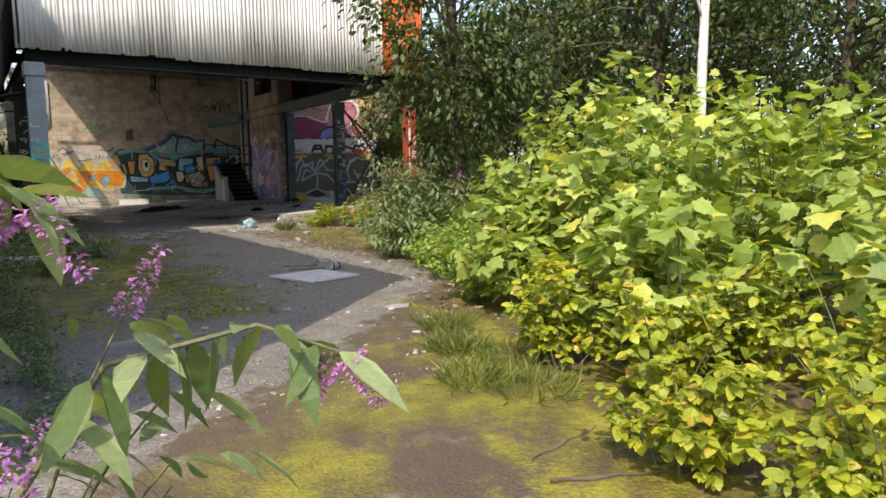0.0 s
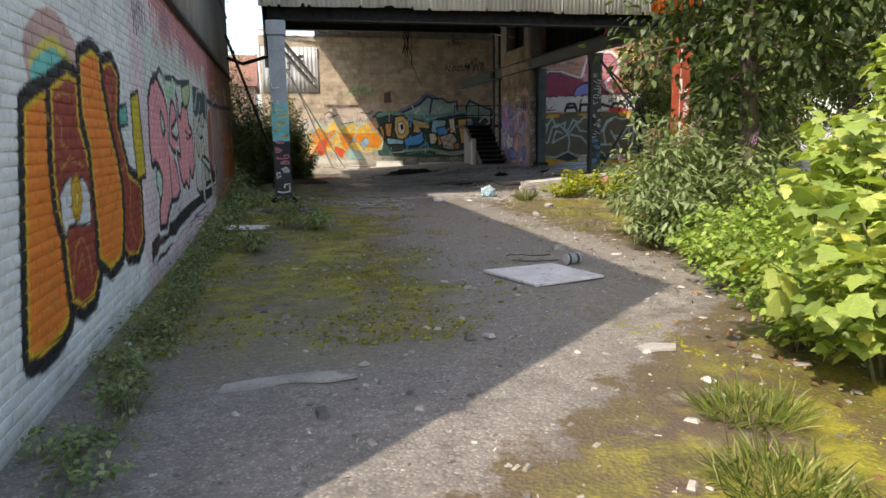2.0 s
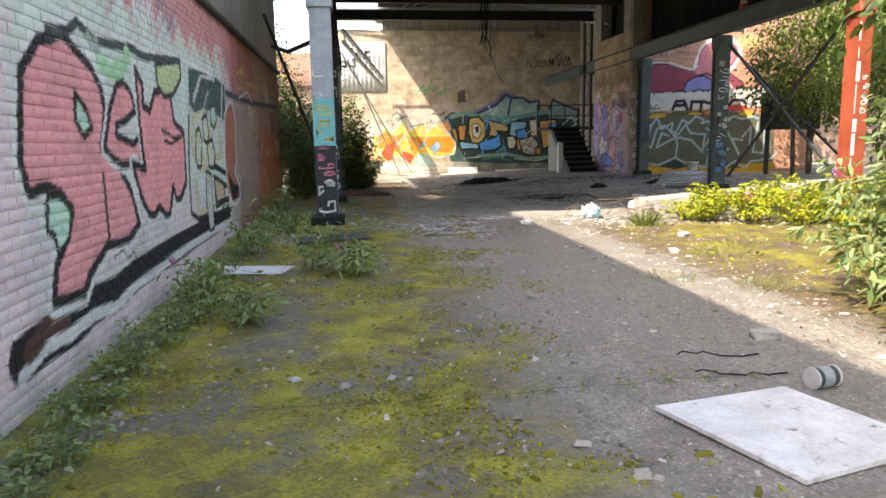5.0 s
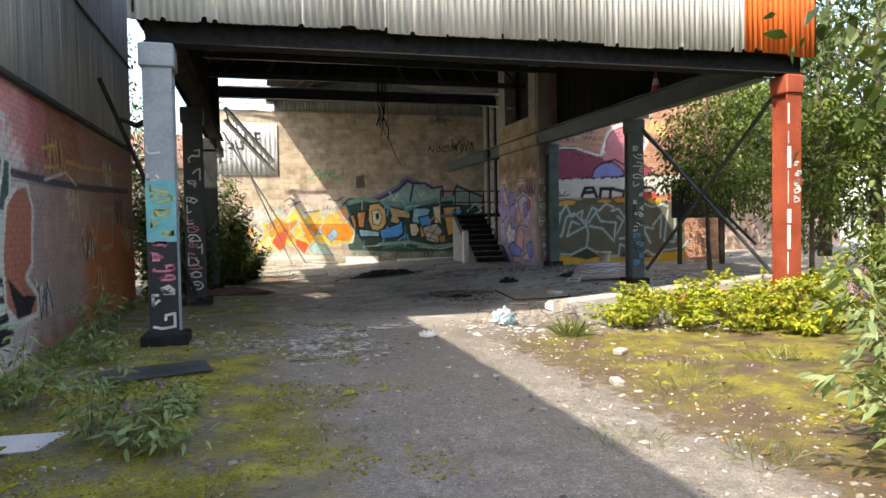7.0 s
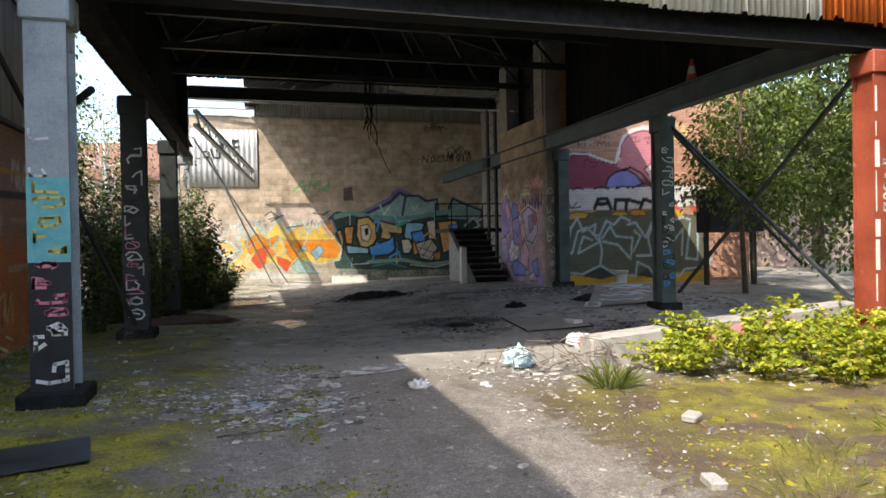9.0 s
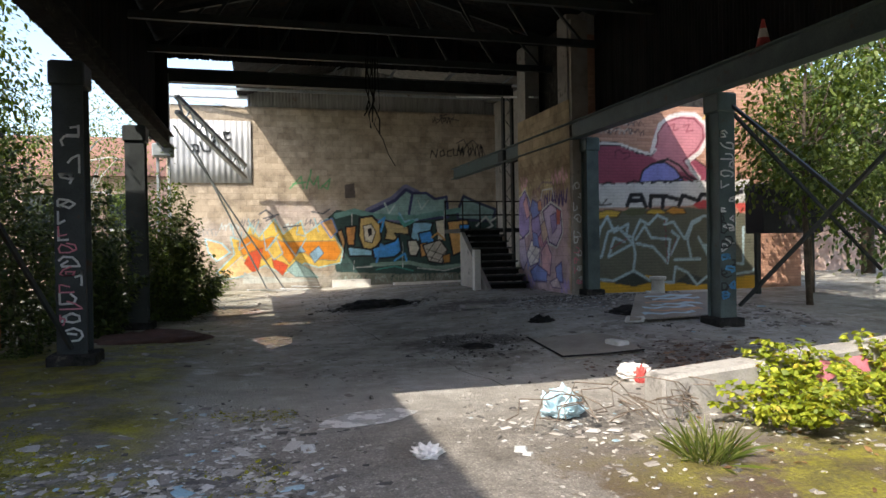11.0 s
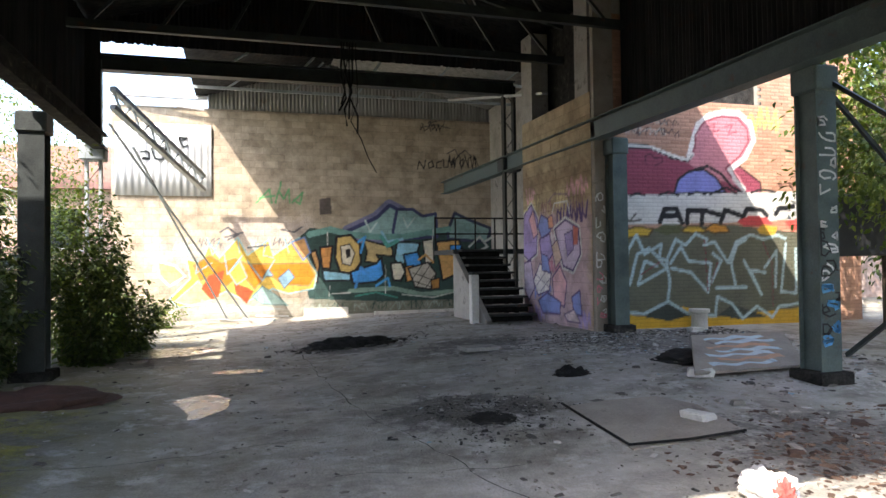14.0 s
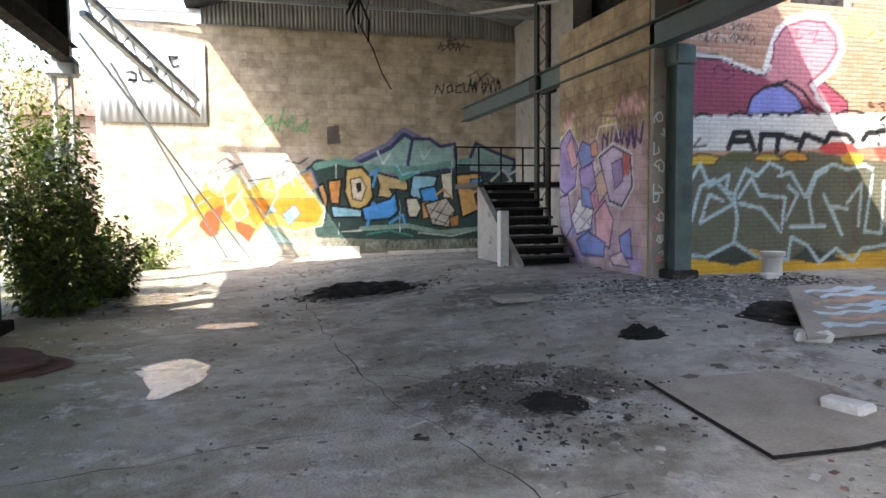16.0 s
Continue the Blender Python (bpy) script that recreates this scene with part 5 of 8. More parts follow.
def sheet(name, a, b, z0, z1, material, parent, pitch=0.1, amp=0.018, ragged=0.0, seed=0, lift=None):
    """A corrugated sheet standing from a to b; z0, z1 may be raised along it by lift(t)."""
    rnd = random.Random(seed)
    a, b = Vector((*a, 0)), Vector((*b, 0))
    d = (b - a)
    n = Vector((d.y, -d.x, 0)).normalized()
    cnt = max(6, int(d.length / pitch * 6))
    rows = 3
    V, F = [], []
    rag = 0.0
    for i in range(cnt + 1):
        t = i / cnt
        off = amp * math.sin(2 * math.pi * t * d.length / pitch)
        if ragged and i % 4 == 0:
            rag = rnd.choice((0, 0, 0, rnd.uniform(0, ragged)))
        up = lift(t) if lift else 0.0
        for j in range(rows + 1):
            z = z0 + (z1 + up - z0) * j / rows + (rag if j == 0 else 0)
            p = a + d * t + n * off
            V.append((p.x, p.y, z))
    for i in range(cnt):
        for j in range(rows):
            q = i * (rows + 1) + j
            F.append((q, q + rows + 1, q + rows + 2, q + 1))
    ob = mesh_of(name, V, F, material, parent, False)
    s = ob.modifiers.new("thickness", "SOLIDIFY")
    s.thickness = 0.004
    return ob


def roof_sheet(name, x0, x1, y0, y1, z0, z1, material, parent, pitch=0.15, amp=0.02):
    """Corrugated roof sheet whose waves run along x (down the slope)."""
    cnt = int((y1 - y0) / pitch * 4)
    V, F = [], []
    for i in range(cnt + 1):
        y = y0 + (y1 - y0) * i / cnt
        o = amp * math.sin(2 * math.pi * (y - y0) / pitch)
        V += [(x0, y, z0 + o), (x1, y, z1 + o)]
        if i:
            q = 2 * i
            F.append((q - 2, q - 1, q + 1, q))
    ob = mesh_of(name, V, F, material, parent, False)
    s = ob.modifiers.new("thickness", "SOLIDIFY")
    s.thickness = 0.006
    return ob


# building on the boundary: brick below, cladding above, with its south end and roof
WALL_TOP, SIDE_TOP, SOUTH, NORTH = 3.34, 7.8, 3.9, 24.7
left_block = tagged(new("wall_west_core"), "rendered core and roof of the boundary building", "wall", "", "structure")
core("wall_body", left_block, -8.0, -0.075, SOUTH, NORTH, -0.1, 7.7, M["concrete"])
core("roof", left_block, -8.2, -0.06, SOUTH - 0.05, NORTH + 0.1, 7.7, SIDE_TOP, M["roof_light"])
west_clad = thing("wall_cladding", "weathered grey corrugated cladding above painted brickwork", "cladding", kind="structure")
yy, i = SOUTH, 0
while yy < NORTH - 0.1:
    y2 = min(yy + 0.92, NORTH)
    sheet("cladding_sheet", (-0.03 + 0.006 * (i % 2), y2), (-0.03 + 0.006 * (i % 2), yy), WALL_TOP + 0.02 * ((i * 7) % 3), SIDE_TOP, M["clad_grey"], west_clad, 0.13, 0.012, 0.02, i)
    yy, i = y2 - 0.02, i + 1
bm = bmesh.new()
box(bm, -0.06, 0.045, SOUTH, NORTH + 0.02, WALL_TOP - 0.02, WALL_TOP + 0.05, 0.01)
part("drip_flashing", bm, M["steel"], west_clad)
bm = bmesh.new()
box(bm, -0.03, 0.012, SOUTH, NORTH + 0.01, 5.15, 5.18)
part("seam_strip", bm, M["steel"], west_clad)

# ---- canopy: steel frame, cladding and roof ----
XL, XR, YF = 1.38, 11.28, 18.15
BAYS = (18.15, 22.98, 27.86, 32.74)


def column(name, label, x, y, top, w, d, material, base=None, group="canopy columns"):
    z = ground_at(x, y)
    t = thing(name, label, "column", (x, y, z), 0, group)
    bm = bmesh.new()
    f = 0.022
    box(bm, -w / 2, w / 2, -d / 2, -d / 2 + f, 0, top - z)
    box(bm, -w / 2, w / 2, d / 2 - f, d / 2, 0, top - z)
    box(bm, -f / 2 - w * 0.3, f / 2 - w * 0.3, -d / 2 + f, d / 2 - f, 0, top - z)
    box(bm, -f / 2 + w * 0.3, f / 2 + w * 0.3, -d / 2 + f, d / 2 - f, 0, top - z)
    part("shaft", bm, material, t)
    bm = bmesh.new()
    box(bm, -w * 0.8, w * 0.8, -d * 0.8, d * 0.8, -0.05, 0.14, 0.02)
    part("plinth", bm, M["soot_and_dark"] if base is None else base, t)
    bm = bmesh.new()
    box(bm, -w * 0.6, w * 0.6, -d * 0.6, d * 0.6, top - z - 0.32, top - z - 0.012, 0.02)
    part("cap", bm, material, t)
    return t


def tag_strokes(parent, x0, x1, y, z0, z1, material, seed, n=6, w=0.03):
    """Sprayed strokes on a column's face, a thin coat of paint."""
    rnd = random.Random(seed)
    bm = bmesh.new()
    for i in range(n):
        zc = z0 + (z1 - z0) * (i + 0.5) / n
        h = (z1 - z0) / n * 0.42
        pts = []
        a, turn = rnd.uniform(0, 6.3), rnd.choice((-1, 1)) * rnd.uniform(0.5, 1.3)
        px, pz = rnd.uniform(0.2, 0.8), rnd.uniform(-0.4, 0.4)
        for k in range(9):
            pts.append((x0 + (x1 - x0) * min(max(px, 0), 1), zc + h * 1.1 * max(-1, min(1, pz))))
            px, pz, a = px + 0.42 * math.cos(a), pz + 0.6 * math.sin(a), a + turn + rnd.uniform(-0.5, 0.9)
        for (a0, b0), (a1, b1) in zip(pts, pts[1:]):
            d = Vector((a1 - a0, b1 - b0))
            if d.length < 1e-4:
                continue
            nn = Vector((-d.y, d.x)).normalized() * w / 2
            e = d.normalized() * w * 0.3
            q = [(a0 - e.x + nn.x, b0 - e.y + nn.y), (a0 - e.x - nn.x, b0 - e.y - nn.y), (a1 + e.x - nn.x, b1 + e.y - nn.y), (a1 + e.x + nn.x, b1 + e.y + nn.y)]
            bm.faces.new([bm.verts.new((u, y, v)) for u, v in q])
    return part("sprayed_tag", bm, material, parent)


BEAM_LO, BEAM_HI = 4.02, 4.42
c = column("steel_column", "pale blue steel column with sprayed tags and black base", XL, YF, 4.06, 0.36, 0.36, M["steel_pale"], M["black"])
bm = bmesh.new()
box(bm, -0.182, 0.182, -0.186, -0.1815, 0.14, 1.35)
part("painted_band", bm, M["tag_black"], c, "black painted foot")
bm = bmesh.new()
box(bm, -0.182, 0.182, -0.186, -0.1815, 1.352, 2.15)
part("painted_band", bm, M["tag_teal"], c, "turquoise and yellow painted band")
tag_strokes(c, -0.13, 0.13, -0.190, 0.2, 0.9, M["tag_white"], 3, 3, 0.036)
tag_strokes(c, -0.14, 0.14, -0.190, 0.85, 1.35, M["pink"], 4, 5, 0.03)
tag_strokes(c, -0.12, 0.14, -0.190, 1.4, 2.1, M["tag_yellow"], 5, 5, 0.028)
tag_strokes(c, -0.15, 0.15, -0.190, 2.15, 2.6, M["tag_white"], 6, 2, 0.025)
for k, yy in enumerate(BAYS[1:3]):
    c = column("steel_column", "dark steel column covered with white sprayed tags", XL, yy, 4.06, 0.36, 0.36, M["steel"])
    if k == 0:
        tag_strokes(c, -0.13, 0.13, -0.190, 0.3, 3.2, M["tag_white"], 11, 12, 0.028)
        tag_strokes(c, -0.13, 0.13, -0.191, 0.5, 1.8, M["pink"], 12, 6, 0.02)
c = column("steel_column", "red oxide steel column with flaking white paint", XR + 0.03, YF, 4.06, 0.29, 0.34, M["steel_red"])
bm = bmesh.new()
flake = random.Random(21)
z = 0.15
while z < 3.5:
    h = flake.uniform(0.12, 0.6)
    box(bm, -0.14 + flake.uniform(0, 0.02), -0.115 + flake.uniform(0, 0.055), -0.176, -0.1715, z, z + h)
    z += h + flake.uniform(0.005, 0.14)
part("pale_paint_strip", bm, M["white_concrete"], c, "flaking white paint strip")
tag_strokes(c, 0.0, 0.14, -0.176, 1.9, 2.6, M["tag_white"], 15, 5, 0.03)
c = column("steel_column", "teal grey steel column with blue and white tags", XR, BAYS[1], 4.06, 0.31, 0.34, M["steel_teal"])
tag_strokes(c, -0.12, 0.12, -0.176, 0.4, 1.2, M["tag_blue"], 17, 4, 0.035)
tag_strokes(c, -0.12, 0.12, -0.176, 1.2, 3.3, M["tag_white"], 18, 12, 0.026)
tag_strokes(c, -0.13, 0.13, -0.177, 0.5, 2.0, M["tag_black"], 19, 6, 0.022)
column("steel_column", "teal grey steel column against the brick pier", XR + 0.08, BAYS[2] - 0.02, 4.06, 0.30, 0.30, M["steel_teal"])


def lattice_column(x, y, top):
    z = ground_at(x, y)
    t = thing("lattice_column", "laced steel column of angles and diagonal bars", "column", (x, y, z), 0, "lattice columns")
    for sx in (-0.14, 0.14):
        bm = bmesh.new()
        box(bm, sx - 0.03, sx + 0.03, -0.09, 0.09, 0, top - z)
        part("chord", bm, M["steel_pale"] if x < 3 else M["steel"], t)
    for i in range(int((top - z) / 0.38)):
        bm = bmesh.new()
        s = -0.14 if i % 2 else 0.14
        bar(bm, (s, -0.094, 0.1 + 0.38 * i), (-s, -0.094, 0.1 + 0.38 * (i + 1)), 0.04, 0.01)
        part("lacing_bar", bm, M["steel"], t)
    bm = bmesh.new()
    box(bm, -0.26, 0.26, -0.22, 0.22, 4.05 - z, 4.4 - z, 0.03)
    part("bracket", bm, M["steel_pale"] if x < 3 else M["steel"], t)
    return t


lattice_column(XL - 0.1, BAYS[3], 6.3)
lattice_column(XR - 0.15, BAYS[3], 6.3)


def girder(name, label, a, b, w, h, material, cat="beam"):
    bm = bmesh.new()
    i_beam(bm, a, b, w, h)
    return tagged(part(name, bm, material), label, cat)


def long_beam(x, y1, material, label):
    g = girder("crane_beam", label, (x, YF + 0.2, (BEAM_LO + BEAM_HI) / 2 + 0.02), (x, y1, (BEAM_LO + BEAM_HI) / 2 + 0.02), 0.26, BEAM_HI - BEAM_LO, material)
    return g


g = long_beam(XR - 0.28, 38.3, M["steel_teal"], "long grey steel crane beam with rail along columns")
tag = thing("crane_beam", "long near-black steel crane beam on columns", "beam")
bm = bmesh.new()
i_beam(bm, (XL + 0.05, YF + 0.2, 4.38), (XL + 0.05, 32.9, 4.46), 0.24, 0.36)
part("flange_beam", bm, M["soot_and_dark"], tag)
# Lintel's black colour also stands in for the overhanging cladding's shadow.
girder("front_lintel", "steel beam under the cladding, coloured black for the shadow there", (XL - 0.15, YF, 4.24), (XR + 0.3, YF, 4.24), 0.3, 0.34, M["black"])
cross = girder("cross_girder", "black steel girder across the hall", (XL - 0.2, BAYS[3], 6.25), (XR, BAYS[3], 6.25), 0.28, 0.36, M["steel"])
for k, yy in enumerate((20.6, 22.98, 25.4, 27.86, 30.3)):
    t = thing("roof_truss", "near-black steel roof truss", "truss", (0, yy, 0), 0, "roof trusses")
    bm = bmesh.new()
    bar(bm, (XL - 0.1, 0, 6.3), (XR + 0.3, 0, 6.3), 0.12, 0.16)
    part("bottom_chord", bm, M["steel"], t)
    for s, (xa, xb) in enumerate(((XL - 0.1, 6.4), (XR + 0.3, 6.4))):
        bm = bmesh.new()
        bar(bm, (xa, 0, 7.05), (xb, 0, 8.4), 0.1, 0.12)
        part("rafter", bm, M["steel"], t)
        for q in range(4):
            xm, xn = xa + (xb - xa) * (q + 0.3) / 4, xa + (xb - xa) * (q + 1) / 4
            bm = bmesh.new()
            bar(bm, (xm, 0, 6.35), (xn, 0, 7.05 + 1.35 * (q + 1) / 4 - 0.05), 0.06)
            part("strut", bm, M["steel"], t)
roof = thing("canopy_roof", "near-black corrugated steel roof", "roof", kind="structure")
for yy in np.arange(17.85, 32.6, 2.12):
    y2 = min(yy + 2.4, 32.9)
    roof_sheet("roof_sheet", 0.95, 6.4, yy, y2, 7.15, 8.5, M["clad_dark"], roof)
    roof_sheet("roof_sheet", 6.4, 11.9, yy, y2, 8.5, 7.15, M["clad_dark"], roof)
front = thing("front_cladding", "weathered white corrugated cladding with ragged lower edge", "cladding", kind="structure")
xx, i = 1.05, 0
while xx < 11.7:
    x2 = min(xx + 0.86, 11.72)
    last = xx > 10.2
    lift = (lambda t, a=xx, b=x2: 1.35 * (1 - abs(a + (b - a) * t - 6.4) / 5.4))
    sheet("cladding_sheet", (xx, YF - 0.22 - 0.006 * (i % 2)), (x2, YF - 0.22 - 0.006 * (i % 2)), 4.33 + 0.012 * ((i * 5) % 4), 7.24, M["clad_orange"] if 10.2 < xx < 11.3 else M["clad"], front, 0.1, 0.018, 0.07, 40 + i, lift)
    xx, i = x2 - 0.02, i + 1
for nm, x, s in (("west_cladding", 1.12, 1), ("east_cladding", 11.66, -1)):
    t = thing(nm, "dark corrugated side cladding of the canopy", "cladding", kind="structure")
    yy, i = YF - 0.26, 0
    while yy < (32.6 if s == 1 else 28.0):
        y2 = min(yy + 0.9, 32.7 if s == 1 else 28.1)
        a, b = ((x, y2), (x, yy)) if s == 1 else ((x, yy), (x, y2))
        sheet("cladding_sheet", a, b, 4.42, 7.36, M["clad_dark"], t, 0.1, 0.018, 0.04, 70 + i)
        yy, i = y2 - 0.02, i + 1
# Sheeting added so that the space above the girder stays black.
gab = thing("rear_gable", "near-black sheeting added above the cross girder", "cladding", kind="structure")
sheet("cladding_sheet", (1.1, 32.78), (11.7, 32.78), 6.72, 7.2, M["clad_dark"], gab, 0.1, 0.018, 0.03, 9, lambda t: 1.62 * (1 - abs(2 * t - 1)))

# rear hall: roof with a bare hole on its west side
rear = thing("rear_roof", "rusty corrugated roof with an open strip", "roof", kind="structure")
for yy in np.arange(32.8, 38.8, 2.0):
    y2 = yy + 2.4
    roof_sheet("roof_sheet", 3.05, 7.3, yy, y2, 7.05, 8.4, M["clad_dark"], rear)
    roof_sheet("roof_sheet", 7.3, 15.0, yy, y2, 8.4, 6.7, M["roof_light"], rear)
for k, yy in enumerate((34.6, 36.8)):
    t = thing("rear_truss", "pale steel truss under the rear roof", "truss", (0, yy, 0), 0, "rear trusses")
    bm = bmesh.new()
    bar(bm, (XL, 0, 6.85), (14.2, 0, 6.85), 0.06, 0.08)
    part("tie_bar", bm, M["steel_pale"], t)
    for q in range(5):
        bm = bmesh.new()
        bar(bm, (4.0 + 1.9 * q, 0, 6.85), (4.9 + 1.9 * q, 0, 7.5 + 0.3 * (2 - abs(q - 2))), 0.05)
        part("strut", bm, M["steel_pale"], t)
gable = thing("gable_sheeting", "grey corrugated gable above the block wall", "cladding", kind="structure")
sheet("cladding_sheet", (3.4, 38.98), (14.8, 38.98), 6.7, 7.3, M["roof_light"], gable, 0.12, 0.018, 0, 4, lambda t: 1.3 * (1 - abs((3.4 + 11.4 * t - 7.3) / (3.9 if t < 0.342 else 7.5))))
bm = bmesh.new()
bar(bm, (0.6, 38.8, 7.0), (3.4, 38.8, 7.0), 0.22, 0.1)
tagged(part("eaves_beam", bm, M["rail"]), "pale rusted eaves channel above block wall", "beam")
bm = bmesh.new()
bar(bm, (0.7, 38.76, 6.94), (3.3, 38.72, 6.62), 0.07)
tagged(part("fallen_gutter", bm, M["rail"]), "bent pale gutter pipe hanging below the eaves", "pipe")
screen = thing("sheet_infill", "ribbed pale sheet infill with sprayed tag", "cladding", kind="structure")
sheet("cladding_sheet", (0.7, 38.83), (3.5, 38.83), 3.9, 6.15, M["clad_grey"], screen, 0.2, 0.012)
for q in range(4):
    tag_strokes(screen, 1.35 + 0.4 * q, 1.68 + 0.4 * q, 38.80, 5.0, 5.75, M["steel"], 31 + q, 1, 0.06)
bm = bmesh.new()
box(bm, 0.95, 1.44, 32.6, 32.66, 4.5, 7.1, 0.01)
tagged(part("end_sheet", bm, M["clad_dark"]), "near-black steel sheet closing the canopy beside the lattice column", "sheet")
fallen = thing("fallen_girder", "pale lattice girder hanging from the column down to the wall", "girder", (0, 0, 0))
hi, lo = Vector((1.62, 33.0, 5.75)), Vector((3.3, 38.2, 4.45))
for dz in (0.0, -0.42):
    bm = bmesh.new()
    bar(bm, hi + Vector((0, 0, dz)), lo + Vector((0, 0, dz)), 0.13, 0.11)
    part("chord", bm, M["steel_pale"], fallen)
for k in range(12):
    bm = bmesh.new()
    a, b = hi.lerp(lo, k / 12), hi.lerp(lo, (k + 1) / 12)
    bar(bm, a + Vector((0, 0, -0.42 * (k % 2))), b + Vector((0, 0, -0.42 * (1 - k % 2))), 0.05, 0.03)
    part("lacing_bar", bm, M["steel_pale"], fallen)
bm = bmesh.new()
bar(bm, (XR - 0.5, 36.9, 6.9), (XR - 0.1, 30.6, 5.6), 0.16, 0.05)
tagged(part("loose_channel", bm, M["rail"]), "pale steel channel sloping under the rear roof", "beam")
# raking props at the west side of the rear hall
for xa, ya, za, xb, yb in ((1.5, 33.2, 5.0, 4.6, 38.2), (1.9, 34.0, 4.6, 4.0, 38.1)):
    bm = bmesh.new()
    bar(bm, (xa, ya, za), (xb, yb, ground_at(xb, yb)), 0.05, 0.03)
    tagged(part("raking_bar", bm, M["steel_pale"]), "fallen pale steel bar leaning down to the floor", "bar", "raking bars")
# diagonal braces
for a, b, lab in (((XR, BAYS[0] + 0.1, 3.9), (XR + 0.2, BAYS[1] - 0.2, 0.5), ""), ((XR + 0.1, BAYS[1] - 0.1, 3.9), (XR + 0.2, BAYS[0] + 0.3, 0.5), ""), ((XR + 0.2, BAYS[1], 3.8), (XR + 3.6, BAYS[1] + 0.2, 1.0), ""), ((XL, BAYS[1] - 0.2, 0.35), (XL - 1.2, BAYS[1] - 2.4, 4.1), "")):
    bm = bmesh.new()
    bar(bm, a, b, 0.05, 0.05)
    tagged(part("diagonal_brace", bm, M["steel"]), "rusty black steel diagonal brace", "brace", "braces")
bm = bmesh.new()
tube(bm, [(-0.05, 23.6, 3.9), (0.5, 22.0, 3.55), (1.3, 20.3, 3.6)], 0.05, 8)
tagged(part("sagging_pipe", bm, M["steel"]), "dark sagging pipe between wall and column", "pipe")
cable = thing("hanging_cables", "bundle of black cables hanging from the girder", "cable")
for k in range(6):
    rnd = random.Random(k)
    bm = bmesh.new()
    x = 6.4 + 0.06 * k
    z = 6.1
    pts = [(x, 30.2, 6.3)]
    for q in range(1, 6):
        pts.append((x + rnd.uniform(-0.05, 0.05) * q * 0.6, 30.2 + rnd.uniform(-0.04, 0.04), 6.3 - q * (0.26 + 0.03 * k)))
    if k == 5:
        pts += [(x + 0.1, 30.2, 4.3), (x + 0.25, 30.2, 3.9), (x + 0.42, 30.2, 3.6)]
    tube(bm, pts, 0.022 if k < 5 else 0.012, 5)
    part("cable", bm, M["black"], cable)

# ---- stairs, landing ----
st = thing("staircase", "black steel staircase with white stringer wall", "stairs", (9.78, 30.6, ground_at(10.3, 30.6)))
for i in range(9):
    bm = bmesh.new()
    box(bm, 0.0, 1.12, i * 0.26, i * 0.26 + 0.30, 0.19 * (i + 1) - 0.05, 0.19 * (i + 1), 0.01)
    part("tread", bm, M["steel"], st)
    bm = bmesh.new()
    box(bm, 0.0, 1.12, i * 0.26 + 0.27, i * 0.26 + 0.295, 0.19 * i, 0.19 * (i + 1) - 0.052)
    part("riser", bm, M["black"], st)
bm = bmesh.new()
vs = [bm.verts.new((x, y, z)) for x in (-0.14, -0.01) for y, z in ((-0.05, -0.05), (2.4, -0.05), (2.4, 1.6), (2.3, 1.58), (-0.05, 0.06))]
bm.faces.new(vs[:5][::-1]), bm.faces.new(vs[5:])
for i in range(5):
    bm.faces.new((vs[i], vs[(i + 1) % 5], vs[5 + (i + 1) % 5], vs[5 + i]))
part("stringer", bm, M["concrete"], st, "pale painted stringer")
bm = bmesh.new()
box(bm, -0.14, 2.9, 2.38, 4.2, 1.6, 1.72)
part("landing", bm, M["steel"], st)
for k in range(5):
    bm = bmesh.new()
    bar(bm, (-0.12 + 0.6 * k, 4.15, 1.72), (-0.12 + 0.6 * k, 4.15, 2.65), 0.035)
    part("baluster", bm, M["black"], st)
for z in (2.2, 2.65):
    bm = bmesh.new()
    bar(bm, (-0.14, 4.15, z), (2.9, 4.15, z), 0.04)
    part("handrail", bm, M["black"], st)
bm = bmesh.new()
box(bm, 9.42, 9.6, 30.9, 31.1, 0.18, 1.42, 0.015)
tagged(part("stub_post", bm, M["white_concrete"]), "short white painted post beside the stairs", "post")

# ---- masonry ----
masonry("wall_west", "painted brick wall covered with orange, pink and grey graffiti", (-0.05, 0, 0), (0, 1, 0), (1, 0, 0), SOUTH, NORTH, -0.02, WALL_TOP, 0.225, 0.0747, 0.012, paint_boundary, M["painted"], 10, 3, "brick", 8.6, 1.2, None, fade_joint=0.88)
masonry("wall_north", "buff concrete block wall with flame and blue graffiti", (0, 38.9, 0), (1, 0, 0), (0, -1, 0), 0.6, 14.8, -0.02, 6.7, 0.45, 0.222, 0.012, paint_back, M["block"], 14, 7, "block", 7.0, 2.0, None)
masonry("wall_brick", "red brick wall with pink heart, white band and grey letters", (0, 28.08, 0), (1, 0, 0), (0, -1, 0), 11.42, 17.6, 0.15, 6.6, 0.225, 0.075, 0.011, paint_red, M["painted"], 7, 2, "brick", 13.0, 2.0, 16.4, ((13.6, 15.0, 4.95, 6.3),))
masonry("wall_pier", "buff block pier with pink and purple graffiti", (10.98, 0, 0), (0, 1, 0), (-1, 0, 0), 28.12, 31.5, 0.15, 4.95, 0.45, 0.222, 0.012, paint_pier, M["block"], 14, 7, "block", 29.8, 2.0, None)
rb = tagged(new("wall_east_core"), "plain masonry behind the brick wall and pier", "wall", "", "structure")
core("wall_body", rb, 11.43, 13.58, 28.1, 28.5, 0, 7.2, M["concrete"])
core("wall_body", rb, 15.02, 17.58, 28.1, 28.5, 0, 7.2, M["concrete"])
core("wall_body", rb, 13.58, 15.02, 28.1, 28.5, 0, 4.93, M["concrete"])
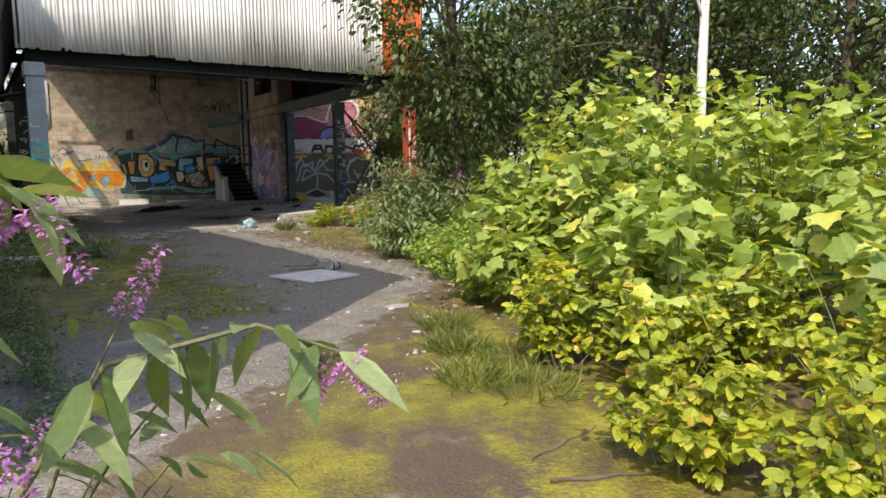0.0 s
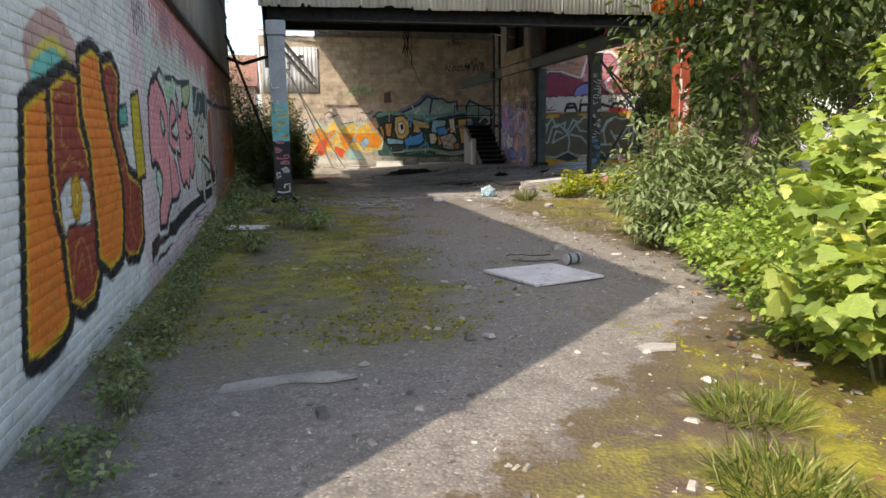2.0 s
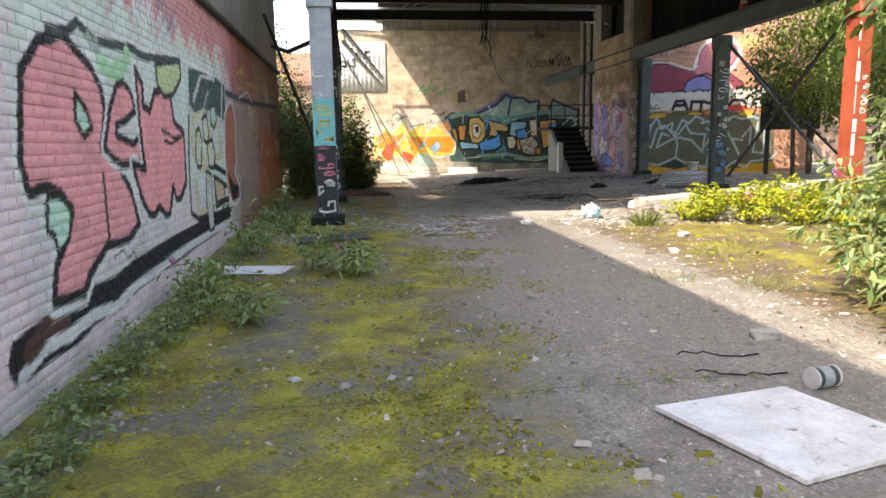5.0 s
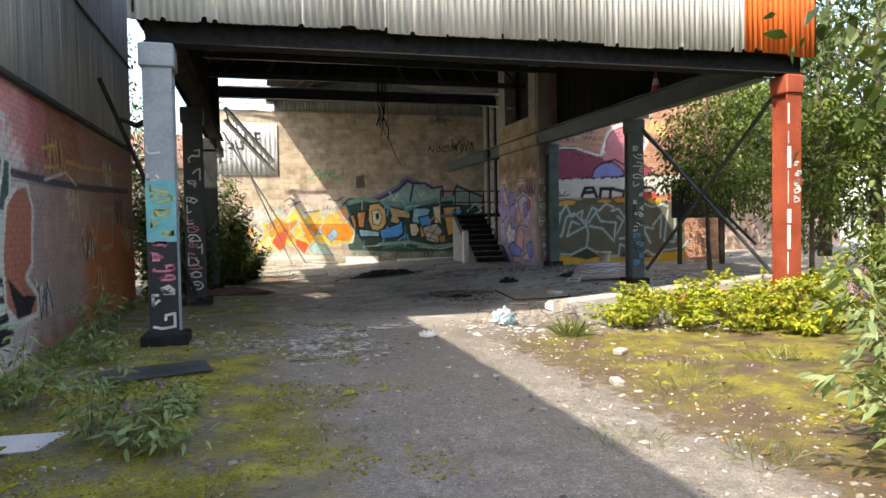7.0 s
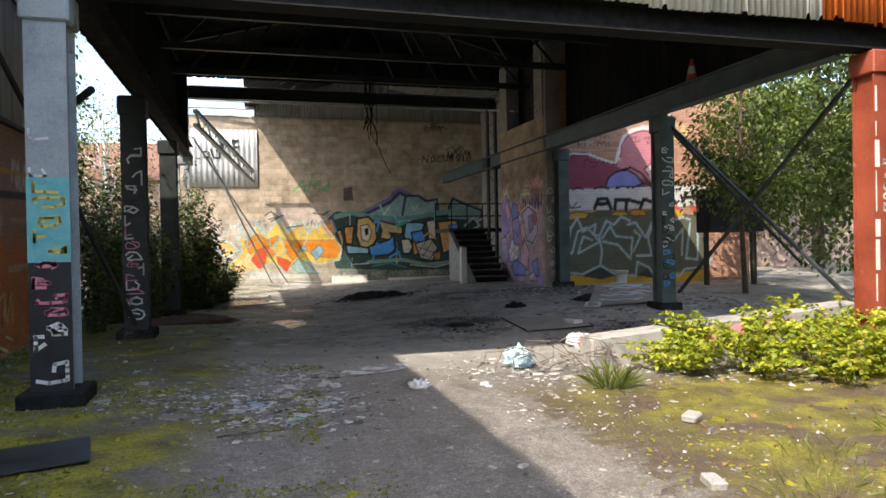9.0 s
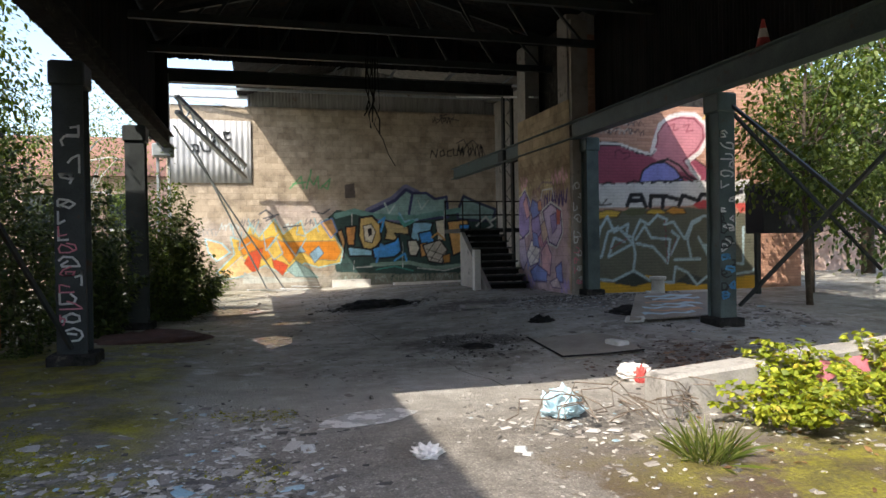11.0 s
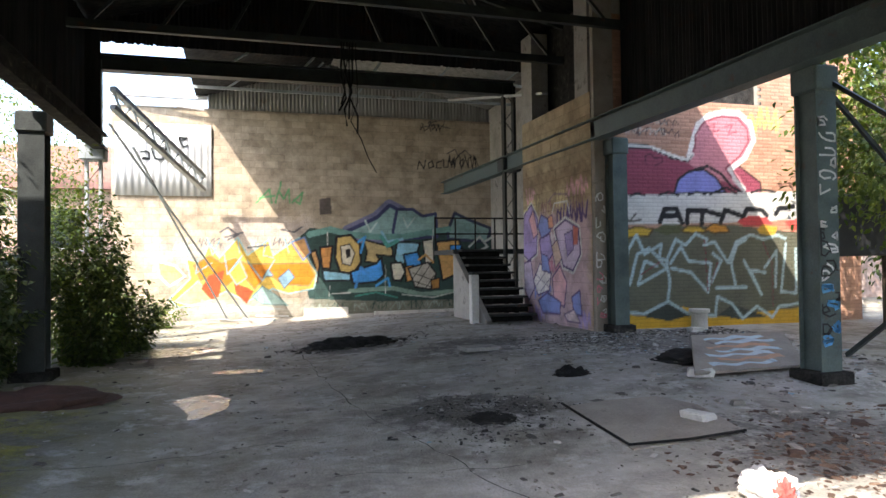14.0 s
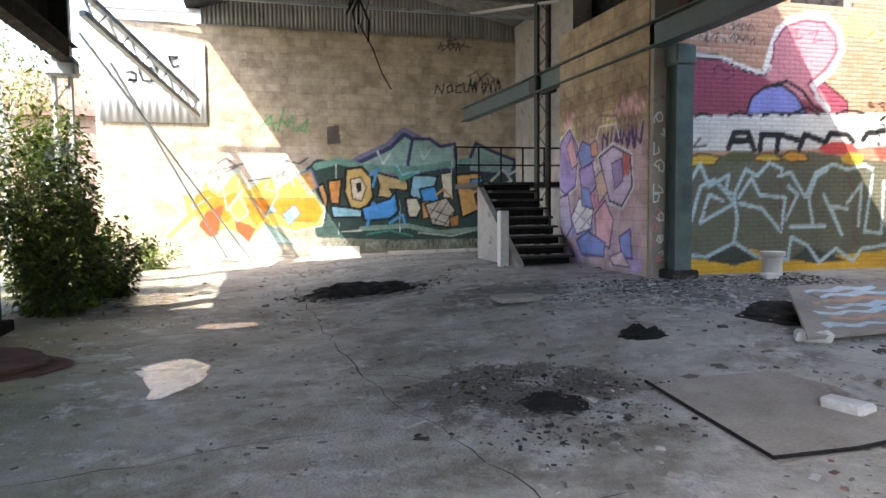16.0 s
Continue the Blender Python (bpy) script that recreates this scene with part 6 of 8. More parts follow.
# Near-black panel paints the shade inside the window opening.
core("window_recess", rb, 13.58, 15.02, 28.3, 28.5, 4.93, 7.2, M["soot_and_dark"])
core("wall_body", rb, 11.0, 11.5, 28.16, 31.5, 0, 4.9, M["concrete"])
core("pier_end", rb, 10.99, 11.42, 28.0, 28.115, 0, 6.9, M["ply"])
tag_strokes(rb, 11.0, 11.19, 27.996, 0.6, 3.1, M["tag_white"], 91, 9, 0.026)
tag_strokes(rb, 11.0, 11.19, 27.995, 0.5, 1.6, M["pink"], 92, 4, 0.022)
core("pier_post", rb, 10.98, 11.4, 28.2, 28.75, 4.95, 7.1, M["concrete"])
core("pier_post", rb, 10.98, 11.4, 30.9, 31.5, 4.95, 7.1, M["concrete"])
core("inner_wall", rb, 12.9, 13.1, 28.5, 39.3, 0, 7.6, M["concrete"])
# Near-black panel stands in for the darkness behind the pier's opening.
core("upper_back", rb, 11.5, 11.7, 28.7, 32.6, 4.9, 8.0, M["soot_and_dark"])
nb = tagged(new("wall_north_core"), "plain masonry behind the block wall", "wall", "", "structure")
core("wall_body", nb, 0.6, 14.8, 38.92, 39.3, -0.1, 6.7, M["concrete"])


# Pale residue colour that also carries the bright sky reflection of the puddles.
M["water"] = surface("wet film with pale sheen colour", (0.42, 0.42, 0.41), (0.66, 0.65, 0.64), 5, 0.3, 0, 40, 0.02)

# ---- plants ----
def leaf_shape(kind):
    """Outline of one leaf of length 1 in the xy plane, growing along y, slightly cupped."""
    if kind == "maple":
        pts = [(0, 0.06), (0.26, 0.0), (0.40, 0.16), (0.60, 0.38), (0.45, 0.50), (0.46, 0.74), (0.24, 0.74), (0, 1.0), (-0.24, 0.74), (-0.46, 0.74), (-0.45, 0.50), (-0.60, 0.38), (-0.40, 0.16), (-0.26, 0.0)]
    elif kind == "round":
        pts = [(0, 0), (0.22, 0.08), (0.36, 0.3), (0.34, 0.58), (0.18, 0.86), (0, 1), (-0.18, 0.86), (-0.34, 0.58), (-0.36, 0.3), (-0.22, 0.08)]
    elif kind == "long":
        pts = [(0, 0), (0.1, 0.15), (0.15, 0.4), (0.11, 0.7), (0, 1), (-0.11, 0.7), (-0.15, 0.4), (-0.1, 0.15)]
    elif kind == "blade":
        pts = [(-0.011, 0), (0.011, 0), (0.008, 0.6), (0, 1), (-0.008, 0.6)]
    else:
        pts = [(0, 0), (0.26, 0.35), (0.18, 0.75), (0, 1), (-0.18, 0.75), (-0.26, 0.35)]
    v = np.array([(x, y, 0.22 * abs(x) - 0.22 * y * y) for x, y in pts])
    return v


def scatter_leaves(name, kind, pos, size, out, material, parent, rnd, droop=0.5, trio=False):
    """Many leaves as one mesh: pos (n,3), size (n,), out (n,3) the way each leaf grows."""
    tpl = leaf_shape(kind)
    if trio:
        pos, size, out = np.repeat(pos, 3, 0), np.repeat(size, 3), np.repeat(out, 3, 0)
        k = np.tile(np.arange(3), len(pos) // 3)
        ang = (k - 1) * 1.15
        c, s = np.cos(ang), np.sin(ang)
        out = np.stack([out[:, 0] * c - out[:, 1] * s, out[:, 0] * s + out[:, 1] * c, out[:, 2]], 1)
    n = len(pos)
    yv = out + rnd.normal(0, 0.35, (n, 3)) - np.array([0, 0, droop])
    yv /= np.linalg.norm(yv, axis=1, keepdims=True) + 1e-9
    nv = np.array([0, 0, 1.0]) + rnd.normal(0, 0.42, (n, 3)) + out * 0.35
    xv = np.cross(yv, nv)
    xv /= np.linalg.norm(xv, axis=1, keepdims=True) + 1e-9
    zv = np.cross(xv, yv)
    P = pos[:, None, :] + size[:, None, None] * (tpl[None, :, :1] * xv[:, None] + tpl[None, :, 1:2] * yv[:, None] + tpl[None, :, 2:] * zv[:, None])
    m = len(tpl)
    F = (np.arange(n) * m)[:, None] + np.arange(m)[None]
    return tagged(mesh_of(name, P.reshape(-1, 3), F, material, parent), kind="stuff")


def shrub(name, label, cat, x, y, height, spread, stems, leaves, size, kind, material, seed, trio=False, group="", droop=0.4, flowers=0, stem_r=0.012, lean=(0, 0), low=0.12, spike=0.18):
    """A bush: arching stems from one root with leaves along them."""
    rnd = np.random.RandomState(seed)
    z0 = ground_at(x, y)
    t = thing(name, label, cat, (x, y, z0), 0, group)
    bm = bmesh.new()
    pos, out, tips = [], [], []
    per = max(3, leaves // stems)
    for s in range(stems):
        a, r = rnd.uniform(0, 2 * math.pi), spread * math.sqrt(rnd.uniform(0.02, 1))
        h = height * rnd.uniform(0.55, 1.05) * (1 - 0.45 * (r / spread) ** 2)
        ex, ey = r * math.cos(a) + lean[0], r * math.sin(a) + lean[1]
        b = np.array([ex * 0.25 + rnd.normal(0, 0.04), ey * 0.25 + rnd.normal(0, 0.04), -0.03])
        e = np.array([ex, ey, h])
        mid = (b + e) / 2 + np.array([-ex * 0.15, -ey * 0.15, h * 0.18])
        q = [(1 - u) ** 2 * b + 2 * u * (1 - u) * mid + u * u * e for u in np.linspace(0, 1, 6)]
        tube(bm, q, [stem_r * (1 - 0.14 * i) for i in range(6)], 4)
        u = rnd.uniform(low, 1.03, per) ** (0.8 if low > 0 else 1.15)
        u = u[:, None]
        pts = (1 - u) ** 2 * b + 2 * u * (1 - u) * mid + u * u * e
        ang = rnd.uniform(0, 2 * math.pi, per)
        o = np.stack([np.cos(ang), np.sin(ang), rnd.uniform(-0.1, 0.5, per)], 1)
        pts = pts + o * np.array([1, 1, 0.5]) * rnd.uniform(0.3, 1.6, (per, 1)) * size
        pts[:, 2] = np.maximum(pts[:, 2], 0.03)
        pos.append(pts), out.append(o), tips.append((e, e - mid))
    tagged(part("stem", bm, M["stem"], t), kind="stuff")
    pos, out = np.concatenate(pos), np.concatenate(out)
    scatter_leaves("leaves", kind, pos, size * rnd.uniform(0.55, 1.2, len(pos)), out, material, t, rnd, droop, trio)
    for e, d in tips[:flowers]:
        flower_spike(t, e, d / (np.linalg.norm(d) + 1e-9), spike, rnd)
    return t


def flower_spike(parent, base, d, length, rnd):
    n = 150
    u = rnd.uniform(0, 1, n)
    ang = rnd.uniform(0, 2 * math.pi, n)
    d = np.array(d)
    side = np.cross(d, (0.3, 0.2, 1.0))
    side /= np.linalg.norm(side)
    side2 = np.cross(d, side)
    o = side * np.cos(ang)[:, None] + side2 * np.sin(ang)[:, None]
    pos = np.array(base) + d * (u * length)[:, None] + o * (0.022 * (1.1 - 0.75 * u))[:, None]
    return scatter_leaves("flower_spike", "leaf", pos, rnd.uniform(0.010, 0.02, n), o, M["flower"], parent, rnd, 0.0)


def tree(name, label, x, y, trunk_h, trunk_r, crown_c, crown_r, clumps, per, size, material, bark, seed, kind="leaf", group="", lean=0.0):
    rnd = np.random.RandomState(seed)
    z0 = ground_at(x, y)
    t = thing(name, label, "tree", (x, y, z0), 0, group)
    bm = bmesh.new()
    top = np.array([lean, 0, trunk_h])
    tube(bm, [(lean * u * u + 0.06 * math.sin(3 * u + seed), 0.05 * math.sin(4 * u), trunk_h * u - 0.05) for u in np.linspace(0, 1, 8)], [trunk_r * (1.15 - 0.8 * u) for u in np.linspace(0, 1, 8)], 10)
    pos, out = [], []
    for c in range(clumps):
        d = rnd.normal(0, 1, 3)
        d /= np.linalg.norm(d)
        r = rnd.uniform(0.45, 1.05)
        cc = np.array(crown_c) + d * np.array(crown_r) * r
        if cc[2] < 0.25:
            cc[2] = 0.25 + rnd.uniform(0, 0.4)
        if c % 3 == 0:
            st = np.array([0, 0, min(trunk_h * rnd.uniform(0.35, 0.95), max(cc[2], 0.4))])
            tube(bm, [st, (st + cc) / 2 + np.array([0, 0, 0.15]), cc], [trunk_r * 0.32, trunk_r * 0.2, trunk_r * 0.06], 5)
        cr = rnd.uniform(0.35, 0.75) * min(crown_r) * 0.55
        g = rnd.normal(0, 0.55, (per, 3)) * np.array([cr, cr, cr * 0.7])
        g[:, 2] -= 0.12 * (g[:, 0] ** 2 + g[:, 1] ** 2) / max(cr, 0.1)
        pos.append(cc + g)
        out.append(g / (np.linalg.norm(g, axis=1, keepdims=True) + 1e-6))
    part("trunk", bm, bark, t, "", False)
    pos, out = np.concatenate(pos), np.concatenate(out)
    pos[:, 2] = np.maximum(pos[:, 2], 0.05)
    scatter_leaves("crown", kind, pos, size * rnd.uniform(0.6, 1.3, len(pos)), out, material, t, rnd, 0.45)
    return t


def tuft(name, label, x, y, n, h, r, seed, group="grass tufts"):
    rnd = np.random.RandomState(seed)
    t = thing(name, label, "grass", (x, y, ground_at(x, y)), 0, group)
    a = rnd.uniform(0, 2 * math.pi, n)
    q = r * np.sqrt(rnd.uniform(0, 1, n))
    pos = np.stack([q * np.cos(a), q * np.sin(a), np.zeros(n)], 1)
    out = np.stack([np.cos(a) * 0.45, np.sin(a) * 0.45, rnd.uniform(0.4, 1.4, n)], 1)
    scatter_leaves("foliage", "blade", pos, h * rnd.uniform(0.5, 1.1, n), out, M["grass"], t, rnd, 0.0)
    return t


R = random.Random(5)
# thicket of sycamore saplings, brambles below, along the open side
SYC = "light green sycamore sapling with lobed leaves in sun"
for i, (x, y, h, s) in enumerate(((4.4, 3.2, 1.7, 0.9), (5.6, 4.4, 2.5, 1.0), (5.0, 5.6, 1.7, 0.8), (6.4, 5.6, 2.7, 1.0), (6.2, 3.4, 2.3, 1.0), (7.2, 4.8, 2.6, 1.1), (7.6, 6.6, 3.6, 1.2), (6.6, 7.2, 2.2, 0.9), (7.9, 8.4, 2.9, 1.1), (8.8, 5.2, 3.1, 1.3), (9.6, 7.2, 3.6, 1.2), (5.2, 1.9, 2.0, 1.0), (7.0, 2.6, 2.6, 1.1), (9.0, 3.4, 3.2, 1.3))):
    shrub("sycamore_sapling", SYC, "sapling", x, y, h * 1.02, s, 13, 700, 0.16, "maple", M["leaf_maple"], 100 + i, False, "sycamore thicket", 0.35, 0, 0.014)
BRA = "yellow green bramble bush with three-part leaves"
for i, (x, y, h, s) in enumerate(((2.9, 2.0, 0.7, 0.55), (3.6, 2.7, 0.95, 0.65), (3.0, 1.1, 0.8, 0.6), (3.9, 1.6, 1.1, 0.8), (3.7, 3.7, 0.9, 0.5), (4.4, 4.5, 0.95, 0.55), (4.8, 2.6, 1.2, 0.8), (5.4, 3.6, 1.2, 0.8), (4.6, 0.9, 1.2, 0.9))):
    shrub("bramble_bush", BRA, "bramble", x, y, h, s, 16, 340, 0.075, "round", M["leaf_bramble"], 200 + i, True, "bramble bank", 0.3, 0, 0.006)
for i, (x, y, h, s) in enumerate(((8.2, 17.9, 0.6, 0.7), (9.0, 17.5, 0.75, 0.8), (11.0, 16.4, 1.2, 0.9), (9.6, 16.9, 0.7, 0.8), (9.9, 17.6, 0.8, 0.7), (10.7, 17.4, 0.9, 0.8), (11.5, 17.2, 1.1, 0.8), (8.6, 18.5, 0.7, 0.5), (9.6, 18.5, 0.8, 0.6), (10.5, 18.6, 0.9, 0.6), (11.6, 18.6, 1.0, 0.6), (10.2, 16.4, 0.5, 0.6), (12.3, 17.9, 1.2, 0.8))):
    shrub("bramble_bush", "bramble bush sprawling over the low concrete kerb", "bramble", x, y, h, s, 16, 420, 0.07, "round", M["leaf_bramble"], 260 + i, True, "kerb brambles", 0.3, 0, 0.006)
NET = "bright green nettle clump with toothed leaves"
for i, (x, y, h, s) in enumerate(((4.9, 6.3, 0.8, 0.5), (5.3, 7.1, 0.85, 0.55), (5.6, 7.9, 0.8, 0.55), (5.9, 8.7, 0.8, 0.5), (6.4, 8.0, 1.1, 0.6), (6.7, 9.0, 1.0, 0.6), (6.3, 9.5, 0.7, 0.45), (7.3, 9.5, 1.2, 0.7), (5.9, 6.8, 1.2, 0.6))):
    shrub("nettle_clump", NET, "weed", x, y, h, s, 22, 900, 0.085, "leaf", M["leaf_nettle"], 230 + i, False, "nettles under the bushes", 0.35, 0, 0.005)
# buddleia shrubs
shrub("buddleia_bush", "grey green buddleia with drooping purple flowers, close by", "shrub", -0.22, 1.75, 1.55, 0.55, 16, 230, 0.17, "long", M["leaf_budd"], 301, False, "", 0.75, 5, 0.008, (0.12, -0.2), 0.3)
bud = thing("buddleia_branch", "low arching buddleia branch with purple flower spikes", "shrub", (-0.25, 1.55, 0))
for k, pts in enumerate((((0, 0, 0), (0.2, 0.0, 0.75), (0.45, -0.05, 1.12), (0.75, -0.1, 1.17), (0.95, -0.15, 1.08)), ((0, 0, 0), (0.2, -0.1, 0.55), (0.4, -0.25, 0.82), (0.6, -0.35, 0.84)), ((0, 0, 0), (0.04, -0.05, 0.8), (0.1, -0.1, 1.25), (0.22, -0.15, 1.55), (0.34, -0.2, 1.45)), ((0, 0, 0), (0.0, -0.1, 0.6), (0.04, -0.2, 0.95), (0.12, -0.28, 1.12), (0.24, -0.33, 1.08)))):
    bm = bmesh.new()
    tube(bm, pts, [0.012, 0.01, 0.008, 0.006, 0.003], 6) if len(pts) == 5 else tube(bm, pts, [0.012, 0.01, 0.007, 0.004], 6)
    part("branch", bm, M["stem"], bud)
    rnd = np.random.RandomState(310 + k)
    P = np.array(pts)
    u = np.linspace(1.5, len(pts) - 1.02, 22)
    b0 = P[u.astype(int)] + (P[np.minimum(u.astype(int) + 1, len(pts) - 1)] - P[u.astype(int)]) * (u % 1)[:, None]
    o = np.stack([rnd.uniform(-0.2, 0.7, 22), np.where(np.arange(22) % 2, 0.7, -0.7), rnd.uniform(-0.3, 0.2, 22)], 1)
    scatter_leaves("leaves", "long", b0, rnd.uniform(0.14, 0.23, 22), o, M["leaf_budd"], bud, rnd, 0.55)
    e = P[-1]
    for q in range(2):
        flower_spike(bud, e + np.array([-0.03 * q, 0.02 * q, 0]), np.array([0.45 - 0.9 * q, -0.2, -0.85 + 0.3 * q]) / 1.0, 0.15, rnd)
BUD = "grey green buddleia bush with long narrow leaves"
for i, (x, y, h, s, n) in enumerate(((8.0, 11.2, 2.3, 1.0, 1500), (7.2, 10.4, 1.6, 0.8, 1200), (8.9, 12.6, 2.2, 1.0, 1000), (10.0, 14.2, 2.6, 1.1, 1000), (6.7, 11.3, 1.9, 0.9, 1500), (11.6, 15.3, 3.0, 1.1, 1000), (12.1, 16.4, 2.5, 1.0, 1700), (6.2, 10.5, 1.1, 0.6, 800), (7.5, 12.2, 2.2, 0.9, 1300))):
    shrub("buddleia_bush", BUD, "shrub", x, y, h, s, 18, n, 0.16, "long", M["leaf_tree"] if 2 < i < 7 and i != 4 else M["leaf_budd"], 330 + i, False, "buddleia along the open side", 0.5, 2 if i < 5 else 0, 0.01)
for i, (x, y, h, s) in enumerate(((0.45, 12.6, 0.6, 0.4), (1.35, 14.1, 0.75, 0.5), (0.5, 15.2, 0.8, 0.5), (1.85, 13.7, 0.35, 0.35), (0.75, 17.0, 0.6, 0.4), (0.4, 18.8, 0.8, 0.4), (1.9, 14.6, 0.3, 0.3), (0.9, 11.9, 0.4, 0.3))):
    shrub("buddleia_seedling", "low grey green buddleia seedling on mossy concrete", "weed", x, y, h, s, 12, 240, 0.11, "long", M["leaf_budd"], 350 + i, False, "weeds on the moss", 0.4, 1 if i % 3 == 0 else 0, 0.005, (0, 0), 0.2, 0.09)
# shrubs at the west side of the hall
for i, (x, y, h, s, n) in enumerate(((0.4, 25.9, 3.2, 0.9, 2400), (0.8, 28.4, 3.4, 1.1, 2800), (-0.1, 30.0, 3.8, 1.2, 2800), (0.9, 31.4, 2.0, 0.9, 1500), (1.3, 33.9, 1.7, 0.9, 1200), (2.2, 36.4, 1.0, 0.7, 700), (-1.2, 27.4, 4.6, 1.4, 3200), (-0.9, 33.0, 3.2, 1.2, 1800), (0.5, 23.9, 2.4, 0.6, 1300), (1.5, 29.6, 3.9, 0.8, 2400), (2.0, 30.3, 2.2, 0.8, 1500), (1.7, 32.0, 1.6, 0.8, 1000), (-0.6, 25.4, 4.6, 1.0, 4200), (0.2, 27.2, 4.2, 1.0, 4200), (-1.6, 29.0, 5.2, 1.3, 4000), (0.3, 29.4, 3.2, 1.0, 3200), (1.9, 29.4, 3.0, 0.8, 4000), (1.5, 30.7, 3.3, 0.9, 4500), (2.3, 31.3, 1.6, 0.7, 2500), (1.0, 26.4, 3.0, 0.7, 3000))):
    shrub("wild_shrub", "leafy green shrub growing through the open side", "shrub", x, y, h, s, 20, n, 0.11, "leaf", M["leaf_dark"] if i in (0, 1, 6, 8) or i > 11 else M["leaf_tree"], 370 + i, False, "shrubs in the hall", 0.4, 0, 0.007, (0, 0), 0.0)
# trees
tree("birch_tree", "slim white birch trunk among dark foliage", 10.4, 7.2, 8.0, 0.10, (0.2, 0, 7.6), (1.5, 1.5, 1.8), 16, 90, 0.09, M["leaf_dark"], M["birch"], 401)
for i, (x, y, h, cr, cz) in enumerate(((7.9, 11.0, 7.0, 1.7, 4.3), (13.2, 13.4, 7.5, 2.6, 4.8), (12.6, 9.8, 7.0, 2.5, 4.6), (14.2, 6.6, 8.0, 2.8, 5.0), (15.5, 17.0, 8.0, 2.7, 5.0), (13.0, 3.0, 7.5, 2.6, 4.6), (17.0, 10.5, 9.0, 3.2, 5.6), (17.5, 22.0, 7.5, 2.6, 4.4), (19.5, 16.0, 9.0, 3.3, 5.4), (11.0, 0.4, 7.0, 2.4, 4.2))):
    tree("broadleaf_tree", "dark green broadleaf tree crowding the yard's edge", x, y, h, 0.15, (0, 0, cz), (cr, cr, cz * 0.72), 80, 95, 0.15, M["leaf_dark"], M["bark"], 410 + i, "leaf", "trees along the yard")
for i, (x, y, h, cr, cz) in enumerate(((14.4, 24.4, 5.5, 1.5, 3.6), (16.2, 26.2, 6.0, 1.6, 3.8), (15.2, 21.6, 5.0, 1.4, 3.0))):
    tree("elder_tree", "sunlit green tree leaning beside the brick wall", x, y, h, 0.06, (0, 0, cz), (cr, cr, cz * 0.55), 60, 80, 0.12, M["leaf_tree"], M["bark"], 430 + i, "leaf", "trees by the brick wall")
for i, (x, y, h, cr, cz) in enumerate(((-1.6, 27.2, 7.0, 1.5, 5.2), (-2.5, 41.5, 7.5, 2.2, 5.2), (-5.5, 37.0, 8.0, 2.4, 5.2), (-3.2, 30.5, 7.0, 2.0, 4.6))):
    tree("birch_tree", "pale sunlit tree behind the open west side", x, y, h, 0.11, (0, 0, cz), (cr, cr, cz * 0.5), 60, 80, 0.11, M["leaf_tree"], M["birch"], 440 + i, "leaf", "trees to the west")
for i in range(11):
    tree("background_tree", "dark tree in the wood behind the yard", 21 + 3.0 * (i % 2) + 0.4 * (i % 3), -4 + 4.0 * i, 9.5, 0.2, (0, 0, 5.2), (3.3, 3.3, 4.6), 60, 80, 0.24, M["leaf_dark"], M["bark"], 450 + i, "leaf", "wood behind the yard")
# grass and weeds
for i, (x, y, n, h, r) in enumerate(((3.3, 4.6, 220, 0.2, 0.2), (3.7, 5.3, 180, 0.2, 0.2), (3.5, 4.1, 150, 0.18, 0.25), (3.1, 3.4, 150, 0.18, 0.25), (2.9, 3.8, 200, 0.2, 0.22), (5.9, 12.3, 50, 0.16, 0.2), (6.6, 14.2, 60, 0.16, 0.3), (7.2, 14.8, 50, 0.15, 0.3), (8.4, 15.0, 60, 0.2, 0.3), (5.2, 12.9, 70, 0.12, 0.25), (6.9, 17.4, 80, 0.35, 0.12), (2.9, 11.3, 60, 0.1, 0.2), (3.2, 13.6, 60, 0.1, 0.25), (2.2, 12.9, 60, 0.12, 0.2))):
    tuft("grass_tuft", "tuft of bright green grass on the silt", x, y, int(n * 1.7), h, r * 1.25, 500 + i)
for i in range(64):
    y = (5.6 + i * 0.56 if i < 34 else 4.2 + (i - 34) * 0.3) + R.uniform(-0.15, 0.15)
    shrub("wall_weed", "small pale weed at the foot of the wall", "weed", 0.16 + R.uniform(0, 0.24), y, R.uniform(0.12, 0.34), 0.22, 8, 100, 0.05, "leaf", M["leaf_budd"], 540 + i, False, "weeds at the wall", 0.2, 0, 0.003)
for i in range(12):
    shrub("joint_weed", "low weed growing in a joint of the concrete", "weed", 1.4 + i * 0.26, 9.9 + R.uniform(-0.06, 0.06), 0.08, 0.12, 4, 26, 0.03, "leaf", M["grass"], 600 + i, False, "weeds in the joint", 0.2, 0, 0.002)


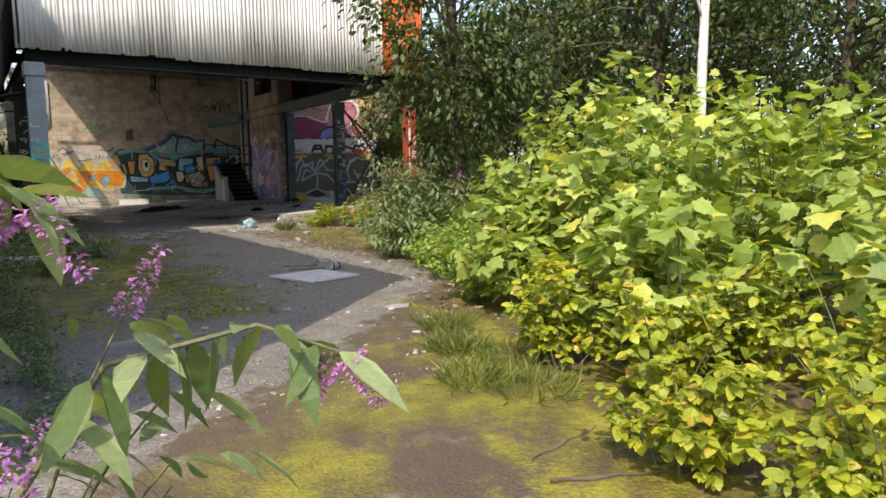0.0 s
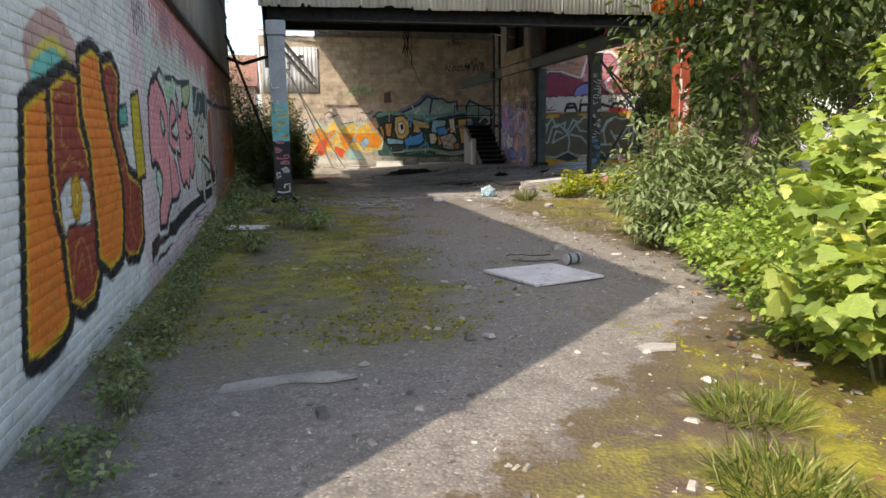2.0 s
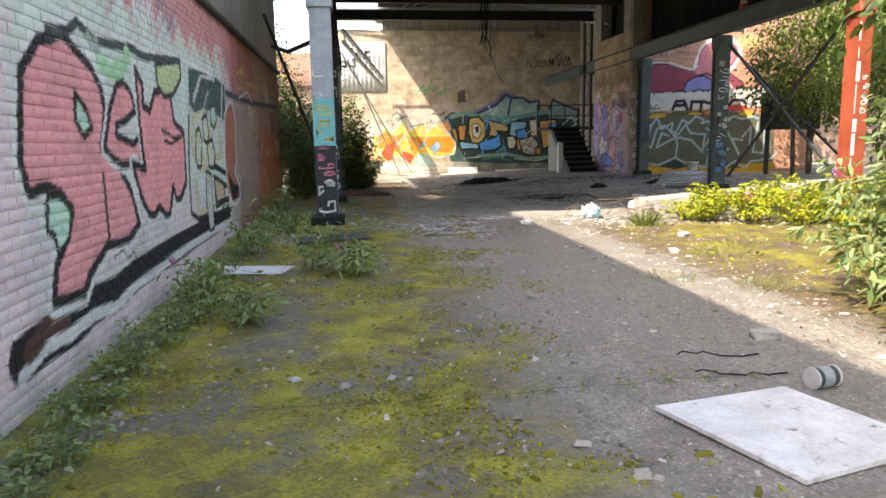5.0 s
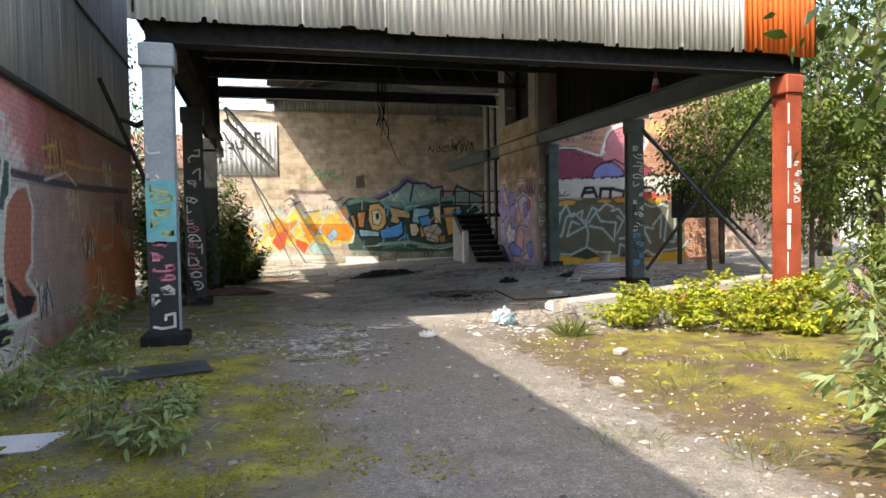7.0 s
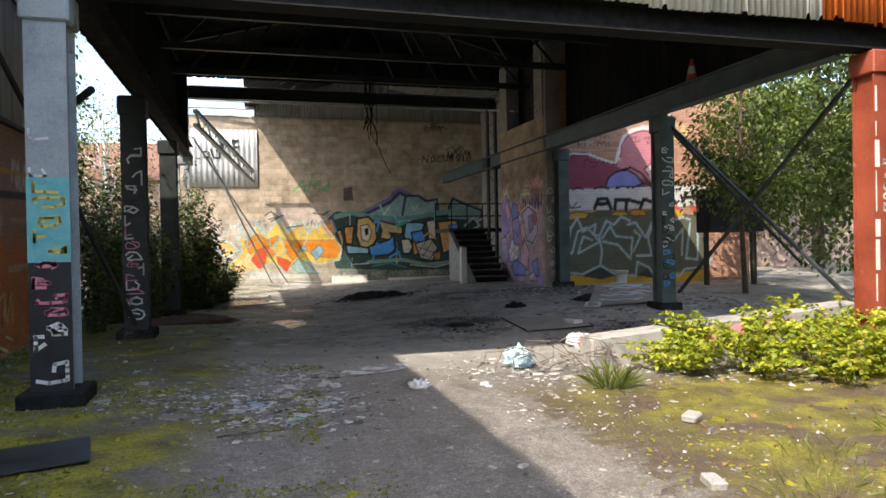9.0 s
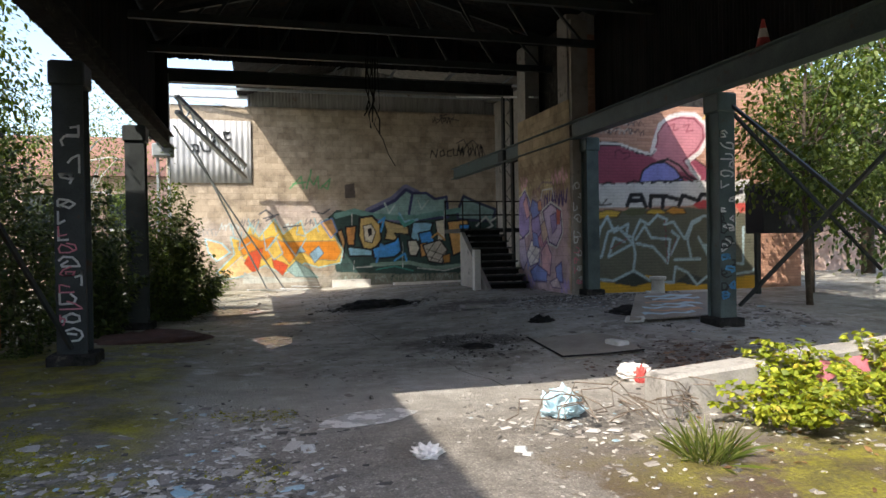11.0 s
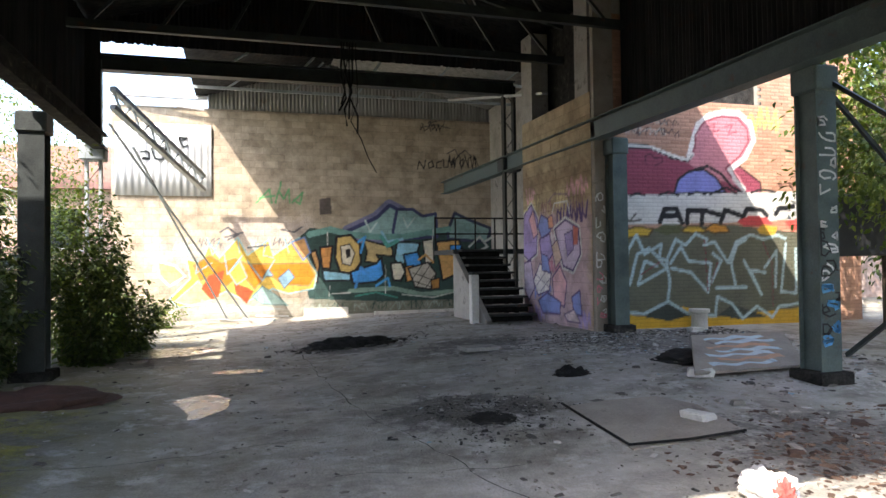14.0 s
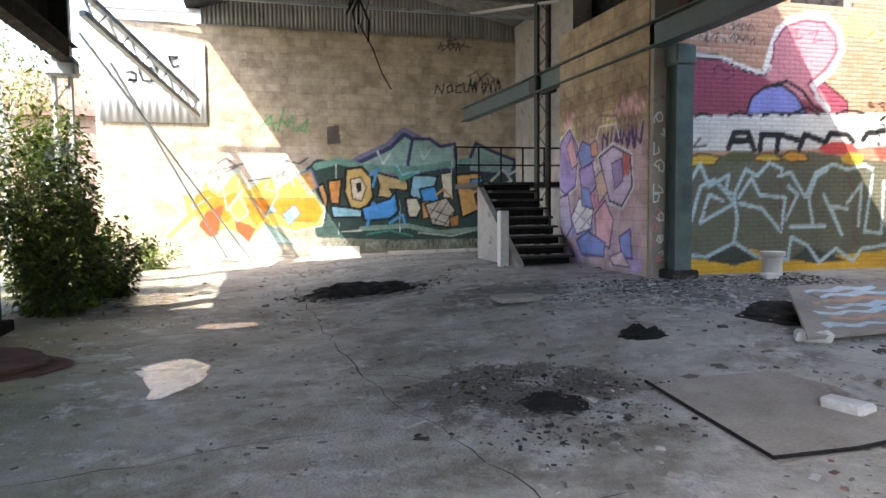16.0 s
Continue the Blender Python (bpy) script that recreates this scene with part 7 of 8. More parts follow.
# ---- buildings beyond ----
def house(x, y, w, d, h, ridge, seed):
    t = thing("brick_building", "sunlit brick building with red tiled roof behind the yard", "building", (x, y, 0), 0, "buildings behind")
    bm = bmesh.new()
    box(bm, -w / 2, w / 2, -d / 2, d / 2, 0, h)
    part("wall", bm, M["far_brick"], t)
    bm = bmesh.new()
    vs = [bm.verts.new(p) for p in ((-w / 2 - 0.2, -d / 2 - 0.3, h - 0.1), (w / 2 + 0.2, -d / 2 - 0.3, h - 0.1), (w / 2 + 0.2, d / 2 + 0.3, h - 0.1), (-w / 2 - 0.2, d / 2 + 0.3, h - 0.1), (-w / 2 - 0.2, 0, ridge), (w / 2 + 0.2, 0, ridge))]
    for f in ((0, 1, 5, 4), (2, 3, 4, 5), (0, 4, 3), (1, 2, 5), (3, 2, 1, 0)):
        bm.faces.new([vs[k] for k in f])
    part("roof", bm, M["roof_tile"], t)
    for k in range(int(w / 3)):
        bm = bmesh.new()
        x0 = -w / 2 + 1.2 + 3 * k
        box(bm, x0, x0 + 1.1, -d / 2 - 0.03, -d / 2 + 0.05, h - 2.2, h - 0.8)
        part("window", bm, M["glass"], t)
        bm = bmesh.new()
        box(bm, x0 - 0.1, x0 + 1.2, -d / 2 - 0.1, -d / 2 + 0.02, h - 2.32, h - 2.2)
        part("sill", bm, M["white_concrete"], t)


M["far_brick"] = surface("pale far brickwork", (0.36, 0.22, 0.17), (0.58, 0.44, 0.37), 2.0, 0.9, 0, 9, 0.4)
house(-4.6, 46.5, 9.5, 7, 4.6, 6.6, 1)
house(-16, 52, 10, 8, 5.0, 7.5, 2)
house(24, 40, 12, 9, 6.5, 9, 3)


# ---- loose things on the ground ----
def slab(name, label, cat, pts, z, thick, material, group="", rot=0.0, tilt=(0, 0), at=(0, 0), seed=0, bendy=0.0):
    """A flat sheet of irregular outline with thickness."""
    rnd = random.Random(seed)
    bm = bmesh.new()
    lo = [bm.verts.new((x, y, 0)) for x, y in pts]
    hi = [bm.verts.new((x, y, thick)) for x, y in pts]
    bm.faces.new(lo[::-1]), bm.faces.new(hi)
    for i in range(len(pts)):
        j = (i + 1) % len(pts)
        bm.faces.new((lo[i], lo[j], hi[j], hi[i]))
    if bendy:
        bmesh.ops.triangulate(bm, faces=bm.faces[:])
        bmesh.ops.subdivide_edges(bm, edges=bm.edges[:], cuts=3, use_grid_fill=True)
        for v in bm.verts:
            v.co.z += bendy * (0.5 + 0.5 * noise.noise(v.co * 1.6 + Vector((seed, 0, 0)))) * 2
    ob = part(name, bm, material)
    ob.matrix_world = pose(at[0], at[1], ground_at(*at) + z, tilt[0], tilt[1], rot)
    return tagged(ob, label, cat, group)


slab("white_board", "grubby white painted board lying flat on concrete", "board", [(-0.28, 0.3), (0.0, -0.6), (0.85, -0.38), (0.6, 0.46)], 0.012, 0.025, M["board"], at=(3.75, 9.2), seed=1)
slab("broken_board", "torn grey strip of board on the shaded concrete", "board", [(-0.42, -0.06), (-0.2, -0.02), (0.0, 0.05), (0.25, 0.0), (0.42, 0.05), (0.40, 0.16), (0.1, 0.17), (-0.2, 0.12), (-0.40, 0.06)], 0.01, 0.02, M["concrete"], at=(1.3, 6.45), rot=-4)
slab("concrete_flake", "pale flake of concrete on moss", "rubble", [(-0.14, -0.05), (0.1, -0.08), (0.16, 0.02), (0.0, 0.08), (-0.13, 0.05)], 0.004, 0.02, M["concrete"], at=(3.85, 6.5))
slab("plywood_sheet", "dirty plywood sheet with curled dark edge on the floor", "board", [(-0.52, 0.75), (-0.05, 0.78), (0.58, 0.7), (0.75, 0.2), (0.55, -0.72), (0.1, -0.78), (-0.65, -0.8)], 0.012, 0.014, M["ply"], at=(8.3, 22.2), tilt=(2, -2.5), seed=4)
pan = slab("painted_panel", "painted wooden panel with pale blue and orange swirls, raised on rubble", "board", [(-1.29, -0.65), (0.46, -0.61), (1.18, 0.6), (-0.42, 0.64)], 0.17, 0.035, M["ply"], at=(11.1, 24.1), tilt=(14, 0), rot=0)
for k in range(7):
    q = random.Random(k)
    pts = [(-0.62 + 0.08 * i + 0.15 * (k % 2) + 0.57 * (0.16 * k - 0.5), -0.5 + 0.15 * k + 0.03 * math.sin(i * 1.1 + k)) for i in range(14)]
    pts += [(x, y + 0.09 + 0.03 * math.sin(x * 5)) for x, y in reversed(pts)]
    bm = bmesh.new()
    bm.faces.new([bm.verts.new((x, y, 0.039)) for x, y in pts])
    part("painted_swirl", bm, (M["bag_blue"], M["faded_orange"], M["bag_blue"])[k % 3], pan, "faded blue and orange paint")
slab("fallen_sheet", "thin bent metal sheet on the weeds", "sheet", [(-0.45, -0.15), (0.4, -0.2), (0.45, 0.15), (-0.4, 0.18)], 0.02, 0.008, M["rail"], at=(0.75, 14.1), tilt=(6, 4), rot=15)
slab("fallen_sheet", "dark flat sheet lying in shade beside the column", "sheet", [(-0.6, -0.3), (0.5, -0.35), (0.6, 0.3), (-0.5, 0.35)], 0.01, 0.012, M["steel"], at=(1.5, 16.2), rot=20)
slab("loose_slab", "small flat concrete slab on the hall floor", "slab", [(-0.32, -0.2), (0.3, -0.24), (0.34, 0.2), (-0.28, 0.24)], 0.01, 0.06, M["concrete"], at=(8.2, 27.0), rot=8)


def blot(cx, cy, rx, ry, seed, k=22):
    q = random.Random(seed)
    return [(rx * math.cos(a) * q.uniform(0.9, 1.06), ry * math.sin(a) * q.uniform(0.9, 1.06)) for a in np.linspace(0, 2 * math.pi, k + 1)[:-1]]


for i, (x, y, rx, ry, a) in enumerate(((3.85, 24.85, 0.42, 0.75, -8), (4.35, 27.5, 0.42, 0.22, 0), (2.9, 30.6, 1.0, 0.8, 0), (4.7, 19.4, 0.5, 0.25, 20))):
    slab("puddle", "shallow still puddle, pale residue and sky sheen in its colour", "water", blot(x, y, rx, ry, 40 + i), 0.006, 0.002, M["water"], "puddles", a, (0, 0), (x, y))
slab("timber_beam", "pale timber block against the block wall", "timber", [(-0.7, -0.12), (0.7, -0.12), (0.7, 0.12), (-0.7, 0.12)], 0.0, 0.28, M["white_concrete"], at=(7.0, 38.4), rot=2)
slab("timber_beam", "pale strip of timber along the foot of the wall", "timber", [(-1.6, -0.06), (1.6, -0.06), (1.6, 0.06), (-1.6, 0.06)], 0.0, 0.1, M["white_concrete"], at=(10.0, 37.6), rot=5)
for i, (x, y, r) in enumerate(((4.2, 37.9, 20), (4.9, 37.7, -15), (3.7, 37.6, 40), (5.3, 38.1, 5))):
    slab("fallen_strip", "pale broken strip lying against the block wall", "debris", [(-0.5, -0.07), (0.5, -0.05), (0.5, 0.07), (-0.5, 0.06)], 0.02 + 0.03 * i, 0.03, M["rail"], "strips at the wall", r, (6, 3), (x, y))

# low whitewashed kerb between the columns
kerb = thing("low_kerb", "low whitewashed concrete kerb with pink spray paint", "kerb", (7.3, 18.75, ground_at(7.3, 18.75)), 0)
bm = bmesh.new()
box(bm, 0.0, 4.6, -0.17, 0.17, -0.1, 0.36, 0.03)
bmesh.ops.subdivide_edges(bm, edges=bm.edges[:], cuts=2)
for v in bm.verts:
    v.co.z += 0.07 * v.co.x if v.co.z > 0 else 0
    v.co += Vector((0, 1, 0.6)) * 0.02 * noise.noise(v.co * 3)
part("kerb_body", bm, M["concrete"], kerb)
bm = bmesh.new()
rnd = random.Random(9)
for k in range(4):
    x = 1.75 + 0.42 * k
    pts = [(x + 0.2 * math.cos(a) * rnd.uniform(0.7, 1.1), 0.24 + 0.07 * x * 0.6 + 0.11 * math.sin(a)) for a in np.linspace(0, 2 * math.pi, 11)[:-1]]
    bm.faces.new([bm.verts.new((u, -0.20 - 0.0015 * k, v)) for u, v in pts])
part("sprayed_patch", bm, M["pink"], kerb, "pink sprayed patches")


def heap(name, label, cat, x, y, rx, ry, h, material, seed, group=""):
    """A low uneven heap."""
    bm = bmesh.new()
    bmesh.ops.create_icosphere(bm, subdivisions=4, radius=1.0)
    bmesh.ops.delete(bm, geom=[v for v in bm.verts if v.co.z < -0.15], context="VERTS")
    for v in bm.verts:
        p = v.co.copy()
        n = noise.noise(p * 2.2 + Vector((seed, 0, 0))) * 0.45 + noise.noise(p * 6 + Vector((0, seed, 0))) * 0.25
        v.co = Vector((p.x * rx * (1 + n * 0.5), p.y * ry * (1 + n * 0.5), max(-0.02, p.z * h * (0.7 + n * 1.4))))
    ob = part(name, bm, material, None, "", False)
    ob.location = (x, y, ground_at(x, y))
    return tagged(ob, label, cat, group)


def crumple(name, label, cat, x, y, r, h, material, seed):
    bm = bmesh.new()
    bmesh.ops.create_icosphere(bm, subdivisions=4, radius=1.0)
    for v in bm.verts:
        p = v.co.copy()
        n = abs(noise.noise(p * 2.1 + Vector((seed, 3, 0)))) * 0.7 + abs(noise.noise(p * 5.2 + Vector((0, seed, 0)))) * 0.35
        v.co = Vector((p.x * r * (0.65 + n), p.y * r * (0.65 + n), max(0.0, (p.z * 0.55 + 0.35) * h * (0.7 + n))))
    ob = part(name, bm, material)
    ob.location = (x, y, ground_at(x, y) + 0.005)
    return tagged(ob, label, cat)


crumple("plastic_bag", "crumpled pale blue plastic bag among wire and rubble", "bag", 6.45, 18.9, 0.2, 0.28, M["bag_blue"], 2)
wb = crumple("plastic_bag", "crumpled white plastic bag with red print", "bag", 7.9, 20.1, 0.22, 0.2, M["bag_white"], 5)
crumple("red_wrapper", "crumpled red printed wrapper lying on the white bag", "wrapper", 7.88, 19.93, 0.08, 0.18, M["red_print"], 8)
crumple("crushed_cup", "crushed clear plastic cup on the concrete", "litter", 4.95, 18.1, 0.12, 0.10, M["bag_white"], 11)
heap("burnt_heap", "black burnt remains with ash on the floor", "ash", 6.5, 29.6, 0.95, 0.4, 0.2, M["soot_and_dark"], 3, "burnt patches")
heap("burnt_heap", "burnt black patch with ash and scraps", "ash", 6.9, 22.9, 0.26, 0.28, 0.025, M["soot_and_dark"], 7, "burnt patches")
heap("cable_knot", "tangle of black burnt cable", "cable", 8.6, 24.4, 0.25, 0.2, 0.12, M["black"], 9)
heap("carpet_heap", "rotten red brown carpet heap beside the shrubs", "carpet", 1.9, 25.4, 0.95, 0.75, 0.14, M["brown_heap"], 12)
heap("rubble_heap", "dark rubble under the painted panel", "rubble", 11.1, 24.6, 1.0, 0.7, 0.13, M["soot_and_dark"], 16, "rubble")

# cracks and slab joints in the hall floor
def crack(x0, y0, x1, y1, w, seed):
    q = random.Random(seed)
    k = max(4, int(math.hypot(x1 - x0, y1 - y0) / 0.22))
    d = Vector((x1 - x0, y1 - y0, 0)).normalized()
    nrm = Vector((-d.y, d.x, 0))
    bm = bmesh.new()
    rows = []
    for i in range(k + 1):
        c0 = Vector((x0 + (x1 - x0) * i / k, y0 + (y1 - y0) * i / k, 0)) + nrm * q.uniform(-0.05, 0.05)
        ww = w * q.uniform(0.1, 0.4)
        rows.append([bm.verts.new((p.x, p.y, ground_at(p.x, p.y) + 0.016)) for p in (c0 - nrm * ww, c0 + nrm * ww)])
    for a, b in zip(rows, rows[1:]):
        bm.faces.new((a[0], b[0], b[1], a[1]))
    return tagged(part("floor_crack", bm, M["soot_and_dark"]), "dark line of a crack in the concrete floor", "crack", "floor cracks")


for i, (x0, y0, x1, y1, w) in enumerate(((5.3, 33.5, 5.6, 24.2, 0.02), (5.6, 24.2, 6.4, 20.2, 0.016), (2.2, 22.2, 5.4, 22.9, 0.016), (3.4, 27.0, 11.0, 28.2, 0.02), (2.6, 29.2, 4.6, 31.4, 0.05), (5.6, 24.3, 8.0, 22.7, 0.018), (1.2, 9.85, 4.4, 9.95, 0.012), (2.6, 25.4, 4.9, 26.2, 0.014), (5.1, 21.6, 6.6, 21.3, 0.014))):
    crack(x0, y0, x1, y1, w, 950 + i)

# tin, brick pieces, wire
tin = thing("paint_tin", "dented paint tin lying on its side, dark with pale label", "tin", (4.78, 9.95, 0.1))
tin.matrix_world = pose(4.62, 9.69, 0.068, 0, 90, 10)
bm = bmesh.new()
bmesh.ops.create_cone(bm, cap_ends=True, segments=24, radius1=0.062, radius2=0.060, depth=0.16)
part("body", bm, M["steel"], tin)
for z in (-0.08, 0.08):
    bm = bmesh.new()
    tube(bm, [(0, 0, z - 0.008), (0, 0, z + 0.008)], 0.066, 24)
    part("rim", bm, M["rail"], tin)
bm = bmesh.new()
tube(bm, [(0, 0, -0.04), (0, 0, 0.035)], 0.0645, 24)
part("label_band", bm, M["steel_pale"], tin, "faded blue green label")
for i, (x, y, s) in enumerate(((4.90, 10.72, 0.10), (6.9, 16.0, 0.10), (6.05, 14.6, 0.09), (8.72, 21.98, 0.15), (10.0, 23.6, 0.16), (12.6, 27.2, 0.14))):
    bm = bmesh.new()
    box(bm, -s, s, -s * 0.6, s * 0.6, 0, s * 0.7, s * 0.12)
    for v in bm.verts:
        v.co += Vector((1, 1, 0.5)) * s * 0.25 * noise.noise(v.co * 9 + Vector((i, 0, 0)))
    ob = part("rubble_block", bm, M["white_concrete"] if i > 2 else M["concrete"])
    ob.matrix_world = pose(x, y, ground_at(x, y) - 0.005, 0, 0, 37 * i)
    tagged(ob, "broken lump of pale concrete", "rubble", "broken lumps")
coil = thing("wire_coil", "loops of rusty wire springing out of the rubble", "wire", (6.4, 18.5, 0.02))
for k in range(14):
    rnd = random.Random(800 + k)
    bm = bmesh.new()
    r, a0, cx = rnd.uniform(0.15, 0.5), rnd.uniform(0, 3), rnd.uniform(-0.3, 1.4)
    pts = [(cx + r * math.cos(a), 0.25 * rnd.uniform(-1, 1) + 0.1 * math.sin(2 * a), max(0, r * 0.7 * math.sin(a) + 0.05)) for a in np.linspace(0.0, math.pi, 9)]
    tube(bm, pts, 0.006, 4)
    part("wire_loop", bm, M["wire"], coil)
for k, (x, y) in enumerate(((4.05, 10.45), (4.0, 10.05))):
    bm = bmesh.new()
    rnd = random.Random(820 + k)
    tube(bm, [(x + 0.07 * i, y + rnd.uniform(-0.06, 0.06) - 0.02 * i, 0.012) for i in range(9)], 0.007, 4)
    tagged(part("bent_wire", bm, M["black"]), "thin black bent wire lying on concrete", "wire", "bent wires")
for k, (x, y, a) in enumerate(((2.3, 2.55, 10), (2.2, 2.3, -25), (2.9, 16.6, 5))):
    bm = bmesh.new()
    tube(bm, [(0.09 * i, 0.012 * math.sin(i * 2), 0.012) for i in range(8)], [0.010 - 0.0008 * i for i in range(8)], 5)
    ob = part("dry_twig", bm, M["bark"])
    ob.matrix_world = pose(x, y, ground_at(x, y), 0, 0, a)
    tagged(ob, "dry brown twig on the ground", "twig", "twigs")
bm = bmesh.new()
edge = [(7.74, 22.97), (7.68, 22.2), (7.62, 21.42), (8.2, 21.38), (8.85, 21.44)]
tube(bm, [(x, y, ground_at(x, y) + 0.05) for x, y in edge], 0.013, 6)
tagged(part("black_hose", bm, M["black"]), "black hose curled along the plywood edge", "hose")
fig = thing("roof_cone", "red and white striped cone on the beam", "cone", (XR - 0.28, 21.6, 4.44))
for k in range(3):
    bm = bmesh.new()
    bmesh.ops.create_cone(bm, cap_ends=True, segments=16, radius1=0.11 - 0.03 * k, radius2=0.08 - 0.03 * k, depth=0.14, matrix=Matrix.Translation((0, 0, 0.07 + 0.14 * k)))
    part("band", bm, M["red_print"] if k != 1 else M["bag_white"], fig)
hood = thing("black_cabinet", "black steel cabinet on posts half hidden by leaves", "cabinet", (15.6, 26.4, ground_at(15.6, 26.4)))
bm = bmesh.new()
box(bm, -0.85, 0.85, -0.3, 0.3, 1.4, 2.55, 0.03)
part("body", bm, M["tag_black"], hood)
for sx in (-0.75, 0.75):
    bm = bmesh.new()
    box(bm, sx - 0.05, sx + 0.05, -0.05, 0.05, -0.05, 1.42)
    part("post", bm, M["steel"], hood)
pot = thing("post_stub", "pale squat post stub at the foot of the brick wall", "post", (13.0, 27.6, ground_at(12.5, 27.6)))
bm = bmesh.new()
tube(bm, [(0, 0, 0), (0, 0, 0.3), (0, 0, 0.34), (0, 0, 0.4)], [0.16, 0.15, 0.2, 0.2], 16)
part("stub", bm, M["white_concrete"], pot)


# ---- scattered litter, leaves and moss: countless ----
def chips(name, label, cat, n, area, size, material, seed, flat=0.35, keep=None):
    rnd = np.random.RandomState(seed)
    x, y = rnd.uniform(area[0], area[1], n), rnd.uniform(area[2], area[3], n)
    if keep is not None:
        ok = keep(x, y, rnd)
        x, y = x[ok], y[ok]
    n = len(x)
    s = size * rnd.lognormal(0, 0.55, n)
    tpl = np.array([(-1, -0.7, 0), (0.9, -0.8, 0), (1, 0.6, 0), (-0.8, 0.8, 0), (-0.7, -0.5, 1), (0.7, -0.5, 1), (0.7, 0.5, 1), (-0.6, 0.5, 1)], float)
    a = rnd.uniform(0, 2 * math.pi, n)
    w = rnd.uniform(0.4, 1, n)
    tx, ty, tz = tpl[:, 0][None] * s[:, None], tpl[:, 1][None] * (s * w)[:, None], tpl[:, 2][None] * (s * flat * rnd.uniform(0.3, 1, n))[:, None]
    P = np.stack([x[:, None] + tx * np.cos(a)[:, None] - ty * np.sin(a)[:, None], y[:, None] + tx * np.sin(a)[:, None] + ty * np.cos(a)[:, None], gz(x, y)[:, None] + tz - 0.004], 2)
    P[..., 2] += 0.012 * (rnd.rand(n, 1) * (tpl[:, 0][None] > 0))
    f = np.array([(4, 5, 6, 7), (0, 1, 5, 4), (1, 2, 6, 5), (2, 3, 7, 6), (3, 0, 4, 7)])
    F = (f[None] + (np.arange(n) * 8)[:, None, None]).reshape(-1, 4)
    return tagged(mesh_of(name, P.reshape(-1, 3), F, material), label, cat, "", "stuff")


def island(name, cols, rough=0.85):
    m, n, l, b = mat(name, rough)
    g = n.new("ShaderNodeNewGeometry")
    c = ramp(n, l, g.outputs["Random Per Island"], cols)
    c = mix(n, l, 1.0, c, ramp(n, l, tex_noise(n, l, 60, 3), [(0.3, grey(0.75)), (0.7, grey(1.05))]), "MULTIPLY")
    l.new(c, b.inputs["Base Color"])
    return m


M["grit"] = island("loose grit", [(0.0, (0.10, 0.09, 0.08)), (0.5, (0.26, 0.24, 0.21)), (0.85, (0.40, 0.37, 0.33)), (1.0, (0.50, 0.48, 0.45))])
M["scraps"] = island("paper and plastic scraps", [(0.0, (0.04, 0.04, 0.04)), (0.3, (0.20, 0.18, 0.16)), (0.6, (0.36, 0.33, 0.29)), (0.92, (0.60, 0.58, 0.55)), (1.0, (0.22, 0.40, 0.50))])
M["char"] = island("charred scraps", [(0.0, (0.012, 0.012, 0.012)), (0.6, (0.05, 0.048, 0.045)), (0.9, (0.16, 0.15, 0.13)), (1.0, (0.5, 0.48, 0.45))])
M["mould"] = island("leaf mould", [(0.0, (0.035, 0.02, 0.014)), (0.6, (0.11, 0.065, 0.045)), (1.0, (0.26, 0.17, 0.12))])
M["moss"] = island("moss tufts", [(0.0, (0.09, 0.085, 0.01)), (0.5, (0.20, 0.19, 0.014)), (1.0, (0.33, 0.31, 0.022))], 1.0)
chips("loose_grit", "small stones and grit strewn over the concrete", "grit", 9000, (0.1, 8.0, 4.0, 19.0), 0.010, M["grit"], 900, 0.7)
chips("loose_grit", "grit and crumbs on the hall floor", "grit", 6000, (0.5, 12.5, 19.0, 37.5), 0.013, M["grit"], 901, 0.6)
chips("paper_scraps", "pale shredded scraps strewn in shade", "litter", 11000, (1.2, 5.0, 16.0, 20.8), 0.024, M["scraps"], 902, 0.12, lambda x, y, r: np.hypot((x - 3.1) / 1.5, (y - 18.4) / 1.9) < r.uniform(0.3, 1.1, len(x)))
chips("wall_debris", "rubble crumbs and scraps along the brick wall", "litter", 3200, (8.6, 13.5, 22.5, 27.9), 0.022, M["scraps"], 903, 0.4, lambda x, y, r: (y > 25.8 - 0.4 * (x - 9)) | (x > 10.2) | (r.rand(len(x)) < 0.12))
chips("floor_litter", "scattered litter on the hall floor", "litter", 900, (1.5, 12.0, 20.0, 37.0), 0.028, M["scraps"], 904, 0.2)
chips("kerb_rubble", "broken bits and wrappers beside the kerb", "litter", 2200, (5.6, 9.6, 16.6, 21.5), 0.02, M["scraps"], 905, 0.35, lambda x, y, r: np.abs(y - 18.4) < r.uniform(0.2, 2.2, len(x)))
chips("silt_litter", "pale scraps lying on the damp silt", "litter", 220, (5.0, 10.5, 10.5, 17.5), 0.014, M["scraps"], 906, 0.15)
chips("charred_crumbs", "charred crumbs around the burnt heap", "litter", 2600, (5.0, 8.2, 28.4, 30.8), 0.018, M["char"], 912, 0.6, lambda x, y, r: np.hypot((x - 6.5) / 1.5, (y - 29.6) / 0.7) < r.uniform(0.3, 1.1, len(x)))
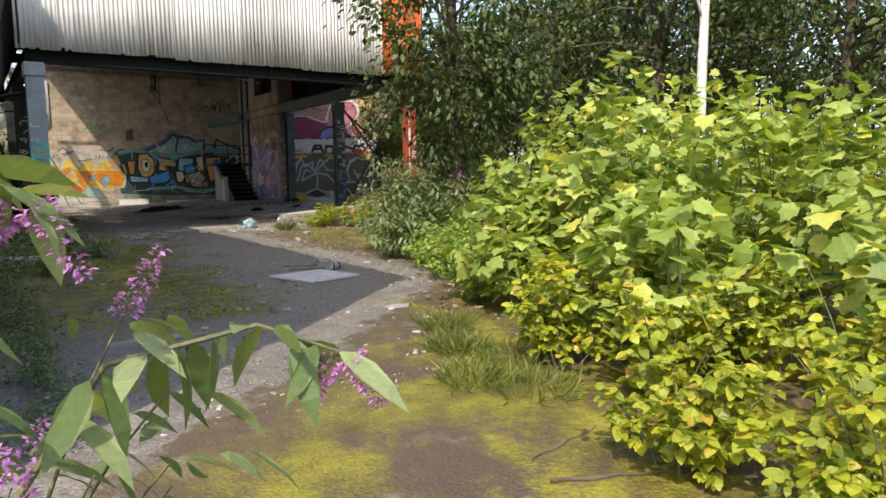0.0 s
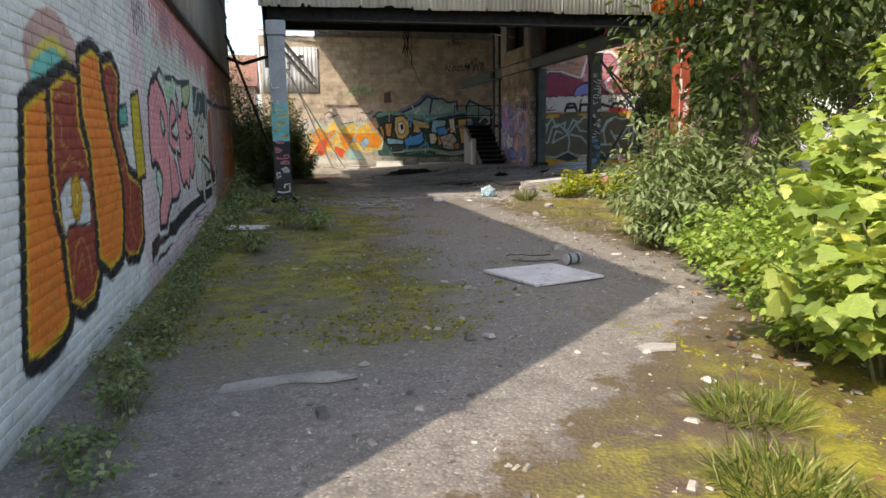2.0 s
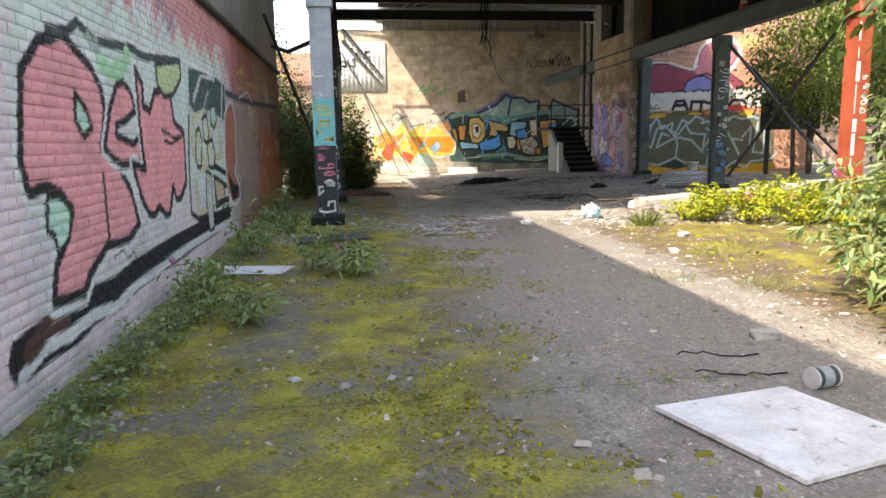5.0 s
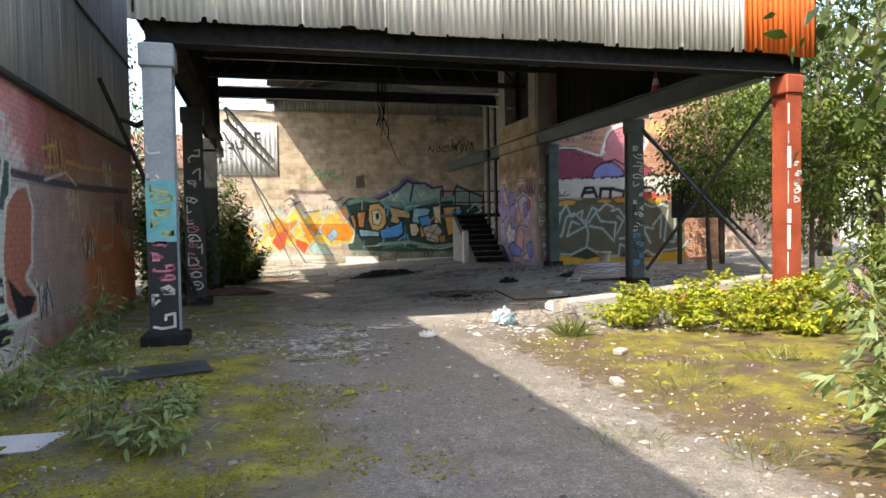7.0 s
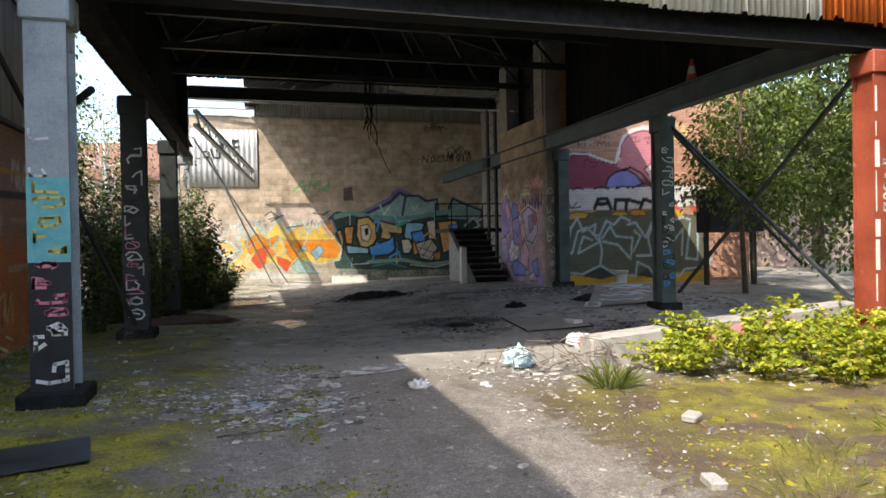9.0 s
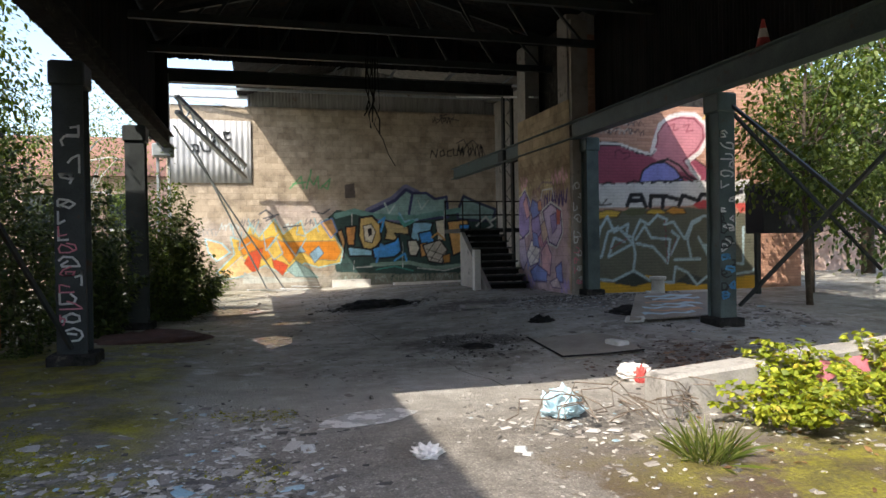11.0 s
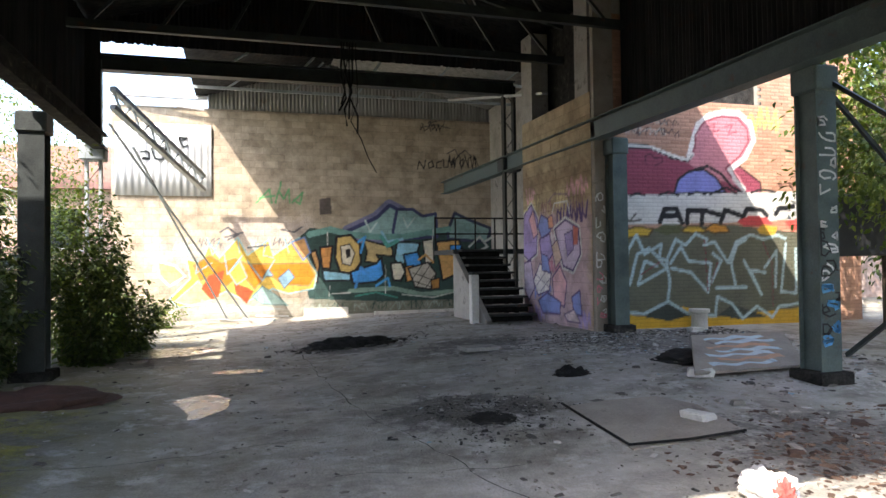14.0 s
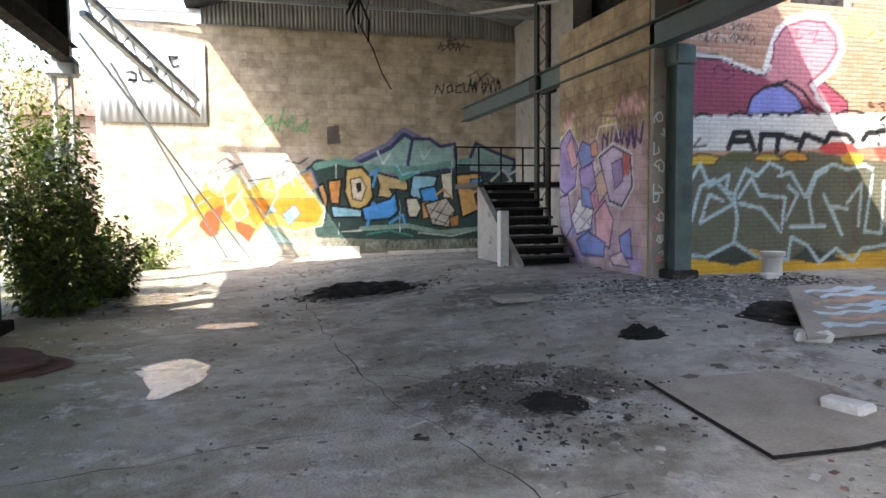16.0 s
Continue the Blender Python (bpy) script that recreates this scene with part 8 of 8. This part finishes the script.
chips("ash_crumbs", "ash and charred crumbs along the brick wall", "litter", 5000, (8.8, 13.6, 25.6, 27.9), 0.012, M["char"], 913, 0.5, lambda x, y, r: y > 26.0 + 0.8 * r.rand(len(x)))
chips("burnt_scraps", "charred scraps around the burnt patch", "litter", 5000, (5.4, 8.4, 21.4, 24.6), 0.010, M["char"], 907, 0.6, lambda x, y, r: np.hypot(x - 6.8, y - 23) < r.uniform(0.4, 1.3, len(x)))


def moss_keep(x, y, r):
    f = np.array([noise.noise(Vector((a * 0.8, b * 0.8, 3.3))) + 0.5 * noise.noise(Vector((a * 2.6, b * 2.6, 1.1))) for a, b in zip(x, y)])
    west = np.where(y > 7.2, np.clip((2.7 - x) / 1.2, -1, 1) * 0.5, -1)
    east = np.clip((x - 3.4) / 1.0, -1, 1) * 0.4 * (y < 7.6) * (y > 3.5)
    return f + np.maximum(west, east) * 1.0 + 0.1 * r.rand(len(x)) > 0.28


chips("moss_tufts", "yellow green cushions of moss on the concrete", "moss", 70000, (0.05, 4.2, 4.0, 20.0), 0.007, M["moss"], 908, 0.6, moss_keep)
chips("moss_tufts", "moss cushions on the sunlit silt", "moss", 4500, (5.6, 10.0, 12.5, 17.6), 0.009, M["moss"], 909, 0.5, lambda x, y, r: np.sin(x * 1.9 + 1) + np.sin(y * 1.4 + x) + r.rand(len(x)) > 1.0)
chips("leaf_mould", "brown leaf mould and crumbs inside the kerb", "litter", 5000, (7.6, 12.2, 19.0, 22.6), 0.02, M["mould"], 911, 0.4, lambda x, y, r: np.hypot((x - 9.8) / 2.2, (y - 20.6) / 1.5) < r.uniform(0.2, 1.15, len(x)))
rl = np.random.RandomState(77)
n = 1500
x, y = rl.uniform(3.2, 11.0, n), rl.uniform(2.5, 18.5, n)
ok = (x > 2.6 + 0.25 * y) & (x < 9.5)
pos = np.stack([x, y, gz(x, y) + 0.015], 1)[ok]
tagged(scatter_leaves("fallen_leaves", "leaf", pos, rl.uniform(0.03, 0.08, len(pos)), rl.normal(0, 1, (len(pos), 3)) * np.array([1, 1, 0.05]), M["dead_leaf"], None, rl, 0.0), "brown fallen leaves on silt under the bushes", "leaves", "", "stuff")
